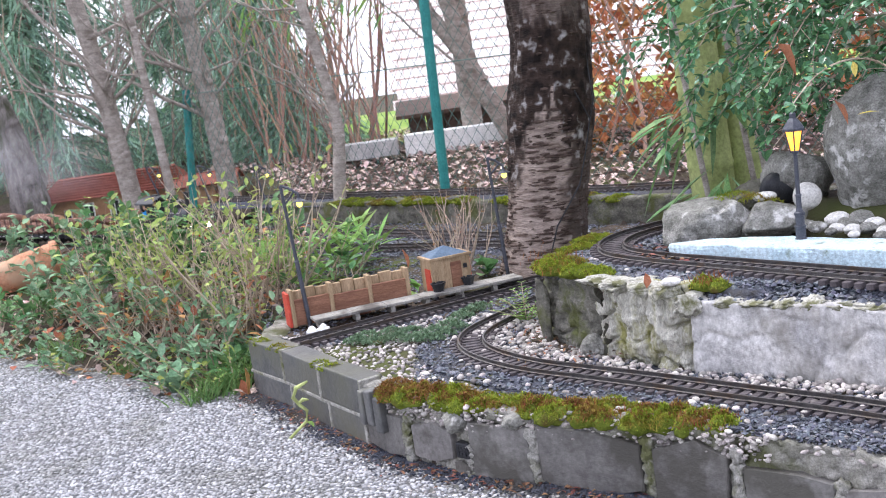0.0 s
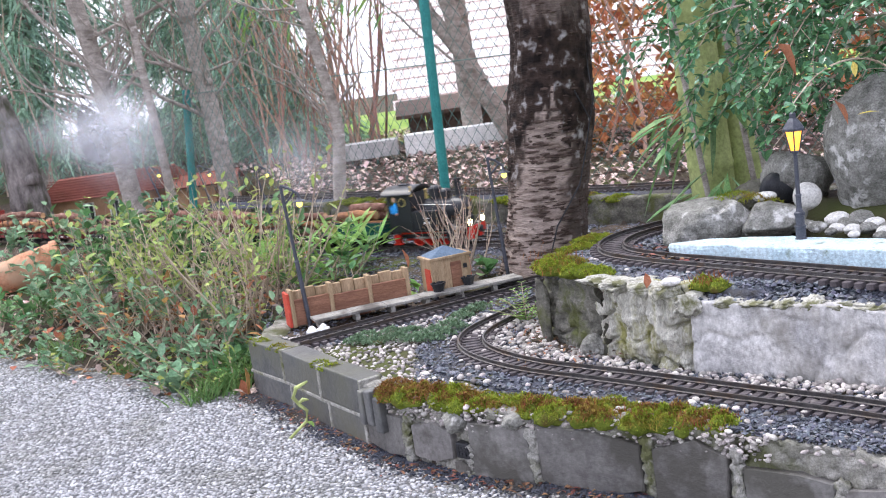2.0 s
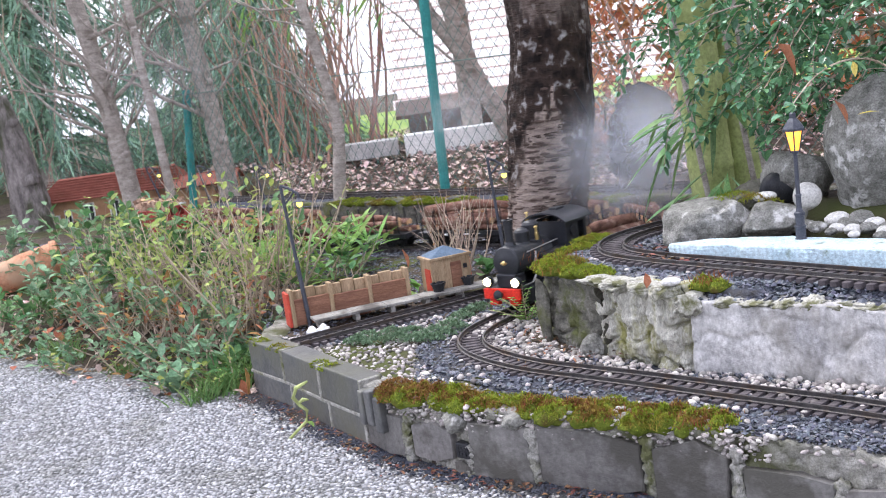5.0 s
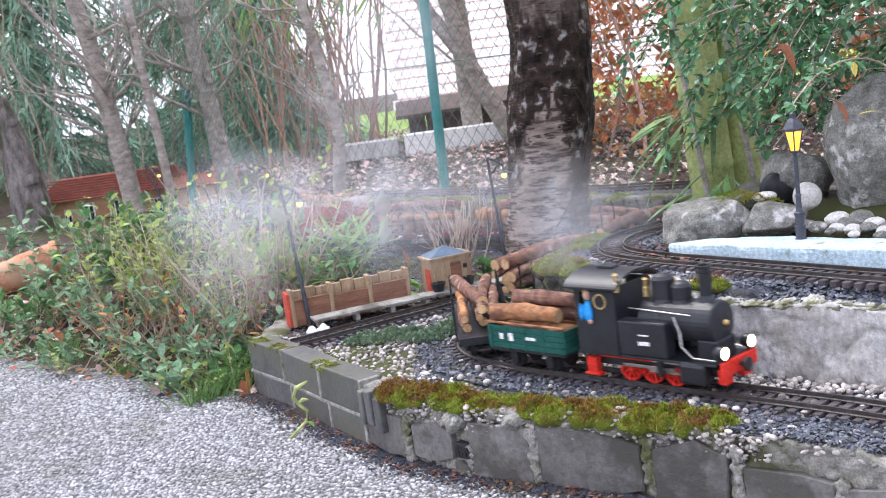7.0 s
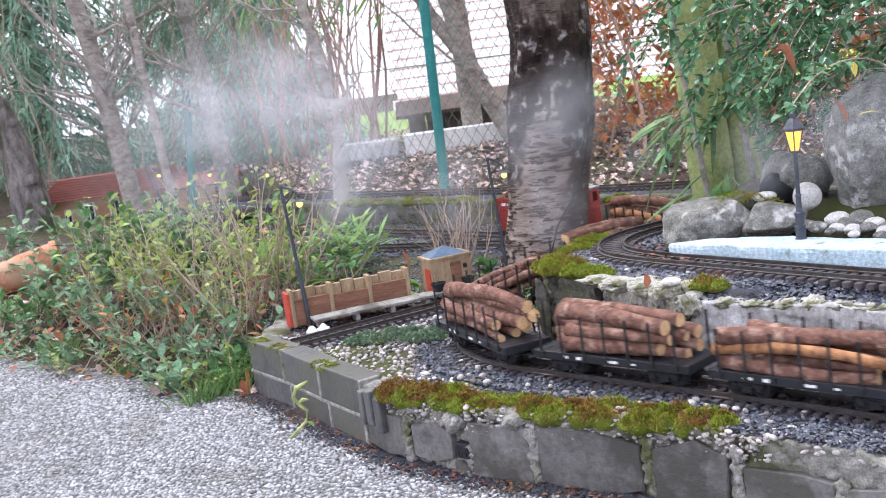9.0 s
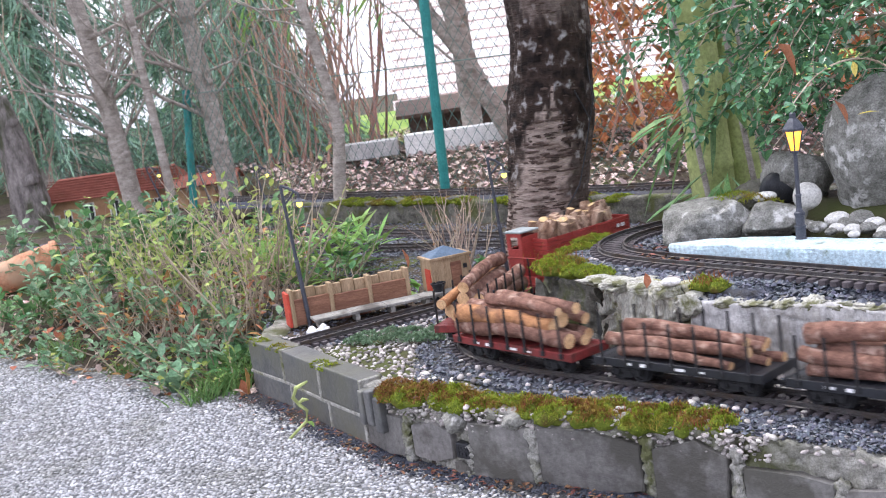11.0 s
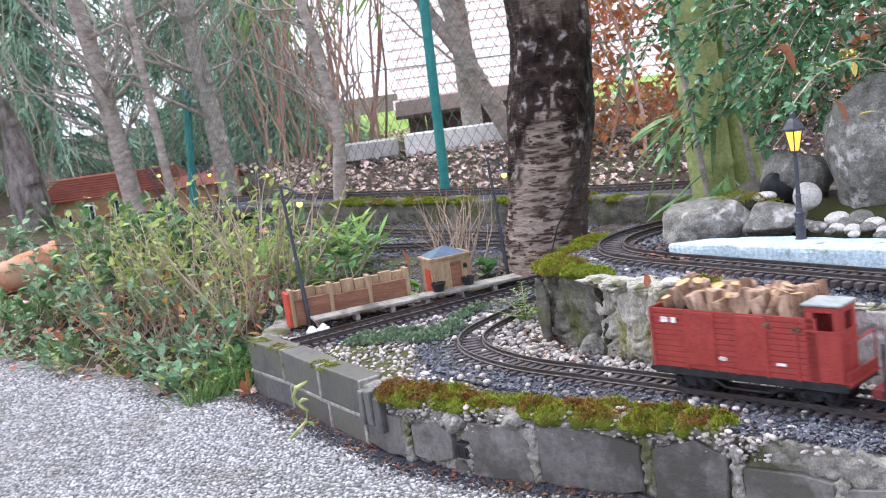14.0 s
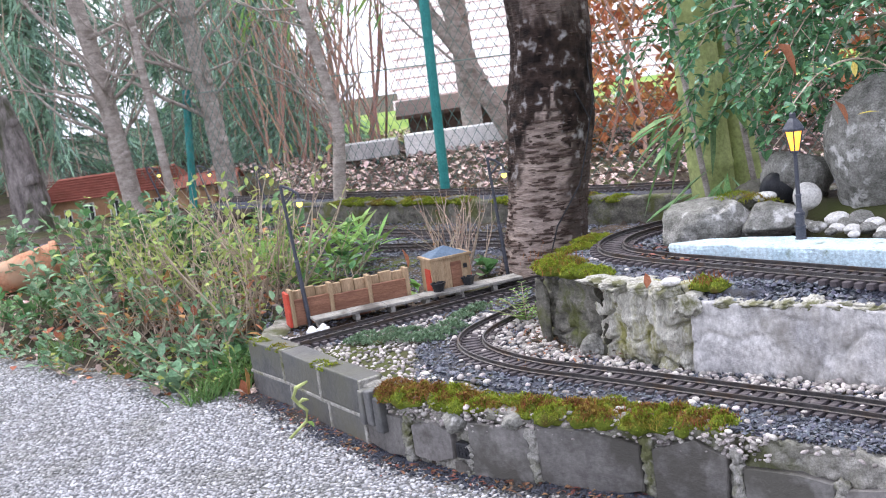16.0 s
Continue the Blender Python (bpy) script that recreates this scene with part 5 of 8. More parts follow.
def loco_at(t):
    """Smooth run of the loco: a monotone cubic through TIMES."""
    T = np.array(TIMES)
    dlt = np.diff(T[:, 1]) / np.diff(T[:, 0])
    m = np.r_[dlt[0], 2 * dlt[:-1] * dlt[1:] / (dlt[:-1] + dlt[1:]), dlt[-1]]
    k = min(int(np.searchsorted(T[:, 0], t, "right")) - 1, len(T) - 2)
    hh = T[k + 1, 0] - T[k, 0]
    u = (t - T[k, 0]) / hh
    return ((1 + 2 * u) * (1 - u) ** 2 * T[k, 1] + u * (1 - u) ** 2 * hh * m[k] + u * u * (3 - 2 * u) * T[k + 1, 1] + u * u * (u - 1) * hh * m[k + 1])


def motions():
    """Runs the train along the main line, turns its wheels and lets the steam drift."""
    for ob, rows in PUFFS:
        walk(ob, rows)
    fine = [i / 30 for i in range(481)]
    for ob, back, half in TRAIN:
        rows = []
        for i in range(0, 481, 3):
            s = loco_at(i / 30) - back
            a, b = spot(s + half), spot(s - half)
            d = a - b
            mid = (a + b) / 2
            rows.append((i / 30, pose(mid.x, mid.y, mid.z, 0, 0, math.degrees(math.atan2(d.y, d.x)))))
        walk(ob, rows)
    run = [loco_at(t) for t in fine]
    for w, x, r in SPIN:
        walk(w, [(t, Matrix.Translation((x, 0, r)) @ Matrix.Rotation((s - run[0]) / r, 4, "Y")) for t, s in zip(fine, run)])
    for rod, sy in RODS:
        walk(rod, [(t, Matrix.Translation((0.009 * math.cos((s - run[0]) / 0.019 + sy), 0, 0.019 - 0.009 * math.sin((s - run[0]) / 0.019 + sy)))) for t, s in zip(fine, run)])



# ---- the halt ----
wood_red = mat("red_brown_board", (0.19, 0.095, 0.06), (0.29, 0.15, 0.10), 60, 0.7, 0.5, (0.15, 0.07, 0.05), 20, stretch=(0.25, 0.25, 2))
wood_pale = mat("pale_board", (0.30, 0.21, 0.13), (0.46, 0.34, 0.22), 50, 0.75, 0.5, (0.28, 0.20, 0.12), 14, stretch=(2, 2, 0.3))
plank_grey = mat("grey_plank", (0.24, 0.23, 0.21), (0.36, 0.35, 0.32), 60, 0.8, 0.5, (0.12, 0.11, 0.10), 12)
blue_roof = mat("blue_grey_roof", (0.07, 0.11, 0.16), (0.12, 0.17, 0.24), 40, 0.5, 0.2)
red_gable = mat("red_paint_end", (0.42, 0.06, 0.04), (0.52, 0.09, 0.06), 50, 0.6, 0.2)
tile_red = mat("red_model_roof", (0.20, 0.065, 0.05), (0.28, 0.10, 0.075), 30, 0.7, 0.3, (0.20, 0.07, 0.05), 8)
ochre_wall = mat("ochre_model_wall", (0.50, 0.30, 0.17), (0.60, 0.38, 0.23), 40, 0.8, 0.3, (0.40, 0.22, 0.13), 6)
terracotta = mat("terracotta", (0.40, 0.19, 0.11), (0.54, 0.29, 0.18), 14, 0.8, 0.4, (0.45, 0.30, 0.20), 5)
white_paint = mat("white_paint", (0.74, 0.74, 0.72), (0.80, 0.80, 0.78), 30, 0.6, 0.1)


def halt():
    ang = math.degrees(math.atan2(0.089, 0.269))
    wall = empty("platform_wall", pose(-0.352, 2.566, 0.110, 0, 0, ang), "low reddish wooden platform wall with pale posts and red ends", "platform wall")
    L = 0.27
    for i in range(3):
        x0 = i * L / 3
        bm = bmesh.new()
        box(bm, (x0 + L / 6, -0.012, 0.030 - (0.005 if i == 1 else 0)), (L / 3 - 0.008, 0.010, 0.058), bevel=0.001)
        part("panel", bm, wood_red, wall, "red-brown board panel")
        bm = bmesh.new()
        for k in range(3):
            box(bm, (x0 + (k + 0.5) * L / 9, 0.008, 0.037 + 0.004 * (k % 2)), (L / 9 - 0.0015, 0.012, 0.078), bevel=0.001)
        part("back_board", bm, wood_pale, wall)
    for x in (0.0, L / 3, 2 * L / 3, L):
        bm = bmesh.new()
        box(bm, (x, -0.006, 0.041), (0.009, 0.03, 0.084), bevel=0.001)
        part("post", bm, wood_pale, wall)
    bm = bmesh.new()
    box(bm, (-0.008, 0.002, 0.038), (0.006, 0.046, 0.076), bevel=0.001)
    part("end_board", bm, red_gable, wall, "red painted end board")
    deck = empty("platform", pose(-0.30, 2.515, 0.118, 0, 0, 19.5), "weathered grey plank platform on short legs", "platform")
    for k in range(6):
        bm = bmesh.new()
        box(bm, (0.04 + k * 0.083, 0.006 + 0.0015 * (k % 2), 0.010), (0.082, 0.052, 0.006), 0, 0.001)
        part("plank", bm, plank_grey, deck)
        bm = bmesh.new()
        box(bm, (0.012 + k * 0.083, 0.0, 0.001), (0.010, 0.03, 0.018))
        part("leg", bm, plank_grey, deck)
    hut = empty("waiting_hut", pose(0.0, 2.68, 0.125, 0, 0, 22), "small pale wooden waiting hut with blue-grey roof", "hut")
    bm = bmesh.new()
    for q in [((0, -0.03, 0.037), (0.098, 0.004, 0.075)), ((0, 0.03, 0.037), (0.098, 0.004, 0.075)), ((-0.047, 0, 0.037), (0.004, 0.058, 0.075))]:
        box(bm, *q, bevel=0.0008)
    part("wall", bm, wood_pale, hut)
    bm = bmesh.new()
    box(bm, (0.048, 0, 0.037), (0.004, 0.062, 0.075), bevel=0.0008)
    box(bm, (-0.0500, -0.012, 0.028), (0.003, 0.03, 0.052), bevel=0.0008)
    part("end_board", bm, red_gable, hut, "red painted gable board")
    bm = bmesh.new()
    box(bm, (0.012, -0.0335, 0.033), (0.026, 0.003, 0.062), bevel=0.0005)
    part("door", bm, wood_red, hut, "brown plank door")
    bm = bmesh.new()
    box(bm, (0.035, -0.0335, 0.050), (0.009, 0.003, 0.010))
    part("window", bm, black_metal, hut, "tiny dark window")
    bm = bmesh.new()
    box(bm, (0, 0, 0.077), (0.108, 0.072, 0.006), bevel=0.001)
    part("eaves", bm, wood_pale, hut)
    bm = bmesh.new()
    base = [bm.verts.new((sx * 0.046, sy * 0.032, 0.080)) for sx, sy in ((-1, -1), (1, -1), (1, 1), (-1, 1))]
    top = [bm.verts.new((sx * 0.004, sy * 0.003, 0.099)) for sx, sy in ((-1, -1), (1, -1), (1, 1), (-1, 1))]
    for i in range(4):
        bm.faces.new((base[i], base[(i + 1) % 4], top[(i + 1) % 4], top[i]))
    bm.faces.new(top)
    bm.faces.new(base[::-1])
    part("roof", bm, blue_roof, hut, "blue-grey hipped roof")
    for x, y, w in ((-0.022, 2.622, 0.030), (0.048, 2.652, 0.032)):
        pot = empty("planter", pose(x, y, 0.130, 0, 0, 20), "small black planter box on the platform", "planter", "platform planters")
        bm = bmesh.new()
        lathe(bm, [(0.011, 0), (0.016, 0.018), (0.018, 0.018), (0.018, 0.021), (0.014, 0.021), (0.013, 0.014), (0, 0.014)], 4 if w > 0.031 else 12)
        part("tub", bm, black_metal, pot)
    for k in range(2):
        fl = empty("flower_ornament", pose(-0.300 + k * 0.024, 2.452 + k * 0.008, 0.112, 0, 0, 30 * k), "white bell-shaped flower ornament on gravel", "ornament", "white flower ornaments")
        bm = bmesh.new()
        lathe(bm, [(0.012, 0.004), (0.0105, 0.007), (0.006, 0.015), (0.002, 0.017), (0, 0.017)], 10)
        part("bell", bm, white_paint, fl)
        for j in range(5):
            bm = bmesh.new()
            a = 2 * math.pi * j / 5
            blob(bm, (0.010 * math.cos(a), 0.010 * math.sin(a), 0.005), (0.005, 0.005, 0.005), 1, 0.05)
            part("petal", bm, white_paint, fl)


halt()


def platform_lamp(base, top, reach, group="platform lamps", r=0.0050):
    """A leaning mast with a bent arm and a shaded yellow bulb; places are in the world."""
    b, t = Vector(base), Vector(top)
    thing = empty("platform_lamp", Matrix.Translation(b), "thin dark platform lamp mast with a lit yellow bulb", "lamp post", group)
    d = t - b
    bm = bmesh.new()
    tube(bm, [(0, 0, -0.01), d * 0.45], r, 8)
    tube(bm, [d * 0.45, d * 0.46, d], [r * 1.3, r * 0.8, r * 0.7], 8)
    part("mast", bm, iron_mat, thing)
    a = Vector(reach)
    bm = bmesh.new()
    tube(bm, [d, d + a * 0.5 + Vector((0, 0, -0.008)), d + a + Vector((0, 0, -0.022)), d + a + Vector((0, 0, -0.032))], r * 0.6, 6)
    tube(bm, [d * 0.86, d * 0.9 + a * 0.35, d + a * 0.75 + Vector((0, 0, -0.016))], r * 0.45, 6)
    part("arm", bm, iron_mat, thing)
    bm = bmesh.new()
    lathe(bm, [(0.003, 0.006), (0.005, 0.003), (0.015, -0.002), (0.015, -0.003), (0.004, -0.001)], 14, Matrix.Translation(d + a + Vector((0, 0, -0.036))))
    part("shade", bm, iron_mat, thing)
    bm = bmesh.new()
    blob(bm, d + a + Vector((0, 0, -0.043)), (0.0068, 0.0068, 0.0085), 2, 0.0)
    part("bulb", bm, yellowglow, thing, "glowing yellow bulb", smooth=True)


platform_lamp((-0.314, 2.554, 0.115), (-0.332, 2.556, 0.424), (0.036, -0.006, 0))
platform_lamp((0.146, 2.747, 0.110), (0.131, 2.75, 0.404), (0.034, -0.006, 0))
platform_lamp((-0.60, 4.3, 0.10), (-0.645, 4.3, 0.345), (0.045, 0, 0))
platform_lamp((-0.90, 4.8, 0.10), (-0.945, 4.8, 0.335), (0.045, 0, 0))
platform_lamp((-1.13, 5.0, 0.10), (-1.20, 5.0, 0.345), (0.05, 0, 0))


def lantern():
    thing = empty("street_lamp", pose(0.600, 1.945, 0.272, 0, 0.8, 12), "grey iron park lantern glowing warm orange", "lamp post")
    bm = bmesh.new()
    lathe(bm, [(0.011, 0), (0.011, 0.004), (0.0085, 0.005), (0.0085, 0.022), (0.0095, 0.023), (0.0095, 0.026), (0.0075, 0.027), (0.0075, 0.043), (0.009, 0.044), (0.009, 0.048), (0.006, 0.050), (0.0045, 0.056), (0.0045, 0.075), (0.0055, 0.076), (0.0055, 0.078), (0.0038, 0.080), (0.0034, 0.146), (0.005, 0.148), (0.005, 0.151)], 14)
    part("post", bm, iron_mat, thing)
    bm = bmesh.new()
    for k in range(6):
        a = 2 * math.pi * k / 6
        tube(bm, [(0.0085 * math.cos(a), 0.0085 * math.sin(a), 0.151), (0.0165 * math.cos(a), 0.0165 * math.sin(a), 0.187)], 0.0011, 5)
        part("cage_bar", bm, iron_mat, thing)
        bm = bmesh.new()
    lathe(bm, [(0.0095, 0.150), (0.0095, 0.153), (0.004, 0.153)], 6)
    part("collar", bm, iron_mat, thing)
    bm = bmesh.new()
    lathe(bm, [(0.020, 0.186), (0.020, 0.190), (0.011, 0.202), (0.006, 0.207), (0.006, 0.214), (0.0025, 0.217), (0.003, 0.222), (0.0015, 0.228), (0.001, 0.243), (0, 0.244)], 6)
    part("cap", bm, iron_mat, thing)
    bm = bmesh.new()
    lathe(bm, [(0.0075, 0.153), (0.0150, 0.186), (0, 0.186)], 6)
    part("glass", bm, lampglow, thing, "glowing orange lantern glass")


lantern()

# ---- rocks of the rockery ----
def rock(name, c, s, label, material, seed, rz=0, amp=0.2, freq=1.4, flat=None, sub=4, category="rock", facets=0):
    bm = bmesh.new()
    blob(bm, (0, 0, 0), s, sub, amp, freq, seed, flat, facets=facets)
    ob = part(name, bm, material, at=pose(*c, 0, 0, rz), smooth=True)
    return tagged(ob, label, category, "rockery stones")


rock("boulder", (0.848, 2.13, 0.375), (0.128, 0.12, 0.150), "large grey granite boulder with pale lichen", boulder_mat, 3, 20, 0.14, 1.2, sub=5, facets=5)
rock("boulder", (0.705, 2.27, 0.332), (0.068, 0.07, 0.063), "rounded grey-green boulder in the rockery", boulder_mat, 8, 0, 0.14, sub=5, facets=4)
rock("rock", (0.505, 2.17, 0.280), (0.110, 0.075, 0.062), "blocky grey rock streaked with moss", boulder_mat, 5, -25, 0.25, 1.8, sub=5, facets=14)
rock("rock", (0.60, 2.10, 0.283), (0.068, 0.05, 0.036), "flat grey rock lying beside the slab", boulder_mat, 13, -15, 0.2, sub=5, facets=10)
rock("rock", (0.66, 2.36, 0.285), (0.10, 0.04, 0.040), "dark rock ridge behind the rockery", darkrock_mat, 17, 10, 0.3, 2, sub=5, facets=8)
rock("pebble", (0.668, 2.11, 0.318), (0.026, 0.024, 0.026), "smooth white stone ball among the rocks", white_stone, 20, 0, 0.06)
rock("pebble", (0.602, 2.15, 0.322), (0.023, 0.014, 0.009), "smooth pale flat stone", white_stone, 22, -10, 0.08)
# no stone: a near-black blob paints the shade of the gap between the boulders
rock("rock", (0.655, 2.24, 0.318), (0.036, 0.02, 0.034), "black blob standing in for the shaded hollow between boulders", black_metal, 24, 0, 0.1)
for i, (x, y, r) in enumerate([(0.655, 2.02, 0.022), (0.675, 1.985, 0.018), (0.70, 2.0, 0.026), (0.69, 1.95, 0.02), (0.715, 1.945, 0.022), (0.735, 1.97, 0.024), (0.66, 1.97, 0.014), (0.725, 1.90, 0.02), (0.74, 1.93, 0.02), (0.76, 1.88, 0.03), (0.645, 2.055, 0.02), (0.70, 2.05, 0.03), (0.735, 2.03, 0.03), (0.68, 1.92, 0.013), (0.71, 1.88, 0.015), (0.75, 1.83, 0.025)]):
    rock("pebble", (x, y, 0.272 + r * 0.25), (r * 0.85, r * 0.75, r * 0.5), "pale river stone lying in the rockery", white_stone if i % 2 else boulder_mat, 30 + i, i * 37, 0.1, sub=3, facets=3)
rock("pebble", (0.355, 1.845, 0.255), (0.016, 0.012, 0.007), "white flat pebble on the wall crest", white_stone, 60, 0, 0.1, sub=3)
rock("pebble", (0.243, 2.028, 0.116), (0.028, 0.020, 0.024), "grey-green stone at the foot of the outcrop", boulder_mat, 61, 30, 0.15, sub=3)
for i, (x, y, z, sx, sz) in enumerate([(0.268, 2.005, 0.236, 0.040, 0.014), (0.296, 1.955, 0.238, 0.040, 0.013), (0.322, 1.905, 0.238, 0.038, 0.013), (0.350, 1.868, 0.236, 0.036, 0.014), (0.384, 1.832, 0.218, 0.022, 0.022)]):
    rock("rock", (x, y, z), (sx, 0.034, sz), "whitish limed concrete crust on the outcrop", whitecap_mat, 70 + i, -52, 0.45, 2.6, category="concrete crust", sub=5, facets=7)
for i, (x, y, sx, sz) in enumerate([(0.425, 1.79, 0.03, 0.009), (0.460, 1.762, 0.034, 0.008), (0.500, 1.732, 0.034, 0.010), (0.528, 1.708, 0.03, 0.013), (0.565, 1.675, 0.034, 0.008), (0.60, 1.643, 0.035, 0.008)]):
    rock("rock", (x + 0.008, y + 0.010, 0.220), (sx, 0.020, sz), "pale yellowish crust on the concrete crest", whitecap_mat, 90 + i, -40, 0.45, 2.4, category="concrete crust", facets=5)
rock("rock", (0.172, 2.158, 0.165), (0.016, 0.012, 0.075), "upright slate splinter at the terrace corner", darkrock_mat, 99, -60, 0.2, 1.5, facets=8)



def basin():
    """The pale blue concrete slab beside the upper track."""
    P = [(0.402, 2.07), (0.47, 2.055), (0.555, 2.02), (0.63, 1.93), (0.72, 1.84), (0.95, 1.58), (0.90, 1.50), (0.68, 1.755), (0.56, 1.885), (0.475, 1.975), (0.42, 2.03)]
    bm = bmesh.new()
    c = Vector((sum(q[0] for q in P) / len(P), sum(q[1] for q in P) / len(P)))
    rings = []
    Q = resample(P + [P[0]], 0.02, 2)
    for sc, z in ((1.0, 0.235), (1.0, 0.268), (0.985, 0.274), (0.94, 0.276)):
        rings.append([bm.verts.new((c.x + (x - c.x) * sc + 0.006 * noise.noise(Vector((x * 30, y * 30, z * 20))), c.y + (y - c.y) * sc + 0.006 * noise.noise(Vector((x * 30, y * 30, z * 20 + 9))), z + 0.003 * noise.noise(Vector((x * 25, y * 25, 3))))) for x, y in Q])
    n = len(Q)
    for r0, r1 in zip(rings, rings[1:]):
        for i in range(n):
            bm.faces.new((r0[i], r0[(i + 1) % n], r1[(i + 1) % n], r1[i]))
    bm.faces.new(rings[-1])
    tagged(part("blue_slab", bm, blue_slab), "pale blue painted concrete slab with chipped mossy edge", "concrete slab")


basin()
MOSS2 = [(0.55, 2.155, 0.325, 0.035, 0.02, 0.012), (0.58, 2.14, 0.318, 0.03, 0.02, 0.01), (0.61, 2.13, 0.308, 0.025, 0.018, 0.009)]
blades("moss_tips", "green moss tuft on the grey rock", moss_mat, cushion_roots(MOSS2, 330, 11), 0.007, 0.0012, 12, 0.7)

# ---- leaves and plants ----
leaf_dark = mat("dark_green_leaf", (0.06, 0.15, 0.055), (0.15, 0.27, 0.11), 30, 0.45, 0.1, island=0.35, trans=0.25)
leaf_light = mat("yellow_green_leaf", (0.22, 0.31, 0.08), (0.42, 0.48, 0.17), 30, 0.5, 0.1, island=0.3, trans=0.35)
leaf_blue = mat("blue_green_leaf", (0.12, 0.24, 0.13), (0.29, 0.43, 0.27), 30, 0.5, 0.1, island=0.35, trans=0.25)
leaf_gloss = mat("glossy_small_leaf", (0.06, 0.18, 0.075), (0.18, 0.37, 0.19), 40, 0.2, 0.05, island=0.4, spec=0.7, trans=0.15)
leaf_brown = mat("dead_brown_leaf", (0.30, 0.13, 0.06), (0.46, 0.23, 0.12), 40, 0.8, 0.2, island=0.4, trans=0.25)
leaf_beech = mat("copper_beech_leaf", (0.40, 0.165, 0.07), (0.60, 0.30, 0.15), 40, 0.7, 0.2, island=0.35, trans=0.35)
leaf_litter = mat("pinkish_leaf_litter", (0.36, 0.25, 0.215), (0.62, 0.50, 0.46), 40, 0.8, 0.2, island=0.5)
leaf_yellow = mat("yellow_leaf", (0.62, 0.50, 0.10), (0.72, 0.60, 0.2), 40, 0.6, 0.1, trans=0.3)
leaf_cane = mat("cane_leaf", (0.11, 0.24, 0.08), (0.27, 0.43, 0.18), 40, 0.4, 0.1, island=0.35, trans=0.25, spec=0.3)
leaf_bamboo = mat("bamboo_leaf", (0.15, 0.30, 0.07), (0.30, 0.46, 0.15), 40, 0.45, 0.1, island=0.35, trans=0.3)
needle_mat = mat("conifer_needles", (0.15, 0.28, 0.185), (0.40, 0.57, 0.43), 20, 0.7, 0.0, island=0.45, trans=0.2)
grass_mat = mat("grass_blade", (0.10, 0.20, 0.06), (0.23, 0.35, 0.14), 40, 0.55, 0.0, island=0.35, trans=0.25)
stalk_mat = mat("green_stalk", (0.30, 0.355, 0.13), (0.42, 0.46, 0.20), 14, 0.5, 0.2, (0.23, 0.27, 0.10), 5)
redstem_mat = mat("reddish_stem", (0.32, 0.19, 0.14), (0.48, 0.32, 0.25), 20, 0.8, 0.3, island=0.3)


def leaf_mesh(name, items, material, parent=None, label="", category="plant", cup=0.18, kind="stuff"):
    """items: (base, direction, length, width); each leaf is a folded, pointed blade of six faces."""
    V, Fc = [], []
    for b, d, L, w in items:
        b, d = Vector(b), Vector(d).normalized()
        s = d.cross(Vector((0.21, 0.13, 1.0)))
        s = s.normalized() if s.length > 0.05 else Vector((1, 0, 0))
        s = (s + Vector((random.uniform(-0.5, 0.5), random.uniform(-0.5, 0.5), random.uniform(-0.5, 0.5))) * 0.6).normalized()
        u = s.cross(d).normalized()
        n = len(V)
        droop = -L * 0.12
        for t, k in ((0.0, 0.0), (0.35, 1.0), (0.7, 0.75), (1.0, 0.0)):
            m = b + d * L * t + Vector((0, 0, droop * t * t))
            if k:
                V += [tuple(m - s * w * 0.5 * k + u * w * cup * k), tuple(m), tuple(m + s * w * 0.5 * k + u * w * cup * k)]
            else:
                V.append(tuple(m))
        Fc += [(n, n + 2, n + 1), (n, n + 3, n + 2), (n + 1, n + 2, n + 5, n + 4), (n + 2, n + 3, n + 6, n + 5), (n + 4, n + 5, n + 7), (n + 5, n + 6, n + 7)]
    ob = new(name, pieces(name, V, Fc, material, True))
    if parent:
        ob.parent = parent
        if label:
            ob["label"] = label
        return ob
    return tagged(ob, label, category, kind=kind)


def rnd(a, b):
    return random.uniform(a, b)


def grow(bm, p, d, L, r, depth, tips, wob=0.25, split=2, up=0.15, seg=5, shrink=0.68, spread=0.7):
    """A branching stem; tips collects (place, direction)."""
    pts, rad = [Vector(p)], [r]
    d = Vector(d).normalized()
    q = Vector(p)
    n = 5
    for i in range(n):
        d = (d + Vector((rnd(-1, 1), rnd(-1, 1), rnd(-1, 1))) * wob * 0.4 + Vector((0, 0, up * 0.2))).normalized()
        q = q + d * L / n
        pts.append(q.copy())
        rad.append(r * (1 - (0.45 if depth else 0.75) * (i + 1) / n))
        if depth and i >= 1:
            for _ in range(1 if rnd(0, 1) < split / 4 else 0):
                e = (d + Vector((rnd(-1, 1), rnd(-1, 1), rnd(-0.3, 0.8))) * spread).normalized()
                grow(bm, q, e, L * shrink * rnd(0.6, 1.0), rad[-1] * 0.6, depth - 1, tips, wob, split, up, max(4, seg - 1), shrink, spread)
        elif not depth:
            tips.append((q.copy(), d.copy()))
    tube(bm, pts, rad, seg, False)
    if depth:
        grow(bm, q, (d + Vector((rnd(-1, 1), rnd(-1, 1), 0)) * 0.2).normalized(), L * shrink, rad[-1], depth - 1, tips, wob, split, up, max(4, seg - 1), shrink, spread)


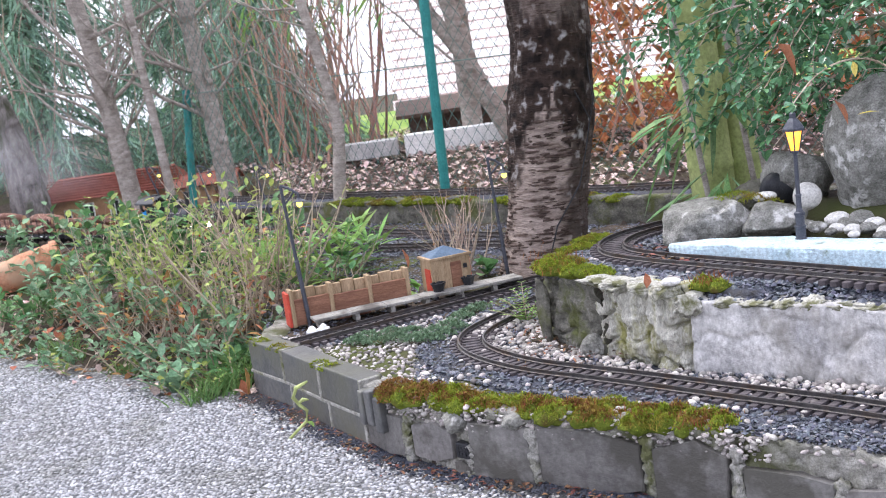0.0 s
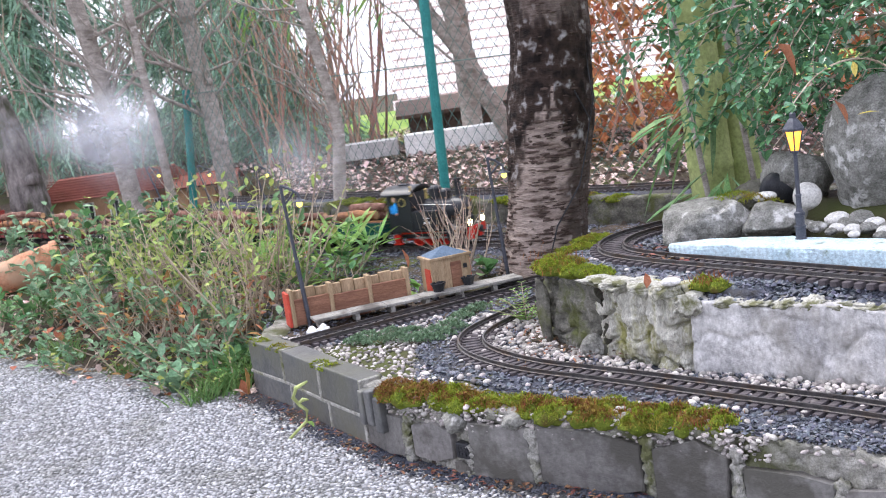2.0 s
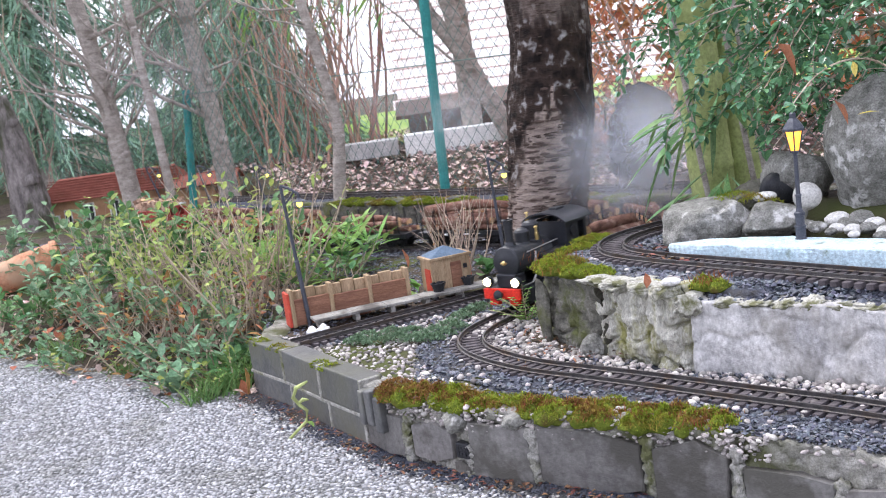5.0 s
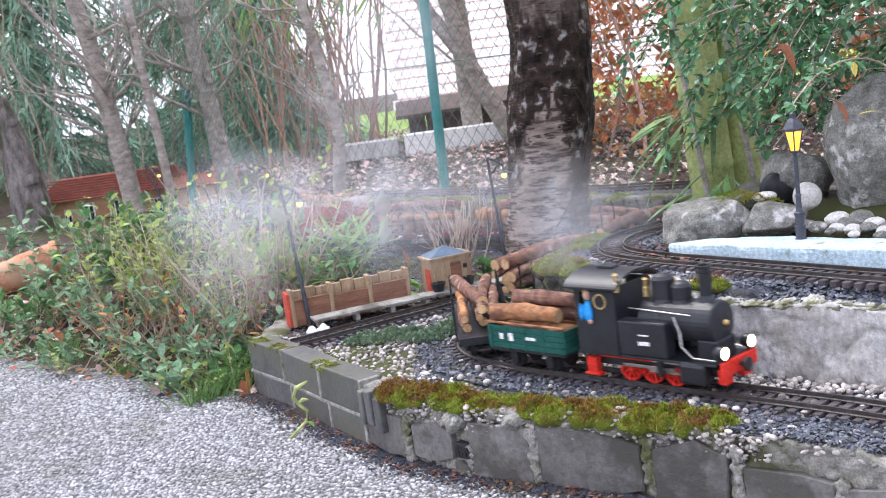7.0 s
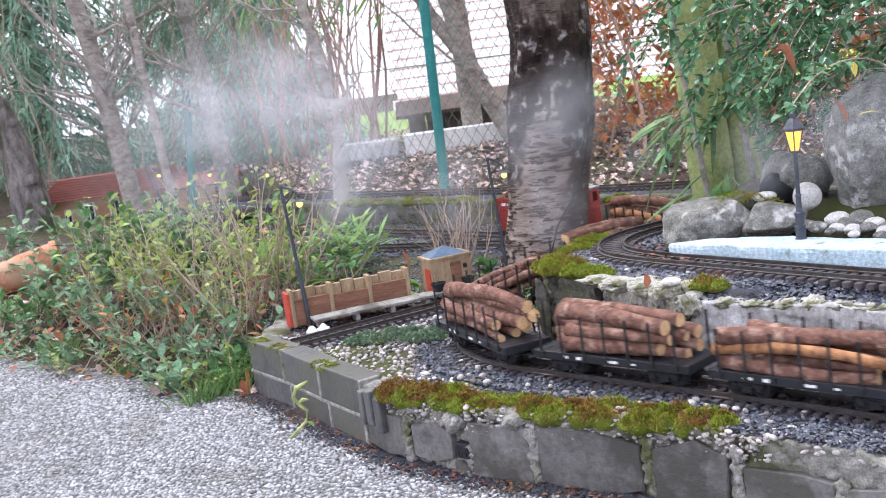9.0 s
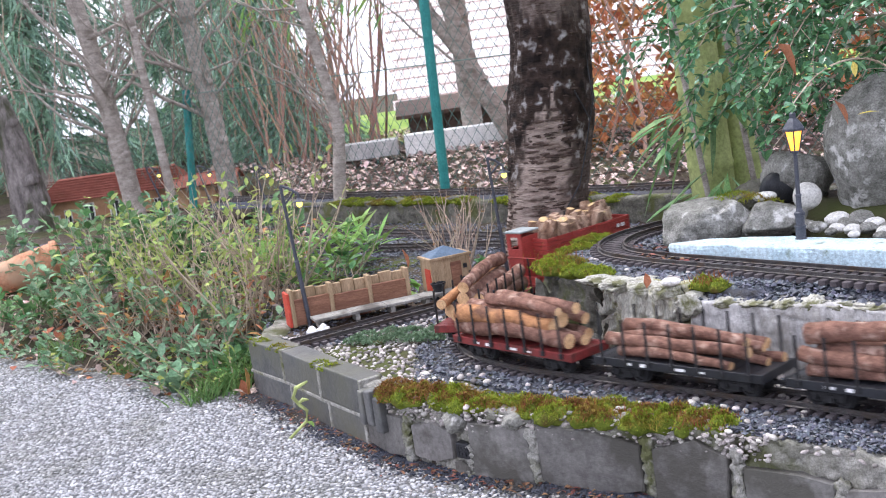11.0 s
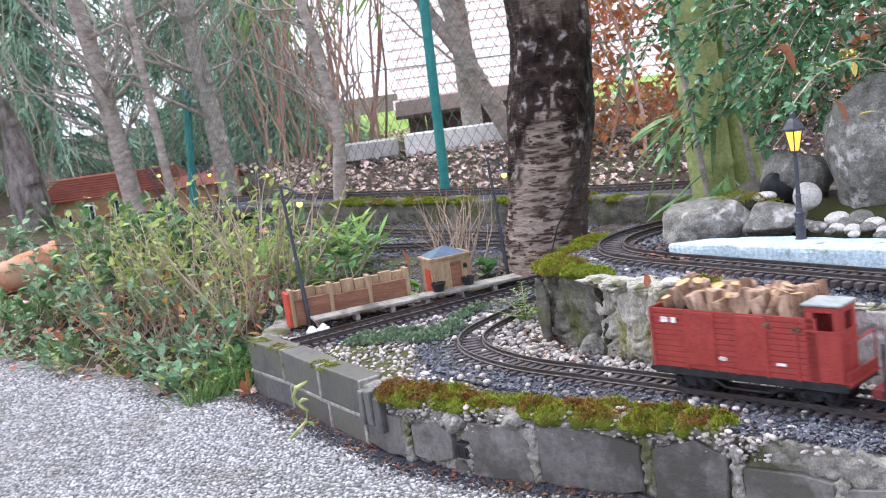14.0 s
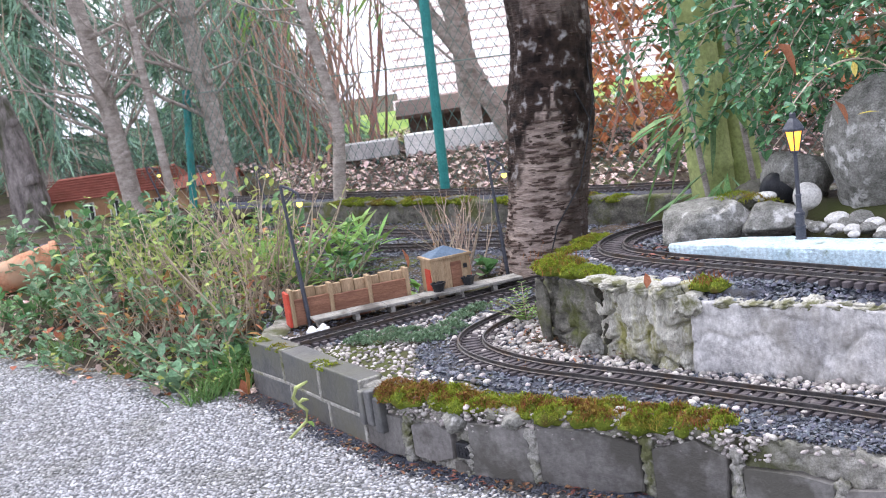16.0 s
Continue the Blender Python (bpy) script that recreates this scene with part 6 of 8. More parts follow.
def cherry_tree():
    base = Vector((0.236, 2.87, 0.06))
    thing = empty("cherry_tree", Matrix.Translation(base), "cherry trunk with banded peeling bark and dark patches", "tree")
    V, Fc, dark = [], [], []
    seg, rows = 180, 460
    ease = lambda v: min(1.0, max(0.0, v)) ** 2 * (3 - 2 * min(1.0, max(0.0, v)))
    for j in range(rows):
        z = 2.2 * (j / (rows - 1)) ** 1.35
        cx, cy = 0.095 * min(z / 0.6, 1) * 0.75 + 0.02 * math.sin(z * 3), 0.01 * math.sin(z * 4)
        r = 0.098 + 0.035 * math.exp(-z / 0.05) - 0.006 * z + 0.009 * math.exp(-((z - 0.42) / 0.09) ** 2)
        for k in range(seg):
            a = 2 * math.pi * k / seg
            ca, sa = math.cos(a), math.sin(a)
            g = math.degrees(a) + 16 * noise.noise(Vector((ca * 5, sa * 5, z * 14))) + 14 * noise.noise(Vector((ca * 3, sa * 3, z * 55)))
            zz = z + 0.05 * noise.noise(Vector((ca * 6, sa * 6, z * 5))) + 0.03 * noise.noise(Vector((ca * 15, sa * 15, z * 24)))
            hi = 0.34 + 0.13 * max(0.0, 1 - abs(g - 262) / 24)
            m = ease((zz - hi) / 0.03) * (1 - 0.35 * ease((zz - 0.62) / 0.05))
            m = max(m, 0.8 * ease((g - 284) / 12), ease((20 - g) / 12), ease((212 - g) / 12) * ease((zz - 0.24) / 0.05), 0.9 * ease((226 - g) / 10) * ease((zz - 0.22) / 0.06))
            rough = noise.noise(Vector((ca * 9, sa * 9, z * 26))) + 0.6 * noise.noise(Vector((ca * 22, sa * 22, z * 60)))
            rr = r * (1 + 0.06 * noise.noise(Vector((ca * 2.2, sa * 2.2, z * 9)))) + 0.0012 * noise.noise(Vector((ca * 5, sa * 5, z * 130))) + m * (0.003 + 0.0035 * rough)
            V.append((cx + rr * ca, cy + rr * sa, z))
            dark.append(m)
    for j in range(rows - 1):
        Fc += [(j * seg + k, j * seg + (k + 1) % seg, (j + 1) * seg + (k + 1) % seg, (j + 1) * seg + k) for k in range(seg)]
    me = pieces("trunk", V, Fc, bark_mat, True)
    me.attributes.new("peeled", "FLOAT", "POINT").data.foreach_set("value", dark)
    new("trunk", me).parent = thing
    # dark corky lenticel bands, each a low lens of bark
    bm = bmesh.new()
    rg = random.Random(5)
    for _ in range(620):
        z = rg.uniform(0.02, 0.42) if rg.random() < 0.85 else rg.uniform(0.42, 0.9)
        a = rg.uniform(math.pi * 0.95, math.pi * 2.05)
        cx, cy = 0.095 * min(z / 0.6, 1) * 0.75 + 0.02 * math.sin(z * 3), 0.01 * math.sin(z * 4)
        r = 0.0985 + 0.035 * math.exp(-z / 0.05) - 0.006 * z + 0.009 * math.exp(-((z - 0.42) / 0.09) ** 2)
        w, hh = rg.uniform(0.004, 0.022), rg.uniform(0.0012, 0.0042)
        blob(bm, (cx + r * math.cos(a), cy + r * math.sin(a), z), (w, 0.004, hh), 1, 0.2, 2, z * 7, m=Matrix.Rotation(a + math.pi / 2, 3, "Z"))
    part("lenticel_bark", bm, mat("dark_lenticel", (0.045, 0.03, 0.026), (0.10, 0.072, 0.06), 40, 0.9, 0.4), thing, "dark corky bark bands")["kind"] = "stuff"
    # ivy stem on the trunk
    bm = bmesh.new()
    tube(bm, [(0.0, -0.125, 0.05), (0.04, -0.115, 0.16), (0.105, -0.105, 0.25), (0.13, -0.10, 0.33), (0.15, -0.08, 0.40), (0.12, -0.09, 0.47)], 0.0017, 6)
    tube(bm, [(0.13, -0.10, 0.33), (0.165, -0.06, 0.44), (0.16, -0.05, 0.6)], 0.0015, 6)
    part("climbing_stem", bm, black_metal, thing, "thin dark climbing stem")


random.seed(41)
cherry_tree()


def bare_tree(pts, radii, label, seed, forks=8, L=0.45, mt=None, group="bare garden trees", depth=1):
    """A slim leafless tree: a trunk line with side branches."""
    random.seed(seed)
    b = Vector(pts[0])
    thing = empty("bare_tree", Matrix.Translation(b), label, "tree", group)
    P = [Vector(q) - b for q in pts]
    Q = resample([tuple(q) for q in P], 0.02, 6)
    n = len(Q)
    rad = [radii[0] + (radii[1] - radii[0]) * i / (n - 1) for i in range(n)]
    rad = [r * (1 + 0.07 * noise.noise(Vector((i * 0.37, seed, 0)))) for i, r in enumerate(rad)]
    bm = bmesh.new()
    tube(bm, [tuple(q) for q in Q], rad, 12)
    for i in range(4, n, 13):
        q = Q[i]
        blob(bm, (q[0] + rad[i] * 0.5, q[1] - rad[i] * 0.5, q[2]), (rad[i] * 0.7, rad[i] * 0.6, rad[i] * 0.5), 1, 0.2)
    part("trunk", bm, mt or greybark_mat, thing, smooth=True)
    bm = bmesh.new()
    tips = []
    for k in range(forks):
        i = int(n * rnd(0.25, 0.98))
        a = rnd(0, 6.28)
        grow(bm, Q[i], (math.cos(a), math.sin(a) * 0.6, rnd(0.2, 1.1)), L * rnd(0.4, 1.1), rad[i] * rnd(0.13, 0.27), depth + 1, tips, 0.75, 2.2, 0.5, 6, 0.62, 0.85)
    tagged(part("branchwork", bm, mt or greybark_mat, thing), kind="stuff")
    return thing


bare_tree([(-1.318, 5.2, 0.06), (-1.323, 5.2, 0.155), (-1.348, 5.2, 0.436), (-1.372, 5.2, 0.711), (-1.386, 5.2, 0.835), (-1.426, 5.2, 1.082), (-1.48, 5.2, 1.4)], (0.046, 0.032), "grey-barked bare tree behind the model station", 1, 22, 0.40)
bare_tree([(-0.900, 5.2, 0.06), (-0.904, 5.2, 0.249), (-0.92, 5.2, 0.526), (-0.944, 5.2, 0.751), (-0.959, 5.2, 1.02), (-0.99, 5.2, 1.4)], (0.046, 0.034), "grey-barked bare tree with knots", 2, 22, 0.42)
bare_tree([(-0.350, 4.25, 0.07), (-0.345, 4.25, 0.2), (-0.311, 4.25, 0.431), (-0.334, 4.25, 0.617), (-0.381, 4.25, 0.902), (-0.43, 4.25, 1.2)], (0.025, 0.015), "slim bare tree beside the mossy ledge", 3, 22, 0.34)
bare_tree([(-1.105, 5.0, 0.06), (-1.113, 5.0, 0.25), (-1.13, 5.0, 0.565), (-1.144, 5.0, 0.757), (-1.153, 5.0, 1.037), (-1.17, 5.0, 1.4)], (0.021, 0.014), "thin pinkish-grey bare tree", 4, 18, 0.38)
bare_tree([(-1.80, 5.3, 0.0), (-1.812, 5.3, 0.30), (-1.85, 5.3, 0.60), (-1.88, 5.3, 0.74)], (0.105, 0.05), "thick cut tree stump with rough bark", 5, 0, mt=mat("stump_bark", (0.09, 0.08, 0.075), (0.30, 0.27, 0.255), 22, 0.9, 1.0, (0.07, 0.075, 0.045), 7, stretch=(1.5, 1.5, 0.5), dist=0.01))
bare_tree([(0.22, 5.6, 0.2), (0.22, 5.6, 0.6), (0.20, 5.6, 1.2), (0.2, 5.6, 1.9)], (0.05, 0.045), "pale straight trunk behind the wire fence", 6, 4, 0.6)
bare_tree([(0.40, 5.4, 0.2), (0.24, 5.4, 0.55), (0.16, 5.4, 0.9), (0.10, 5.4, 1.6)], (0.045, 0.03), "leaning forked trunk behind the wire fence", 7, 6, 0.6)
bare_tree([(0.24, 5.4, 0.58), (0.06, 5.45, 0.86), (0.0, 5.45, 1.7)], (0.035, 0.022), "second limb of the forked trunk", 8, 5, 0.5)


def fence():
    line = [(-1.9, 6.1), (-1.06, 5.2), (0.034, 4.09), (0.64, 3.60), (1.4, 3.30), (2.3, 2.95)]
    thing = empty("wire_fence", pose(0, 0, 0), "green chain-link fence with steel posts", "fence")
    P = resample(line, 0.0235, 2)
    V, Fc = [], []
    N = 30
    r = 0.0011
    for i in range(0, len(P) - 1):
        a, b = P[i], P[min(i + 1, len(P) - 1)]
        pts = []
        for j in range(N):
            q = a if (j + i) % 2 == 0 else b
            pts.append((q[0], q[1], 0.2 + j * 0.0245 * 1.25))
        for j in range(N - 1):
            p0, p1 = Vector(pts[j]), Vector(pts[j + 1])
            n = len(V)
            d = (p1 - p0).normalized()
            s = d.cross(Vector((0, 1, 0))).normalized()
            u = d.cross(s)
            for q in (p0, p1):
                for k in range(3):
                    w = s * math.cos(2.094 * k) + u * math.sin(2.094 * k)
                    V.append(tuple(q + w * r))
            Fc += [(n + k, n + (k + 1) % 3, n + 3 + (k + 1) % 3, n + 3 + k) for k in range(3)]
    m = new("wire_mesh", pieces("wire_mesh", V, Fc, wire_mat))
    m.parent = thing
    m["label"] = "green chain-link wire mesh"
    for x, y, dx in ((-1.075, 5.2, 0.06), (0.034, 4.07, 0.012), (2.2, 3.0, 0.01)):
        bm = bmesh.new()
        tube(bm, [(x, y, 0.05), (x + dx, y, 0.64), (x + dx * 2.2, y, 1.4)][:2 if dx > 0.05 else 3], 0.0175, 12)
        part("post", bm, greenpaint, thing, "green painted steel post")
    bm = bmesh.new()
    tube(bm, [(*q, 1.1) for q in P[::6]], 0.002, 5)
    tube(bm, [(*q, 0.62) for q in P[::6]], 0.0018, 5)
    part("tension_wire", bm, wire_mat, thing)


fence()


def station():
    thing = empty("model_station", pose(-1.80, 5.46, 0.085, 0, 0, 0), "model station building with red roof and ochre walls", "model building")
    L, D, H = 0.62, 0.22, 0.135
    bm = bmesh.new()
    box(bm, (L / 2, D / 2, H / 2), (L, D, H), bevel=0.002)
    part("wall", bm, ochre_wall, thing)
    bm = bmesh.new()
    v = [bm.verts.new(q) for q in [(-0.04, -0.05, H - 0.01), (L + 0.04, -0.05, H - 0.01), (L + 0.04, D + 0.05, H - 0.01), (-0.04, D + 0.05, H - 0.01), (0.05, D / 2, H + 0.085), (L - 0.02, D / 2, H + 0.085)]]
    for f in ((0, 1, 5, 4), (1, 2, 5), (2, 3, 4, 5), (3, 0, 4), (0, 3, 2, 1)):
        bm.faces.new([v[i] for i in f])
    for k in range(9):
        t = k / 9
        rb = bmesh.new()
        box(rb, (L / 2, -0.05 + t * (D / 2 + 0.05), H - 0.008 + t * 0.095), (L + 0.07 - t * 0.1, 0.014, 0.004))
        part("tile_course", rb, tile_red, thing)
    part("roof", bm, tile_red, thing, "red tiled roof")
    for x, w, hh in ((0.10, 0.035, 0.07), (0.20, 0.05, 0.09), (0.32, 0.05, 0.09), (0.42, 0.035, 0.07), (0.52, 0.035, 0.07)):
        win = new("window")
        win.parent = thing
        bm = bmesh.new()
        box(bm, (x, -0.003, 0.012 + hh / 2), (w, 0.006, hh), bevel=0.001)
        part("frame", bm, white_paint, win, "white window frame")
        for sx in (-1, 1):
            bm = bmesh.new()
            box(bm, (x + sx * w * 0.22, -0.006, 0.014 + hh / 2), (w * 0.32, 0.003, hh * 0.82))
            part("pane", bm, black_metal, win, "dark glass pane")
    bm = bmesh.new()
    box(bm, (0.035, -0.004, 0.045), (0.05, 0.005, 0.035))
    box(bm, (0.375, -0.005, 0.055), (0.06, 0.005, 0.04))
    part("notice_board", bm, white_paint, thing, "pale notice board")
    low = empty("model_shed", pose(-1.17, 5.40, 0.10), "low ochre goods shed with brown roof beside the station", "model building")
    bm = bmesh.new()
    box(bm, (0.13, 0.09, 0.055), (0.26, 0.16, 0.11), bevel=0.002)
    part("wall", bm, ochre_wall, low)
    bm = bmesh.new()
    box(bm, (0.13, 0.03, 0.125), (0.30, 0.14, 0.008), m=Matrix.Rotation(radians(20), 4, "X"))
    box(bm, (0.13, 0.15, 0.125), (0.30, 0.14, 0.008), m=Matrix.Rotation(radians(-20), 4, "X"))
    part("roof", bm, tile_red, low, "brown model roof")
    for x in (0.06, 0.19):
        bm = bmesh.new()
        box(bm, (x, 0.008, 0.05), (0.04, 0.006, 0.07))
        part("door", bm, wood_red, low)


station()


def pot():
    thing = empty("terracotta_pot", pose(-1.40, 3.92, 0.125, 0, 80, 15), "terracotta pot lying on its side among plants", "pot")
    bm = bmesh.new()
    lathe(bm, [(0.03, -0.16), (0.05, -0.10), (0.06, 0.0), (0.062, 0.10), (0.068, 0.104), (0.068, 0.125), (0.058, 0.125), (0.055, 0.0), (0.035, -0.12), (0, -0.13)], 24)
    part("body", bm, terracotta, thing, smooth=True)


pot()


def pale_stalk():
    """The thick pale-green stalks behind the rockery, with long drooping leaves."""
    random.seed(77)
    thing = empty("bamboo", pose(0.655, 2.62, 0.22), "thick pale green bamboo-like stalks with long drooping leaves", "plant")
    for x, y, r, lean in ((-0.03, 0.0, 0.050, -0.012), (0.045, 0.02, 0.042, 0.0), (0.0, 0.05, 0.045, 0.01)):
        bm = bmesh.new()
        prof = []
        for k in range(8):
            z = k * 0.17
            prof += [(r, z + 0.006), (r * 0.97, z + 0.08), (r, z + 0.160), (r * 1.05, z + 0.168)]
        lathe(bm, prof, 20, Matrix.Translation((x, y, -0.05)) @ Matrix.Rotation(lean * 3, 4, "Y"))
        part("stalk", bm, stalk_mat, thing, "pale green jointed stalk", smooth=True)
    bm = bmesh.new()
    for x in (0.05, 0.078, -0.055):
        tube(bm, [(x, -0.07, -0.02), (x - 0.03, -0.07, 0.25), (x - 0.06, -0.06, 0.6)], 0.007, 8)
    part("cane", bm, greybark_mat, thing, "dry grey cane")
    items = []
    for (bx, by, bz), n, a0, a1 in (((-0.134, -0.20, 0.235), 12, 188, 250), ((-0.085, -0.20, 0.105), 14, 195, 300), ((0.0, -0.16, 0.07), 7, 230, 330), ((-0.02, -0.12, 0.26), 5, 210, 330), ((0.05, -0.10, 0.20), 4, 30, 150)):
        for k in range(n):
            a = radians(a0 + (a1 - a0) * (k + rnd(0, 1)) / n)
            items.append(((bx + rnd(-0.035, 0.035), by + rnd(-0.04, 0.04), bz + rnd(-0.03, 0.03)), (math.cos(a), rnd(-0.5, 0.1), math.sin(a)), rnd(0.09, 0.165), rnd(0.017, 0.028)))
    leaf_mesh("leaves", items, leaf_cane, thing, "long green pointed leaves")
    dead = []
    for x, z, L in ((-0.14, 0.03, 0.09), (-0.13, 0.05, 0.07)):
        dead.append(((x - 0.05, -0.25, z), (-0.25, -0.2, -1), L, 0.022))
    leaf_mesh("dry_leaf", dead, leaf_brown, thing, "dry straw-coloured leaf tip")


pale_stalk()


def cotoneaster():
    random.seed(88)
    thing = empty("cotoneaster", pose(0.95, 2.25, 0.30), "arching evergreen shrub with small glossy leaves", "shrub")
    bm = bmesh.new()
    items = []
    for _ in range(46):
        p = Vector((rnd(-0.14, 0.2), rnd(-0.15, 0.25), rnd(0.16, 0.50)))
        d = Vector((rnd(-1.0, -0.2), rnd(-0.5, 0.1), rnd(-0.05, 0.5)))
        pts = [p.copy()]
        L = rnd(0.25, 0.52)
        n = 14
        for i in range(n):
            d = (d.normalized() + Vector((rnd(-0.1, 0.1), rnd(-0.1, 0.1), -0.085 + rnd(-0.06, 0.06)))).normalized()
            p = p + d * L / n
            if p.z < 0.09:
                break
            pts.append(p.copy())
            for _k in range(3):
                s = Vector((rnd(-1, 1), rnd(-1, 1), rnd(-0.6, 0.8)))
                items.append((p + s * 0.003, (s + d * 0.7), rnd(0.019, 0.031), rnd(0.011, 0.017)))
            if rnd(0, 1) < 0.35:
                e = (d + Vector((rnd(-1, 1), rnd(-1, 1), rnd(-0.8, 0.6)))).normalized()
                q = [p.copy()]
                for j in range(5):
                    e = (e + Vector((rnd(-.15, .15), rnd(-.15, .15), -0.08))).normalized()
                    q.append(q[-1] + e * 0.018)
                    for _k in range(3):
                        s = Vector((rnd(-1, 1), rnd(-1, 1), rnd(-0.6, 0.8)))
                        items.append((q[-1], s + e * 0.7, rnd(0.016, 0.026), rnd(0.010, 0.015)))
                tube(bm, q, 0.0008, 4, False)
        if len(pts) > 2:
            tube(bm, pts, [0.0026 * (1 - 0.7 * i / len(pts)) for i in range(len(pts))], 5, False)
    for k in range(5):
        tube(bm, [(rnd(-0.05, 0.1), rnd(-0.1, 0.1), -0.02), (rnd(-0.1, 0.1), rnd(-0.1, 0.1), 0.2), (rnd(-0.2, 0.1), rnd(-0.1, 0.1), 0.4)], [0.008, 0.006, 0.003], 6)
    tagged(part("branchwork", bm, twig_mat, thing), kind="stuff")
    leaf_mesh("leaves", items, leaf_gloss, thing, "small glossy dark green leaves")
    for ye in [((-0.385, -0.3, 0.285), (0.4, 0, 0.3), 0.02, 0.012), ((-0.25, -0.33, 0.26), (0.1, 0, -1), 0.024, 0.012), ((-0.372, -0.33, 0.20), (0.5, 0, 0.05), 0.014, 0.008), ((-0.2, -0.3, 0.17), (-1, 0, 0.1), 0.04, 0.008)]:
        leaf_mesh("yellow_leaf", [ye], leaf_yellow, thing, "yellow autumn leaf")
    for de in [((-0.33, -0.2, 0.30), (0.3, -0.2, -0.7), 0.06, 0.05), ((-0.24, -0.2, 0.19), (0.3, -0.2, -0.7), 0.045, 0.035)]:
        leaf_mesh("dead_leaf", [de], leaf_brown, thing, "caught brown maple leaf")


cotoneaster()


def shrub(name, label, bases, nst, L, leaf, lsize, seed, tipleaves=4, dirz=(0.6, 1.2), spread=0.6, depth=1, r=0.0022, density=1.0, leafw=0.42):
    random.seed(seed)
    b0 = Vector(bases[0])
    thing = empty(name, Matrix.Translation(b0), label, "shrub", "garden bed shrubs")
    bm = bmesh.new()
    tips = []
    for _ in range(nst):
        b = Vector(random.choice(bases)) - b0 + Vector((rnd(-0.05, 0.05), rnd(-0.05, 0.05), 0))
        a = rnd(0, 6.28)
        grow(bm, b, (math.cos(a) * spread, math.sin(a) * spread, rnd(*dirz)), L * rnd(0.5, 1.0), r * rnd(0.7, 1.3), depth, tips, 0.25, 2.4, 0.2, 5, 0.62, 0.6)
    tagged(part("stem_thicket", bm, twig_mat, thing), kind="stuff")
    items = []
    for p, d in tips:
        if rnd(0, 1) > density:
            continue
        for _ in range(tipleaves):
            s = Vector((rnd(-1, 1), rnd(-1, 1), rnd(-0.4, 0.7)))
            items.append((p, s + d * 0.4, lsize * rnd(0.6, 1.2), lsize * leafw * rnd(0.8, 1.2)))
    leaf_mesh("leaves", items, leaf, thing)
    return thing


def gz(x, y):
    return ground_z(x, y)


def B(*pts):
    return [(x, y, gz(x, y) - 0.005) for x, y in pts]


shrub("spindle_bush", "thin-stemmed shrub with yellow-green leaves", B((-0.52, 2.85), (-0.60, 2.8), (-0.46, 2.95), (-0.68, 2.95)), 34, 0.30, leaf_light, 0.032, 101, 1, spread=0.75, density=0.55, r=0.0028)
shrub("spindle_bush", "tall twiggy shrub with pale leaves at the tips", B((-0.50, 2.75), (-0.45, 2.82), (-0.42, 2.9)), 30, 0.31, leaf_light, 0.028, 102, 1, spread=0.5, density=0.35, r=0.0028)
shrub("spindle_bush", "tall thin-stemmed shrub with yellowing leaves before the model station", B((-0.72, 3.05), (-0.80, 3.15), (-0.64, 3.0), (-0.88, 3.2)), 40, 0.27, leaf_light, 0.034, 112, 1, spread=0.5, density=0.55, r=0.0026)
shrub("bramble", "dark leafy bramble behind the thin-stemmed shrubs", B((-0.80, 3.35), (-0.9, 3.45), (-0.7, 3.3), (-1.0, 3.5)), 40, 0.24, leaf_dark, 0.040, 113, 2, spread=0.7, density=0.6, leafw=0.5)
shrub("rose_bush", "half-bare reddish shrub with withered brown leaves", B((-0.66, 2.80), (-0.56, 2.72), (-0.75, 2.92), (-0.86, 3.02)), 26, 0.17, leaf_brown, 0.028, 114, 1, spread=0.8, density=0.28, leafw=0.55)
shrub("snowberry_bush", "low shrub with blue-green leaves", B((-0.85, 3.1), (-0.95, 3.2), (-0.75, 3.0), (-0.65, 2.95), (-1.05, 3.3)), 36, 0.16, leaf_blue, 0.040, 103, 1, spread=1.0, density=0.6, leafw=0.5)
shrub("snowberry_bush", "low bush with blue-green leaves beside the path", B((-0.56, 2.62), (-0.62, 2.7), (-0.7, 2.75)), 22, 0.14, leaf_blue, 0.036, 104, 1, spread=1.0, density=0.6, leafw=0.5)
shrub("bramble", "dark green bramble in the garden bed", B((-0.9, 3.6), (-1.1, 3.8), (-0.7, 3.5), (-0.5, 3.3)), 34, 0.2, leaf_dark, 0.042, 105, 1, spread=1.1, density=0.6, leafw=0.5)
shrub("bramble", "dark green undergrowth behind the halt", B((-0.62, 3.3), (-0.45, 3.1), (-0.3, 3.0), (-0.25, 2.85)), 22, 0.14, leaf_dark, 0.034, 106, 1, spread=1.1, density=0.5, leafw=0.5)
shrub("currant_bush", "leafless brown twiggy bush by the rear track", B((0.0, 3.05), (0.04, 3.0)), 26, 0.17, leaf_brown, 0.012, 107, 1, spread=0.45, density=0.1)
shrub("undergrowth", "mixed low green undergrowth along the path", B((-0.95, 2.95), (-1.1, 3.12), (-0.8, 2.82), (-1.25, 3.3), (-0.66, 2.66)), 30, 0.09, leaf_blue, 0.028, 108, 1, spread=1.3, density=0.7, leafw=0.5)
shrub("bramble", "dense green bramble before the model station", B((-1.3, 3.75), (-1.5, 3.95), (-1.25, 4.2), (-0.95, 4.25), (-1.15, 3.5), (-1.6, 4.3)), 44, 0.17, leaf_blue, 0.045, 110, 1, spread=1.1, density=0.6, leafw=0.5)
shrub("bramble", "green bramble by the terracotta pot", B((-1.2, 3.4), (-1.35, 3.5), (-1.5, 3.6), (-1.0, 3.35)), 30, 0.12, leaf_dark, 0.04, 111, 1, spread=1.2, density=0.6, leafw=0.5)
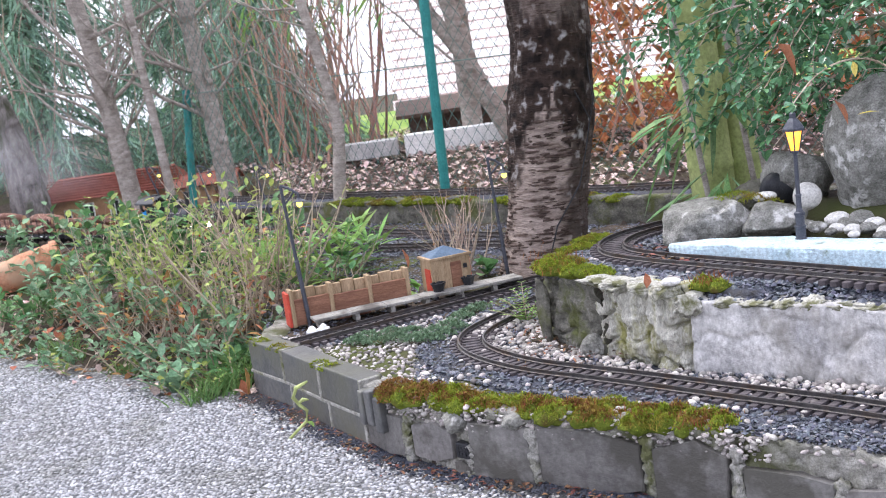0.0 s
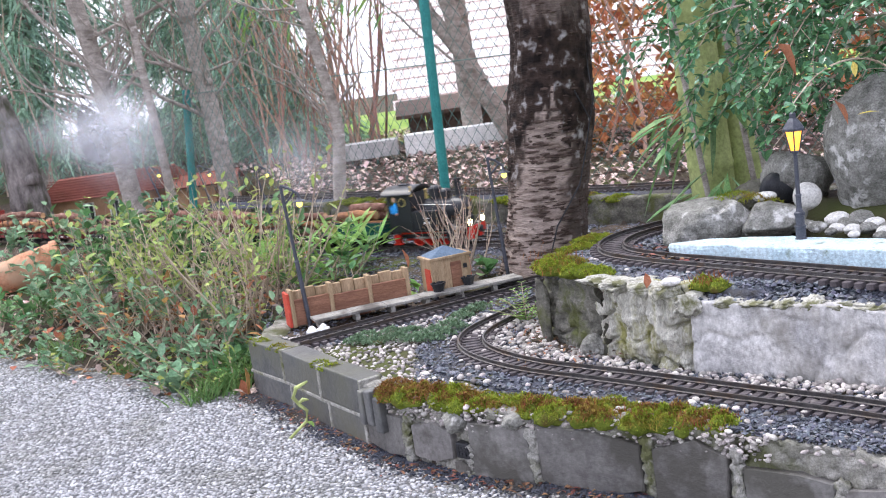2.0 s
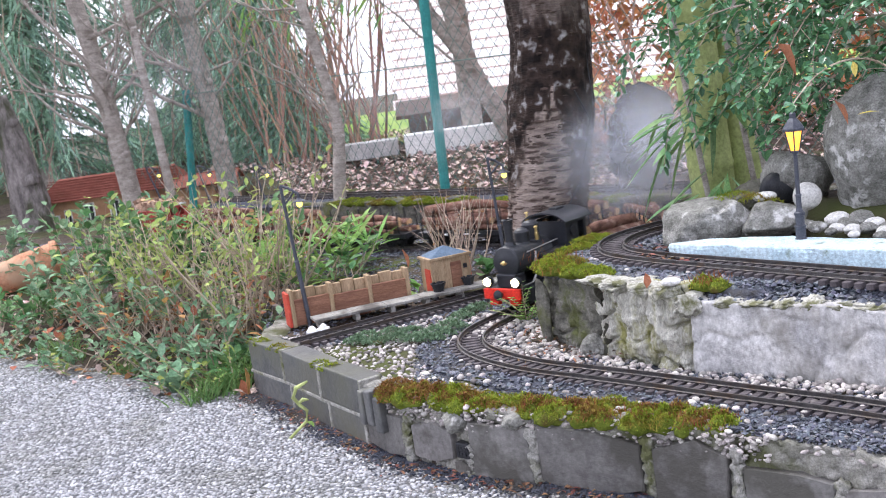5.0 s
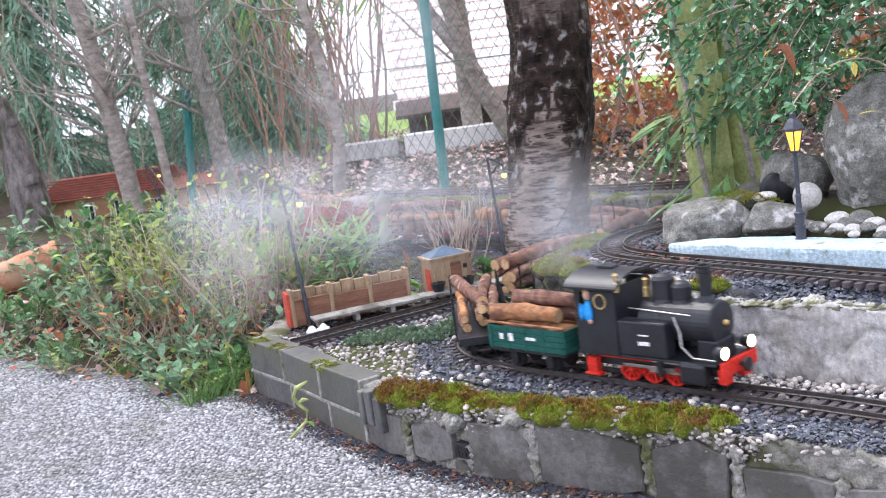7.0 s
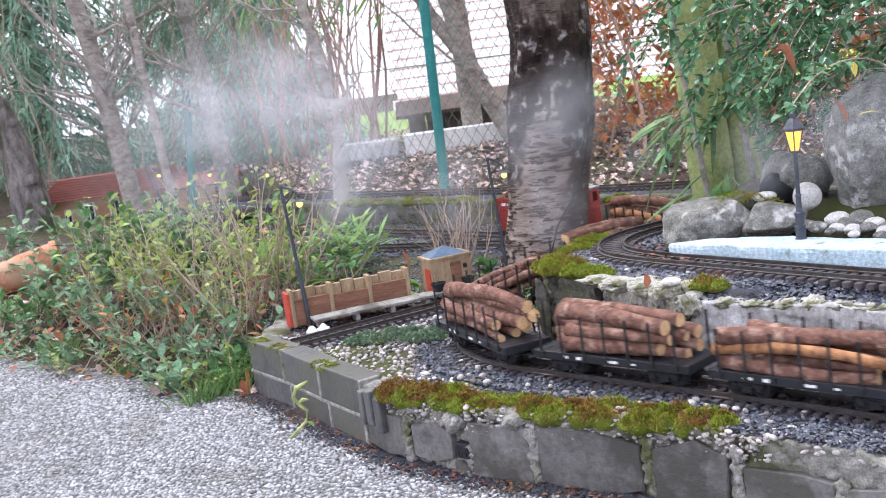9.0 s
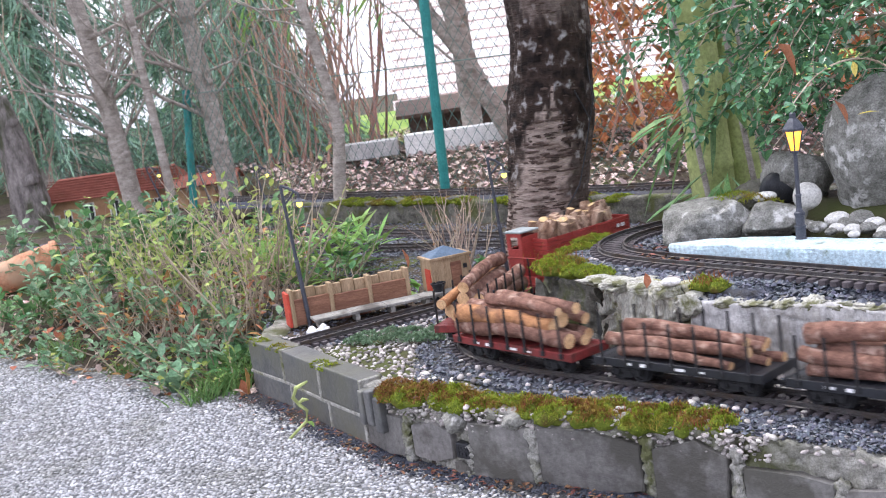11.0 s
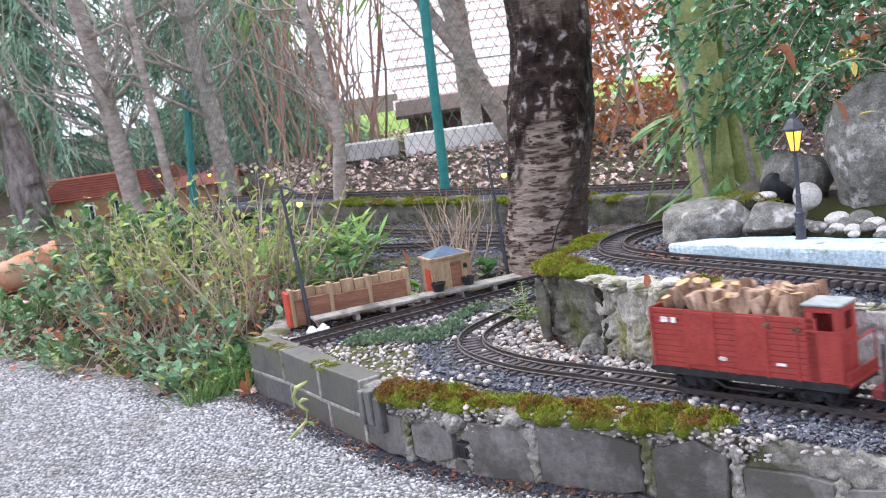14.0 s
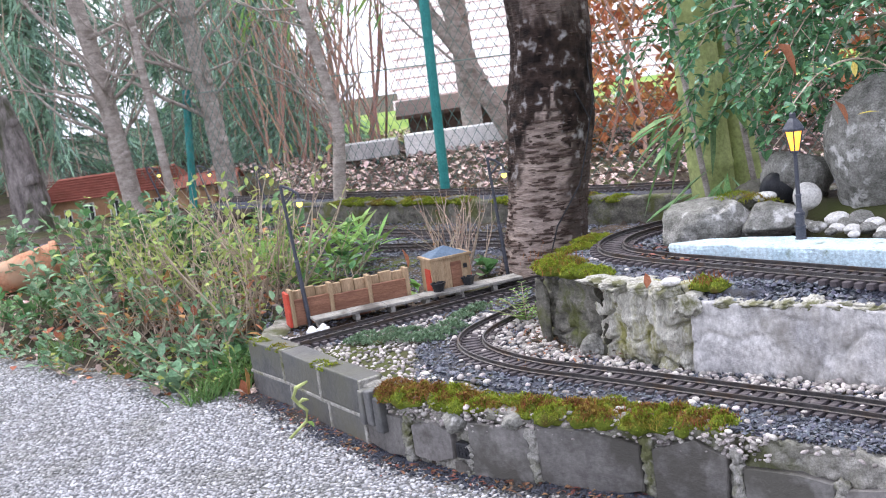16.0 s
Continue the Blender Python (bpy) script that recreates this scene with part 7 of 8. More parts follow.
shrub("undergrowth", "yellowing low plants along the path", B((-0.6, 2.58), (-0.75, 2.72), (-0.9, 2.88), (-0.5, 2.55)), 20, 0.08, leaf_light, 0.024, 109, 1, spread=1.2, density=0.5, leafw=0.5)


def strap_plants():
    random.seed(120)
    for (x, y, n, L, w, m, lb, ca) in [(-0.64, 2.555, 16, 0.10, 0.034, leaf_blue, "broad-leaved green plant at the edge of the path", "plant"), (-0.50, 2.62, 26, 0.10, 0.03, leaf_dark, "green leafy plant beside the block wall", "plant"), (-0.30, 3.12, 70, 0.13, 0.016, leaf_bamboo, "dwarf bamboo tuft with long pale leaves", "plant"), (-0.42, 3.0, 60, 0.13, 0.015, leaf_bamboo, "dwarf bamboo tuft with long pale leaves", "plant"), (-0.22, 3.3, 40, 0.13, 0.016, leaf_bamboo, "dwarf bamboo tuft behind the halt", "plant"), (0.10, 2.86, 9, 0.05, 0.05, leaf_dark, "round-leaved green plant by the hut", "plant"), (-0.07, 2.72, 8, 0.05, 0.03, leaf_bamboo, "small green plant by the hut", "plant")]:
        z = gz(x, y)
        items = []
        for _ in range(n):
            a = rnd(0, 6.28)
            h0 = rnd(0, 0.11) if m is leaf_bamboo and n > 20 else rnd(0.0, 0.03)
            items.append(((x + rnd(-0.06, 0.06) * (n > 20), y + rnd(-0.06, 0.06) * (n > 20), z + h0), (math.cos(a), math.sin(a), rnd(0.1, 1.2)), L * rnd(0.6, 1.1), w * rnd(0.7, 1.1)))
        tagged(leaf_mesh("leafy_plant", items, m, kind=""), lb, ca, "leafy garden plants", "stuff" if n > 100 else "")


strap_plants()
random.seed(130)
for (x, y, n, L) in ((-1.03, 3.06, 170, 0.085), (-0.52, 2.50, 150, 0.085), (-0.56, 2.46, 120, 0.07), (-0.80, 2.80, 60, 0.06), (-0.47, 2.56, 90, 0.1)):
    z = gz(x, y)
    blades("grass_tuft", "tuft of narrow green grass at the path edge", grass_mat, [(x + random.gauss(0, 0.025), y + random.gauss(0, 0.025), z) for _ in range(n)], L, 0.0018, int(n + 7), 0.6, category="grass", seg=4)


def fern():
    random.seed(140)
    thing = empty("honeysuckle_sprig", pose(0.155, 2.335, 0.10), "small green shrub sprig growing between the tracks", "plant")
    bm = bmesh.new()
    items = []
    for k in range(16):
        a = rnd(0, 6.28)
        d = Vector((math.cos(a) * 0.8 - 0.25, math.sin(a) * 0.5, rnd(0.3, 1.2))).normalized()
        p = Vector((rnd(-0.02, 0.02), rnd(-0.02, 0.02), 0))
        pts = [p.copy()]
        for i in range(9):
            d = (d + Vector((0, 0, -0.05))).normalized()
            p = p + d * rnd(0.008, 0.011)
            pts.append(p.copy())
            side = d.cross(Vector((0, 0, 1))).normalized()
            for s in (-1, 1):
                items.append((p, side * s + d * 0.3 + Vector((0, 0, 0.2)), rnd(0.008, 0.012), rnd(0.005, 0.007)))
        tube(bm, pts, 0.0009, 4, False)
    tagged(part("stem_thicket", bm, twig_mat, thing), kind="stuff")
    leaf_mesh("leaves", items, leaf_bamboo, thing)


fern()


def weed():
    thing = empty("curled_weed", pose(-0.315, 2.10, 0.0), "pale green curled weed stem before the block wall", "plant")
    bm = bmesh.new()
    tube(bm, [(-0.02, 0, -0.005), (0.0, 0, 0.012), (0.022, 0, 0.03), (0.026, 0, 0.05), (0.014, 0, 0.062), (0.004, 0, 0.078), (0.012, 0, 0.095), (0.035, 0, 0.105)], [0.003, 0.003, 0.003, 0.0032, 0.0035, 0.004, 0.0045, 0.002], 8)
    tube(bm, [(0.012, 0, 0.066), (0.022, 0.0, 0.072), (0.032, 0, 0.070)], [0.003, 0.004, 0.001], 8)
    part("stem", bm, stalk_mat, thing, smooth=True)
    leaf_mesh("leaf", [((0.022, 0, 0.03), (0.6, -0.5, -0.3), 0.02, 0.014)], leaf_bamboo, thing)
    thing2 = empty("grass_stalk", pose(-0.38, 1.55, 0.0), "thin dry grass stalk over the pavement", "plant")
    bm = bmesh.new()
    tube(bm, [(-0.03, 0, -0.005), (0.0, 0.01, 0.03), (0.05, 0.02, 0.06), (0.09, 0.03, 0.085)], 0.0009, 5)
    part("stem", bm, log_end, thing2)


weed()


def litter():
    random.seed(150)
    rr = np.random.default_rng(3)
    X, Y = rr.uniform(-1.2, 1.9, 11000), rr.uniform(3.2, 7.0, 11000)
    Z, ok = height(X, Y), inside(LEDGE, X, Y) > 0.12
    items = [((x, y, z + 0.012), (rnd(-1, 1), rnd(-1, 1), rnd(-0.1, 0.5)), rnd(0.018, 0.042), rnd(0.012, 0.03)) for x, y, z, k in zip(X, Y, Z, ok) if k]
    leaf_mesh("leaf_litter", items, leaf_litter, None, "fallen pinkish-brown leaves on the rear bank", "leaf litter")
    X, Y = rr.uniform(-1.7, -0.40, 1500), rr.uniform(2.35, 4.2, 1500)
    D, Z = inside(BED, X, Y), height(X, Y)
    ok = (D > -0.08) & (rr.uniform(0, 1, 1500) > np.maximum(0, -D) * 12)
    items = [((x, y, z + 0.018), (rnd(-1, 1), rnd(-1, 1), rnd(-0.1, 0.5)), rnd(0.016, 0.042), rnd(0.01, 0.025)) for x, y, z, k in zip(X, Y, Z, ok) if k]
    leaf_mesh("leaf_litter", items[::2], leaf_brown, None, "fallen brown leaves in the garden bed", "leaf litter")
    leaf_mesh("leaf_litter", items[1::2], leaf_litter, None, "faded grey-pink leaves in the garden bed", "leaf litter")
    items = []
    for s in rr.uniform(0, 1.1, 420):
        q, d = along(FRONT_WALL, s)
        o = abs(rr.normal(0.012, 0.028))
        items.append(((q.x + d.y * o, q.y - d.x * o, 0.005), (rnd(-1, 1), rnd(-1, 1), rnd(-0.05, 0.2)), rnd(0.006, 0.018), rnd(0.002, 0.007)))
    for _ in range(110):
        items.append(((rnd(0.36, 0.50), rnd(2.0, 2.2), 0.252), (rnd(-1, 1), rnd(-1, 1), rnd(-0.1, 0.3)), rnd(0.012, 0.022), rnd(0.004, 0.009)))
    for _ in range(160):
        items.append(((rnd(0.10, 0.30), rnd(1.95, 2.30), 0.112), (rnd(-1, 1), rnd(-1, 1), rnd(-0.1, 0.3)), rnd(0.008, 0.018), rnd(0.002, 0.006)))
    leaf_mesh("leaf_litter", items, mat("wet_leaf", (0.09, 0.045, 0.03), (0.26, 0.13, 0.085), 40, 0.6, 0.2, island=0.5), None, "small brown leaf bits along walls and rails", "leaf litter")
    leaf_mesh("fallen_leaf", [((0.318, 1.862, 0.245), (0.02, 0.0, 1), 0.030, 0.018)], leaf_brown, None, "orange-brown dry leaf standing on the ballast", "leaf", kind="")
    leaf_mesh("fallen_leaf", [((-0.47, 2.47, 0.03), (0.1, -0.3, -0.4), 0.06, 0.03), ((-0.455, 2.45, 0.06), (0.0, -0.2, -1), 0.06, 0.03)], leaf_brown, None, "curled dark brown leaf by the wall end", "leaf", kind="")
    leaf_mesh("fallen_leaf", [((-0.10, 2.86, 0.20), (0.2, 0, -1), 0.045, 0.03)], leaf_brown, None, "hanging beige dry leaf behind the halt", "leaf", kind="")


litter()


def conifer(x, y, H, R, seed, label):
    z0 = gz(x, y)
    thing = empty("conifer", pose(x, y, z0), label, "tree", "evergreens behind the garden")
    bm = bmesh.new()
    tube(bm, [(0, 0, -0.05), (0, 0, H)], [0.06, 0.015], 8)
    rr = np.random.default_rng(seed)
    P, D = [], []
    for k in range(int(58 * H)):
        z = rr.uniform(0.1, H)
        a = rr.uniform(0, 6.283)
        L = R * (1.1 - 0.5 * z / H) * rr.uniform(0.6, 1.1)
        d = np.array([math.cos(a), math.sin(a), rr.uniform(-0.25, 0.15)])
        p = np.array([0, 0, z])
        pts = [tuple(p)]
        for i in range(7):
            d = d + np.array([0, 0, -0.12])
            d /= np.linalg.norm(d)
            p = p + d * L / 7
            pts.append(tuple(p))
            P.append(p)
            D.append(d)
        tube(bm, pts, [0.008 * (1 - i / 9) for i in range(8)], 3, False)
    part("trunk", bm, greybark_mat, thing)
    K = 8
    P, D = np.repeat(np.array(P), K, 0), np.repeat(np.array(D), K, 0)
    n = len(P)
    s = rr.normal(0, 1, (n, 3))
    s[:, 2] = -np.abs(s[:, 2]) * 1.3
    s = s / np.linalg.norm(s, axis=1)[:, None] + D * 0.5
    q = P + rr.normal(0, 0.03, (n, 3))
    w = np.cross(s, D)
    w = w / (np.linalg.norm(w, axis=1)[:, None] + 1e-9) * 0.009
    V = np.stack([q - w, q + w, q + s * rr.uniform(0.06, 0.14, n)[:, None]], 1).reshape(-1, 3).tolist()
    ob = new("crown", pieces("crown", V, [(i, i + 1, i + 2) for i in range(0, 3 * n, 3)], needle_mat))
    ob.parent = thing
    tagged(ob, "drooping blue-green needle sprays", kind="stuff")


conifer(-2.2, 6.9, 2.6, 0.75, 1, "drooping dark green conifer behind the station")
conifer(-1.35, 7.4, 2.8, 0.7, 2, "blue-green drooping conifer beside the fence")
conifer(-0.75, 6.6, 2.4, 0.5, 3, "slim drooping conifer behind bare trees")
conifer(-3.1, 8.0, 3.0, 0.9, 4, "broad dark conifer at the garden edge")
conifer(-1.75, 9.4, 3.2, 0.8, 5, "tall dark green conifer beyond the lawn")


def stem_hedge(x0, x1, y0, y1, n, mt, label, seed, H=1.6, leaves=None, nl=0, lsize=0.05, zl=(0.2, 1.4)):
    random.seed(seed)
    thing = empty("hedge", pose((x0 + x1) / 2, (y0 + y1) / 2, 0.15), label, "hedge", "hedges behind the fence")
    cx, cy = (x0 + x1) / 2, (y0 + y1) / 2
    bm = bmesh.new()
    for _ in range(n):
        p = Vector((rnd(x0, x1) - cx, rnd(y0, y1) - cy, 0.0))
        d = Vector((rnd(-0.25, 0.25), rnd(-0.1, 0.1), 1))
        pts = [p.copy()]
        for i in range(7):
            d = (d.normalized() + Vector((rnd(-0.16, 0.16), rnd(-0.1, 0.1), 0.05))).normalized()
            p = p + d * H * rnd(0.11, 0.17)
            pts.append(p.copy())
            if rnd(0, 1) < 0.5:
                e = (d + Vector((rnd(-1, 1), rnd(-0.6, 0.6), rnd(0, 0.5)))).normalized()
                tube(bm, [p, p + e * 0.12, p + e * 0.2 + Vector((0, 0, 0.06))], [0.004, 0.003, 0.001], 4, False)
        r = rnd(0.004, 0.009)
        tube(bm, pts, [r * (1 - 0.09 * i) for i in range(8)], 5, False)
    tagged(part("stem_thicket", bm, mt, thing), kind="stuff")
    if leaves:
        items = []
        rr = np.random.default_rng(seed)
        while len(items) < nl:
            p = Vector((rr.uniform(x0, x1) - cx, rr.uniform(y0, y1) - cy, rr.uniform(*zl)))
            if noise.noise(Vector((p.x * 3.5, p.y * 3, p.z * 3.5 + seed))) < -0.05:
                continue
            items.append((p, (rnd(-1, 1), rnd(-1, 1), rnd(-1, 0.3)), lsize * rnd(0.7, 1.2), lsize * 0.6 * rnd(0.7, 1.2)))
        leaf_mesh("leaves", items, leaves, thing)


stem_hedge(0.50, 2.0, 4.3, 5.2, 15, redstem_mat, "copper beech hedge with dry orange-brown leaves", 5, 1.5, leaf_beech, 8500, 0.050, (0.05, 1.5))
stem_hedge(-0.80, -0.22, 5.7, 6.4, 46, redstem_mat, "hedge of bare reddish upright stems", 6, 1.7)
stem_hedge(-2.6, -0.9, 6.3, 7.0, 22, twig_mat, "bare brown twiggy hedge behind the station", 7, 1.4)
random.seed(160)
leaf_mesh("hanging_leaves", [((rnd(-0.75, -0.05), rnd(4.8, 5.4), rnd(0.85, 1.3)), (rnd(-1, 1), rnd(-0.5, 0.5), rnd(-1, 0.2)), rnd(0.07, 0.13), rnd(0.012, 0.02)) for _ in range(190)], leaf_bamboo, None, "narrow green leaves hanging at the fence", "foliage")

# ---- behind the fence ----
cream_tile = mat("pale_roof_tile", (0.74, 0.70, 0.66), (0.80, 0.77, 0.74), 3, 0.6, 0.1, (0.66, 0.56, 0.52), 1.2, island=0.08)
render_wall = mat("white_render", (0.76, 0.76, 0.76), (0.80, 0.80, 0.80), 2, 0.8, 0.1, (0.70, 0.70, 0.70), 0.5)
lawn_mat = mat("lawn", (0.14, 0.24, 0.04), (0.24, 0.36, 0.08), 12, 0.9, 0.5, (0.30, 0.36, 0.12), 1.5)
dark_wood = mat("dark_shed_wood", (0.07, 0.05, 0.04), (0.13, 0.09, 0.07), 14, 0.7, 0.3)


def house():
    thing = empty("house", pose(0, 0, 0), "pale house with a bright tiled roof beyond the garden", "house")
    y0, z0 = 24.0, -0.45
    bm = bmesh.new()
    box(bm, (4.0, y0 + 3.2, -1.8), (8.6, 6.0, 2.4))
    part("wall", bm, render_wall, thing)
    V, Fc = [], []
    rows, cols = 26, 46
    for j in range(rows):
        for i in range(cols):
            x = -0.6 + i * 0.20 + (j % 2) * 0.10
            yy, zz = y0 + j * 0.18, z0 + j * 0.20
            n = len(V)
            w = 0.188
            V += [(x, yy, zz), (x + w, yy, zz), (x + w, yy + 0.19, zz + 0.21 - 0.03), (x, yy + 0.19, zz + 0.21 - 0.03), (x, yy, zz - 0.05), (x + w, yy, zz - 0.05)]
            Fc += [(n, n + 1, n + 2, n + 3), (n + 4, n + 5, n + 1, n)]
    me = pieces("roof_tiles", V, Fc, cream_tile)
    me.materials.append(mat("tile_edge", (0.50, 0.33, 0.28), (0.60, 0.42, 0.36), 3, 0.7, 0.0))
    me.polygons.foreach_set("material_index", [i % 2 for i in range(len(Fc))])
    ob = new("roof_tiles", me)
    ob.parent = thing
    tagged(ob, "rows of pale roof tiles", kind="stuff")
    bm = bmesh.new()
    v = [bm.verts.new(q) for q in ((-0.45, y0 + 0.04, z0 - 0.06), (8.5, y0, z0 - 0.06), (8.5, y0 + 4.7, z0 + 5.1), (-0.45, y0 + 4.7, z0 + 5.1))]
    w = [bm.verts.new((q.co.x, q.co.y + 0.1, q.co.z - 0.12)) for q in v]
    bm.faces.new(v)
    bm.faces.new(w[::-1])
    for i in range(4):
        bm.faces.new((v[i], w[i], w[(i + 1) % 4], v[(i + 1) % 4]))
    part("roof_deck", bm, terracotta, thing, "reddish roof deck between tiles")


house()


def shed():
    thing = empty("hutch", pose(0.15, 6.05, 0.25, 0, -1, 0), "dark wooden hutch with sloping roof behind the fence", "hutch")
    for k in range(6):
        bm = bmesh.new()
        box(bm, (-0.19 + k * 0.09, 0, 0.045), (0.086, 0.28, 0.16), bevel=0.004)
        part("board", bm, dark_wood, thing)
    bm = bmesh.new()
    box(bm, (0.03, -0.02, 0.140), (0.64, 0.40, 0.018), m=Matrix.Rotation(radians(8), 4, "X"))
    part("roof", bm, dark_wood, thing, "dark felt roof")
    bed = empty("raised_bed", pose(-0.12, 5.5, 0.20), "low concrete raised bed edge behind the fence", "garden edging")
    bm = bmesh.new()
    box(bm, (-0.17, 0, 0.05), (0.30, 0.12, 0.075), bevel=0.004)
    part("trough", bm, concrete_mat, bed)
    bm = bmesh.new()
    box(bm, (0.30, 0.02, 0.045), (0.58, 0.10, 0.10), bevel=0.004)
    part("kerb", bm, white_paint, bed, "white kerb")


shed()


def lawn():
    V, Fc = [], []
    xs, ys = np.linspace(-0.55, 6, 40), np.linspace(6.3, 8.9, 40)
    for y in ys:
        for x in xs:
            V.append((x, y, ground_z(x, y) + 0.008))
    for j in range(39):
        for i in range(39):
            Fc.append((j * 40 + i, j * 40 + i + 1, (j + 1) * 40 + i + 1, (j + 1) * 40 + i))
    tagged(new("lawn", pieces("lawn", V, Fc, lawn_mat, True)), "short green lawn behind the fence", "lawn", kind="structure")


lawn()

# ---- steam ----
def steam_material():
    m = bpy.data.materials.new("thin_steam")
    m.use_nodes = True
    n, l = m.node_tree.nodes, m.node_tree.links
    n.remove(n["Principled BSDF"])
    co = n.new("ShaderNodeTexCoord").outputs["Object"]
    uv = n.new("ShaderNodeAttribute")
    uv.attribute_name = "fade"
    t = n.new("ShaderNodeTexNoise")
    t.inputs["Scale"].default_value = 6
    t.inputs["Detail"].default_value = 7
    t.inputs["Distortion"].default_value = 0.8
    l.new(co, t.inputs["Vector"])
    r = n.new("ShaderNodeMapRange")
    r.inputs[1].default_value, r.inputs[2].default_value, r.inputs[4].default_value = 0.18, 0.92, 0.66
    l.new(t.outputs[0], r.inputs[0])
    k = n.new("ShaderNodeMath")
    k.operation = "MULTIPLY"
    l.new(r.outputs[0], k.inputs[0])
    l.new(uv.outputs["Fac"], k.inputs[1])
    a, b = n.new("ShaderNodeBsdfTransparent"), n.new("ShaderNodeBsdfDiffuse")
    b.inputs[0].default_value = (0.86, 0.88, 0.94, 1)
    tr = n.new("ShaderNodeBsdfTranslucent")
    tr.inputs[0].default_value = (0.86, 0.88, 0.94, 1)
    ad = n.new("ShaderNodeMixShader")
    ad.inputs[0].default_value = 0.5
    l.new(b.outputs[0], ad.inputs[1])
    l.new(tr.outputs[0], ad.inputs[2])
    x = n.new("ShaderNodeMixShader")
    l.new(k.outputs[0], x.inputs[0])
    l.new(a.outputs[0], x.inputs[1])
    l.new(ad.outputs[0], x.inputs[2])
    l.new(x.outputs[0], n["Material Output"].inputs[0])
    return m


STEAM = steam_material()
PUFFS = []


def puff(R, seed, dense):
    """A rigid wisp of steam: a billowing veil that thins out towards its rim."""
    rg = random.Random(seed)
    V, Fc, fade = [], [], []
    for k in range(1):
        c = Vector((0, 0, 0))
        turn = Euler((rg.uniform(-0.3, 0.3), rg.uniform(0, 6.28), rg.uniform(-0.4, 0.4))).to_matrix()
        n0 = len(V)
        N, Mr = 28, 12
        for i in range(Mr + 1):
            for j in range(N):
                a, r = 2 * math.pi * j / N, i / Mr
                e = 1 + 0.35 * noise.noise(Vector((math.cos(a) * 1.2, math.sin(a) * 1.2, seed + k * 3)))
                p = Vector((r * math.cos(a) * e, 0.35 * (1 - r * r) + 0.22 * noise.noise(Vector((r * math.cos(a) * 2.5, r * math.sin(a) * 2.5, seed + k))), r * math.sin(a) * e * 0.75))
                V.append(tuple(c + (turn @ p) * R))
                fade.append((1 - r * r) ** 2 * dense)
        for i in range(Mr):
            for j in range(N):
                Fc.append((n0 + i * N + j, n0 + i * N + (j + 1) % N, n0 + (i + 1) * N + (j + 1) % N, n0 + (i + 1) * N + j))
    me = pieces("steam_puff", V, Fc, STEAM, True)
    me.attributes.new("fade", "FLOAT", "POINT").data.foreach_set("value", fade)
    ob = new("steam_puff", me)
    return tagged(ob, "thin white wisp of drifting engine steam", "steam", "steam wisps of the engine")


def steam_rows(lag, free, stops):
    """Trails the chimney until it is free, then drifts past its stops and climbs away."""
    rows = []
    for i in range(0, 33):
        t = i * 0.5
        if t <= free:
            back = lag + (free - t) * 0.36
            p = spot(loco_at(t) - back) + Vector((0, 0, 0.20 + 0.14 * min(back, 1.6)))
        else:
            a = (free, *(spot(loco_at(free) - lag) + Vector((0, 0, 0.20 + 0.14 * lag))))
            line = [a] + stops
            T = [q[0] for q in line]
            p = Vector([float(np.interp(t, T, [q[k] for q in line])) for k in (1, 2, 3)])
            p.z += 0.6 * max(0.0, t - T[-1])
        rows.append((t, Matrix.Translation(p) @ Matrix.Rotation(0.05 * t, 4, "Y")))
    return rows


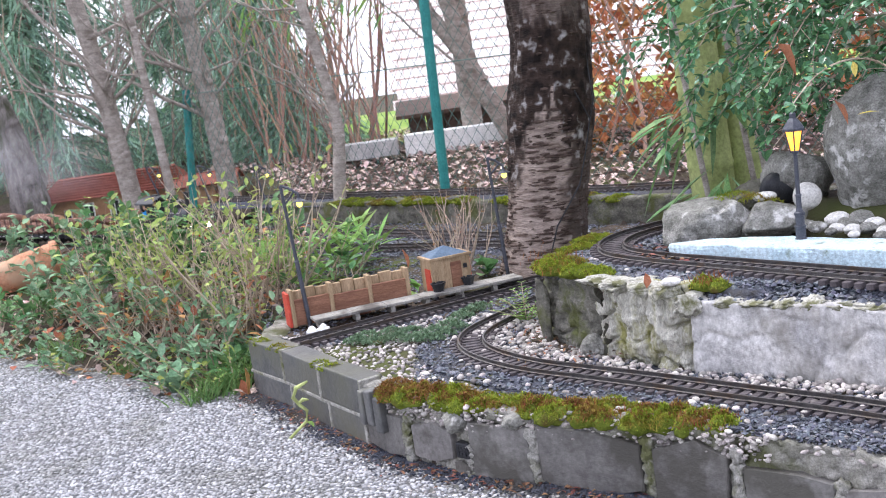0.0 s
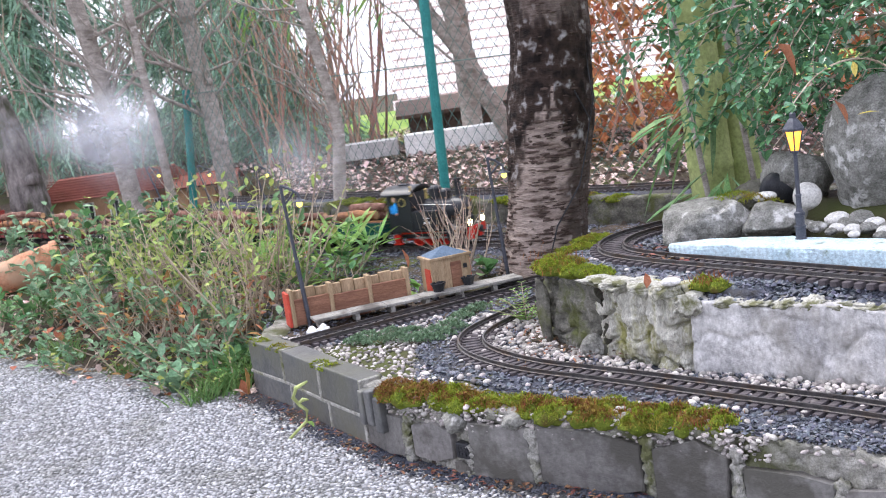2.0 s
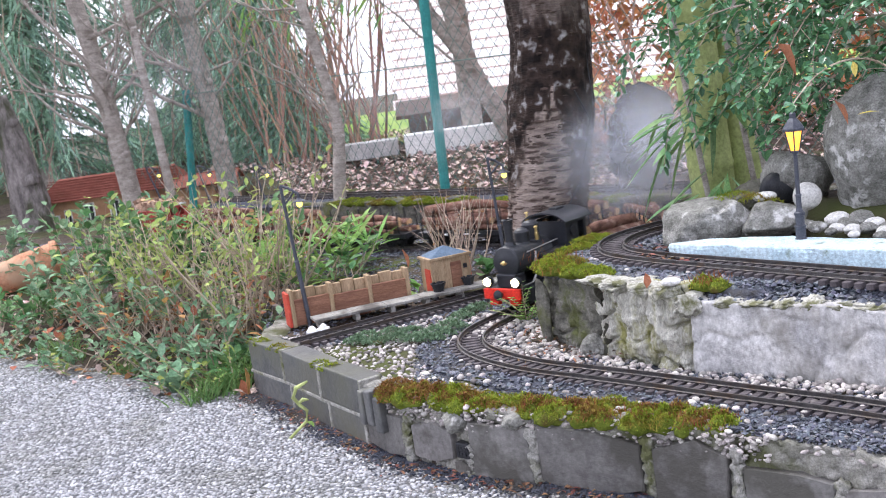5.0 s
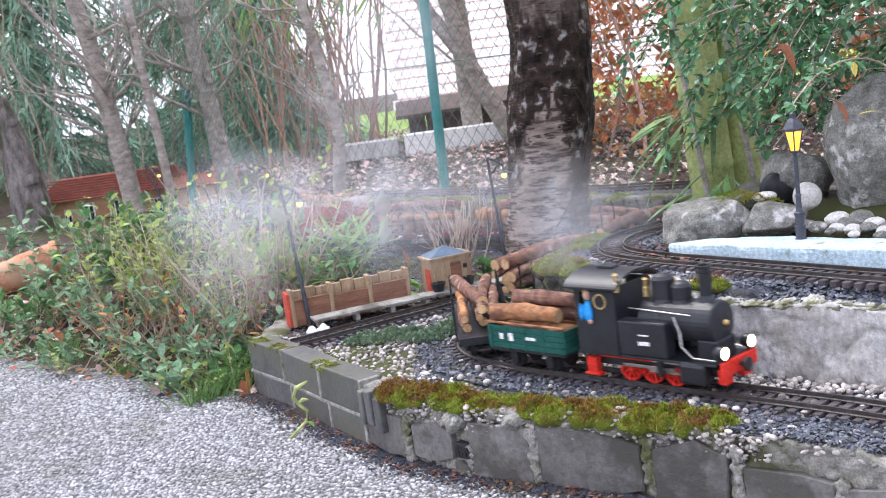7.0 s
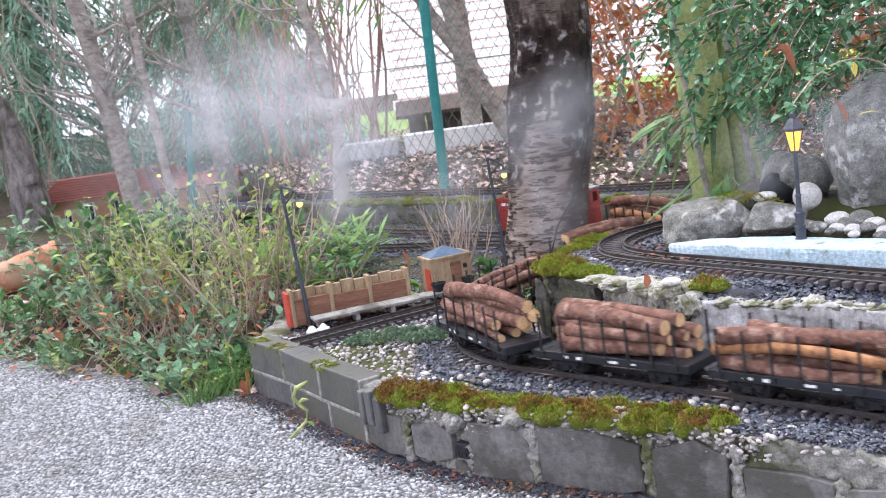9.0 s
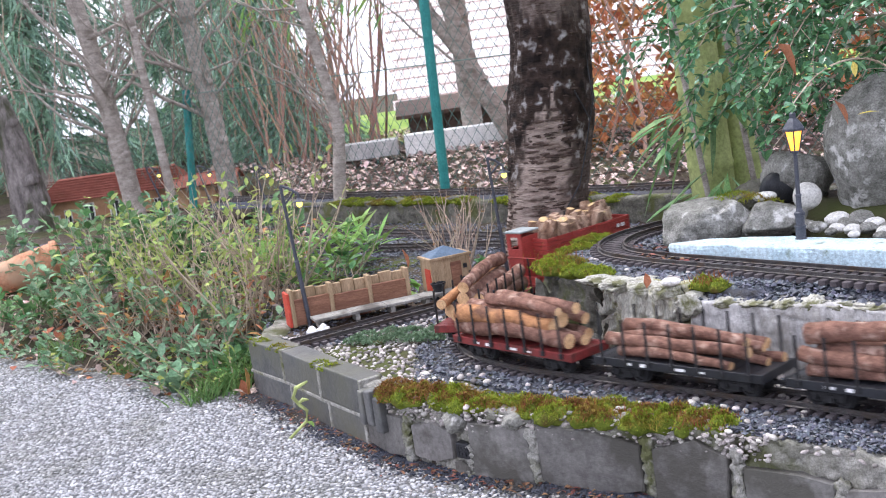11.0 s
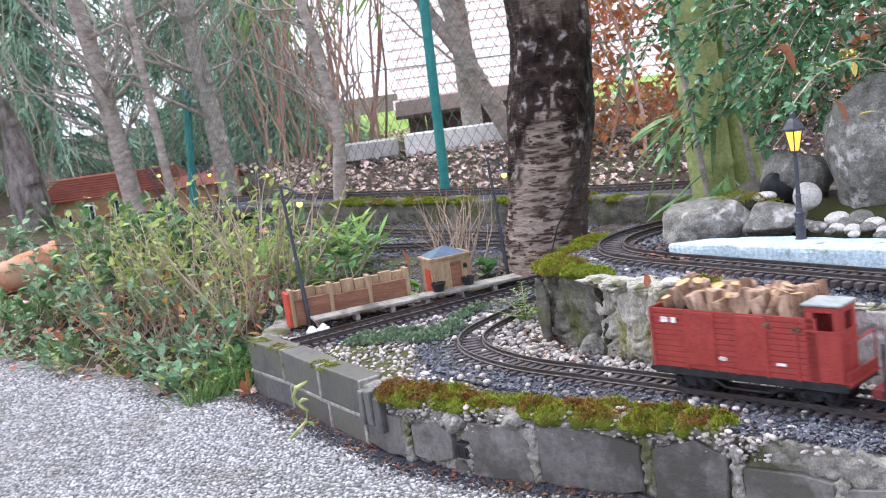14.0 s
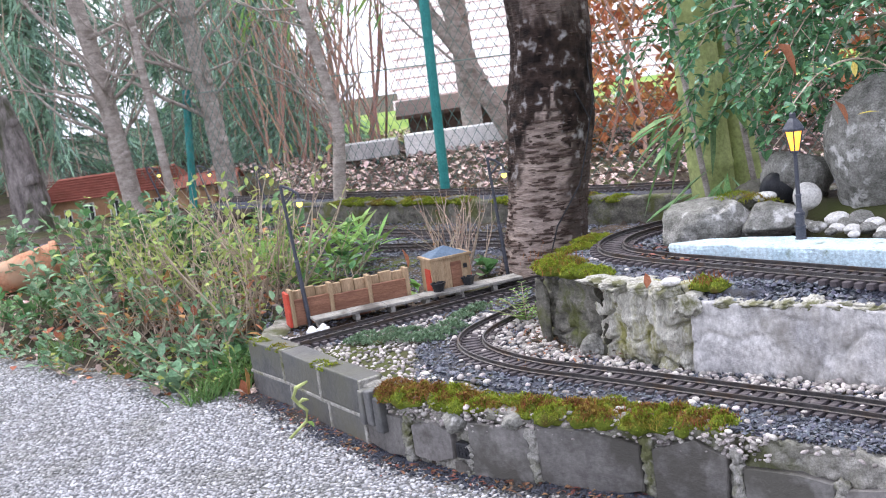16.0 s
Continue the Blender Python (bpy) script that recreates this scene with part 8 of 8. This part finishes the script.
# size, thickness, metres behind the chimney, seconds when free, then places by time
for k, (R, dn, lag, free, stops) in enumerate([
        (0.30, 0.28, 0.5, 1.0, [(1.5, -0.67, 4.3, 0.42), (3.5, -0.91, 4.6, 0.56), (6.5, -1.05, 4.6, 0.88), (9, -0.93, 4.6, 2.01)]),
        (0.2, 0.35, 0.2, 1.2, [(1.5, -0.4, 4.0, 0.32), (2.5, -0.31, 4.0, 0.35), (4, -0.1, 3.9, 0.41), (7, -0.09, 3.6, 0.73), (9, 0.04, 3.6, 1.5)]),
        (0.2, 0.35, 0.2, 2.5, [(3.5, 0.04, 3.6, 0.36), (4.2, 0.08, 3.6, 0.40), (6.5, -0.04, 3.4, 0.55), (8, -0.14, 3.4, 0.8), (9.5, -0.07, 3.4, 1.46), (11.2, -0.12, 3.4, 1.35)]),
        (0.16, 0.65, 0.1, 3.2, [(3.5, 0.51, 3.3, 0.34), (4.2, 0.53, 3.2, 0.35), (6.3, 0.1, 3.3, 0.63), (7.5, -0.06, 3.3, 0.79), (9, -0.12, 3.3, 1.3), (11.2, -0.17, 3.3, 1.35)]),
        (0.219, 1.0, 0.3, 5.0, [(6.3, -0.15, 2.4, 0.39), (7, -0.44, 2.4, 0.36), (8, -0.5, 2.4, 0.44), (9, -0.49, 2.4, 0.54), (11.2, -0.64, 2.9, 1.35)]),
        (0.235, 1.0, 0.3, 5.2, [(6.3, -0.09, 2.4, 0.35), (7, -0.34, 2.4, 0.36), (8, -0.39, 2.4, 0.45), (9, -0.32, 2.4, 0.57), (11.2, -0.45, 3.0, 1.35)]),
        (0.219, 1.0, 0.3, 5.2, [(6.3, -0.02, 2.4, 0.35), (7, -0.17, 2.4, 0.38), (8, -0.23, 2.4, 0.46), (9, -0.19, 2.4, 0.59), (11.2, -0.29, 3.0, 1.35)]),
        (0.204, 1.0, 0.25, 5.4, [(6.3, 0.07, 2.4, 0.31), (7, -0.05, 2.4, 0.36), (8, -0.1, 2.4, 0.42), (9, -0.12, 2.4, 0.45), (11.2, -0.2, 3.0, 1.35)]),
        (0.16, 0.85, 0.2, 5.6, [(6.3, 0.16, 2.8, 0.23), (7, 0.09, 2.9, 0.28), (8, 0.09, 2.9, 0.33), (9, 0.03, 2.9, 0.33), (11.2, -0.02, 2.9, 1.35)]),
        (0.16, 0.85, 0.12, 6.0, [(6.6, 0.28, 2.6, 0.26), (7, 0.24, 2.65, 0.31), (8, 0.24, 2.65, 0.35), (9, 0.26, 2.65, 0.46), (11.2, 0.21, 2.65, 1.35)]),
        (0.15, 0.8, 0.12, 6.3, [(7, 0.31, 2.5, 0.3), (8, 0.3, 2.5, 0.31), (9, 0.28, 2.6, 0.28), (11.2, 0.23, 2.6, 1.35)]),
        (0.14, 0.75, 0.12, 6.6, [(7, 0.35, 2.2, 0.3), (8, 0.37, 2.4, 0.34), (9, 0.31, 2.5, 0.51), (11.2, 0.26, 2.5, 1.35)]),
        (0.1, 0.7, 0.1, 7.3, [(8, 0.48, 1.95, 0.37), (9, 0.53, 1.95, 0.43), (11.2, 0.48, 1.95, 1.35)]),
        (0.15, 0.6, 0.1, 7.9, [(8.6, 0.64, 1.85, 0.4), (9, 0.68, 1.85, 0.45), (11.2, 0.63, 1.85, 1.35)]),
        (0.11, 0.7, 0.15, 7.0, [(8, 0.45, 2.3, 0.33), (9, 0.47, 2.4, 0.42), (11.2, 0.42, 2.4, 1.35)]),
        (0.34, 0.4, 0.4, 5.0, [(6.3, -0.11, 3.5, 0.54), (7, -0.14, 3.5, 0.56), (8, -0.29, 3.5, 0.66), (9, -0.53, 3.5, 0.65), (11.2, -0.58, 3.5, 1.35)]),
        (0.38, 0.3, 0.5, 4.6, [(6.3, 0.06, 3.6, 0.68), (7, -0.12, 3.6, 0.74), (8, -0.8, 3.8, 0.62), (9, -1.02, 3.8, 0.58), (11.2, -1.07, 3.8, 1.35)]),]):
    PUFFS.append((puff(R, 10 + k, dn), steam_rows(lag, free, stops)))

motions()
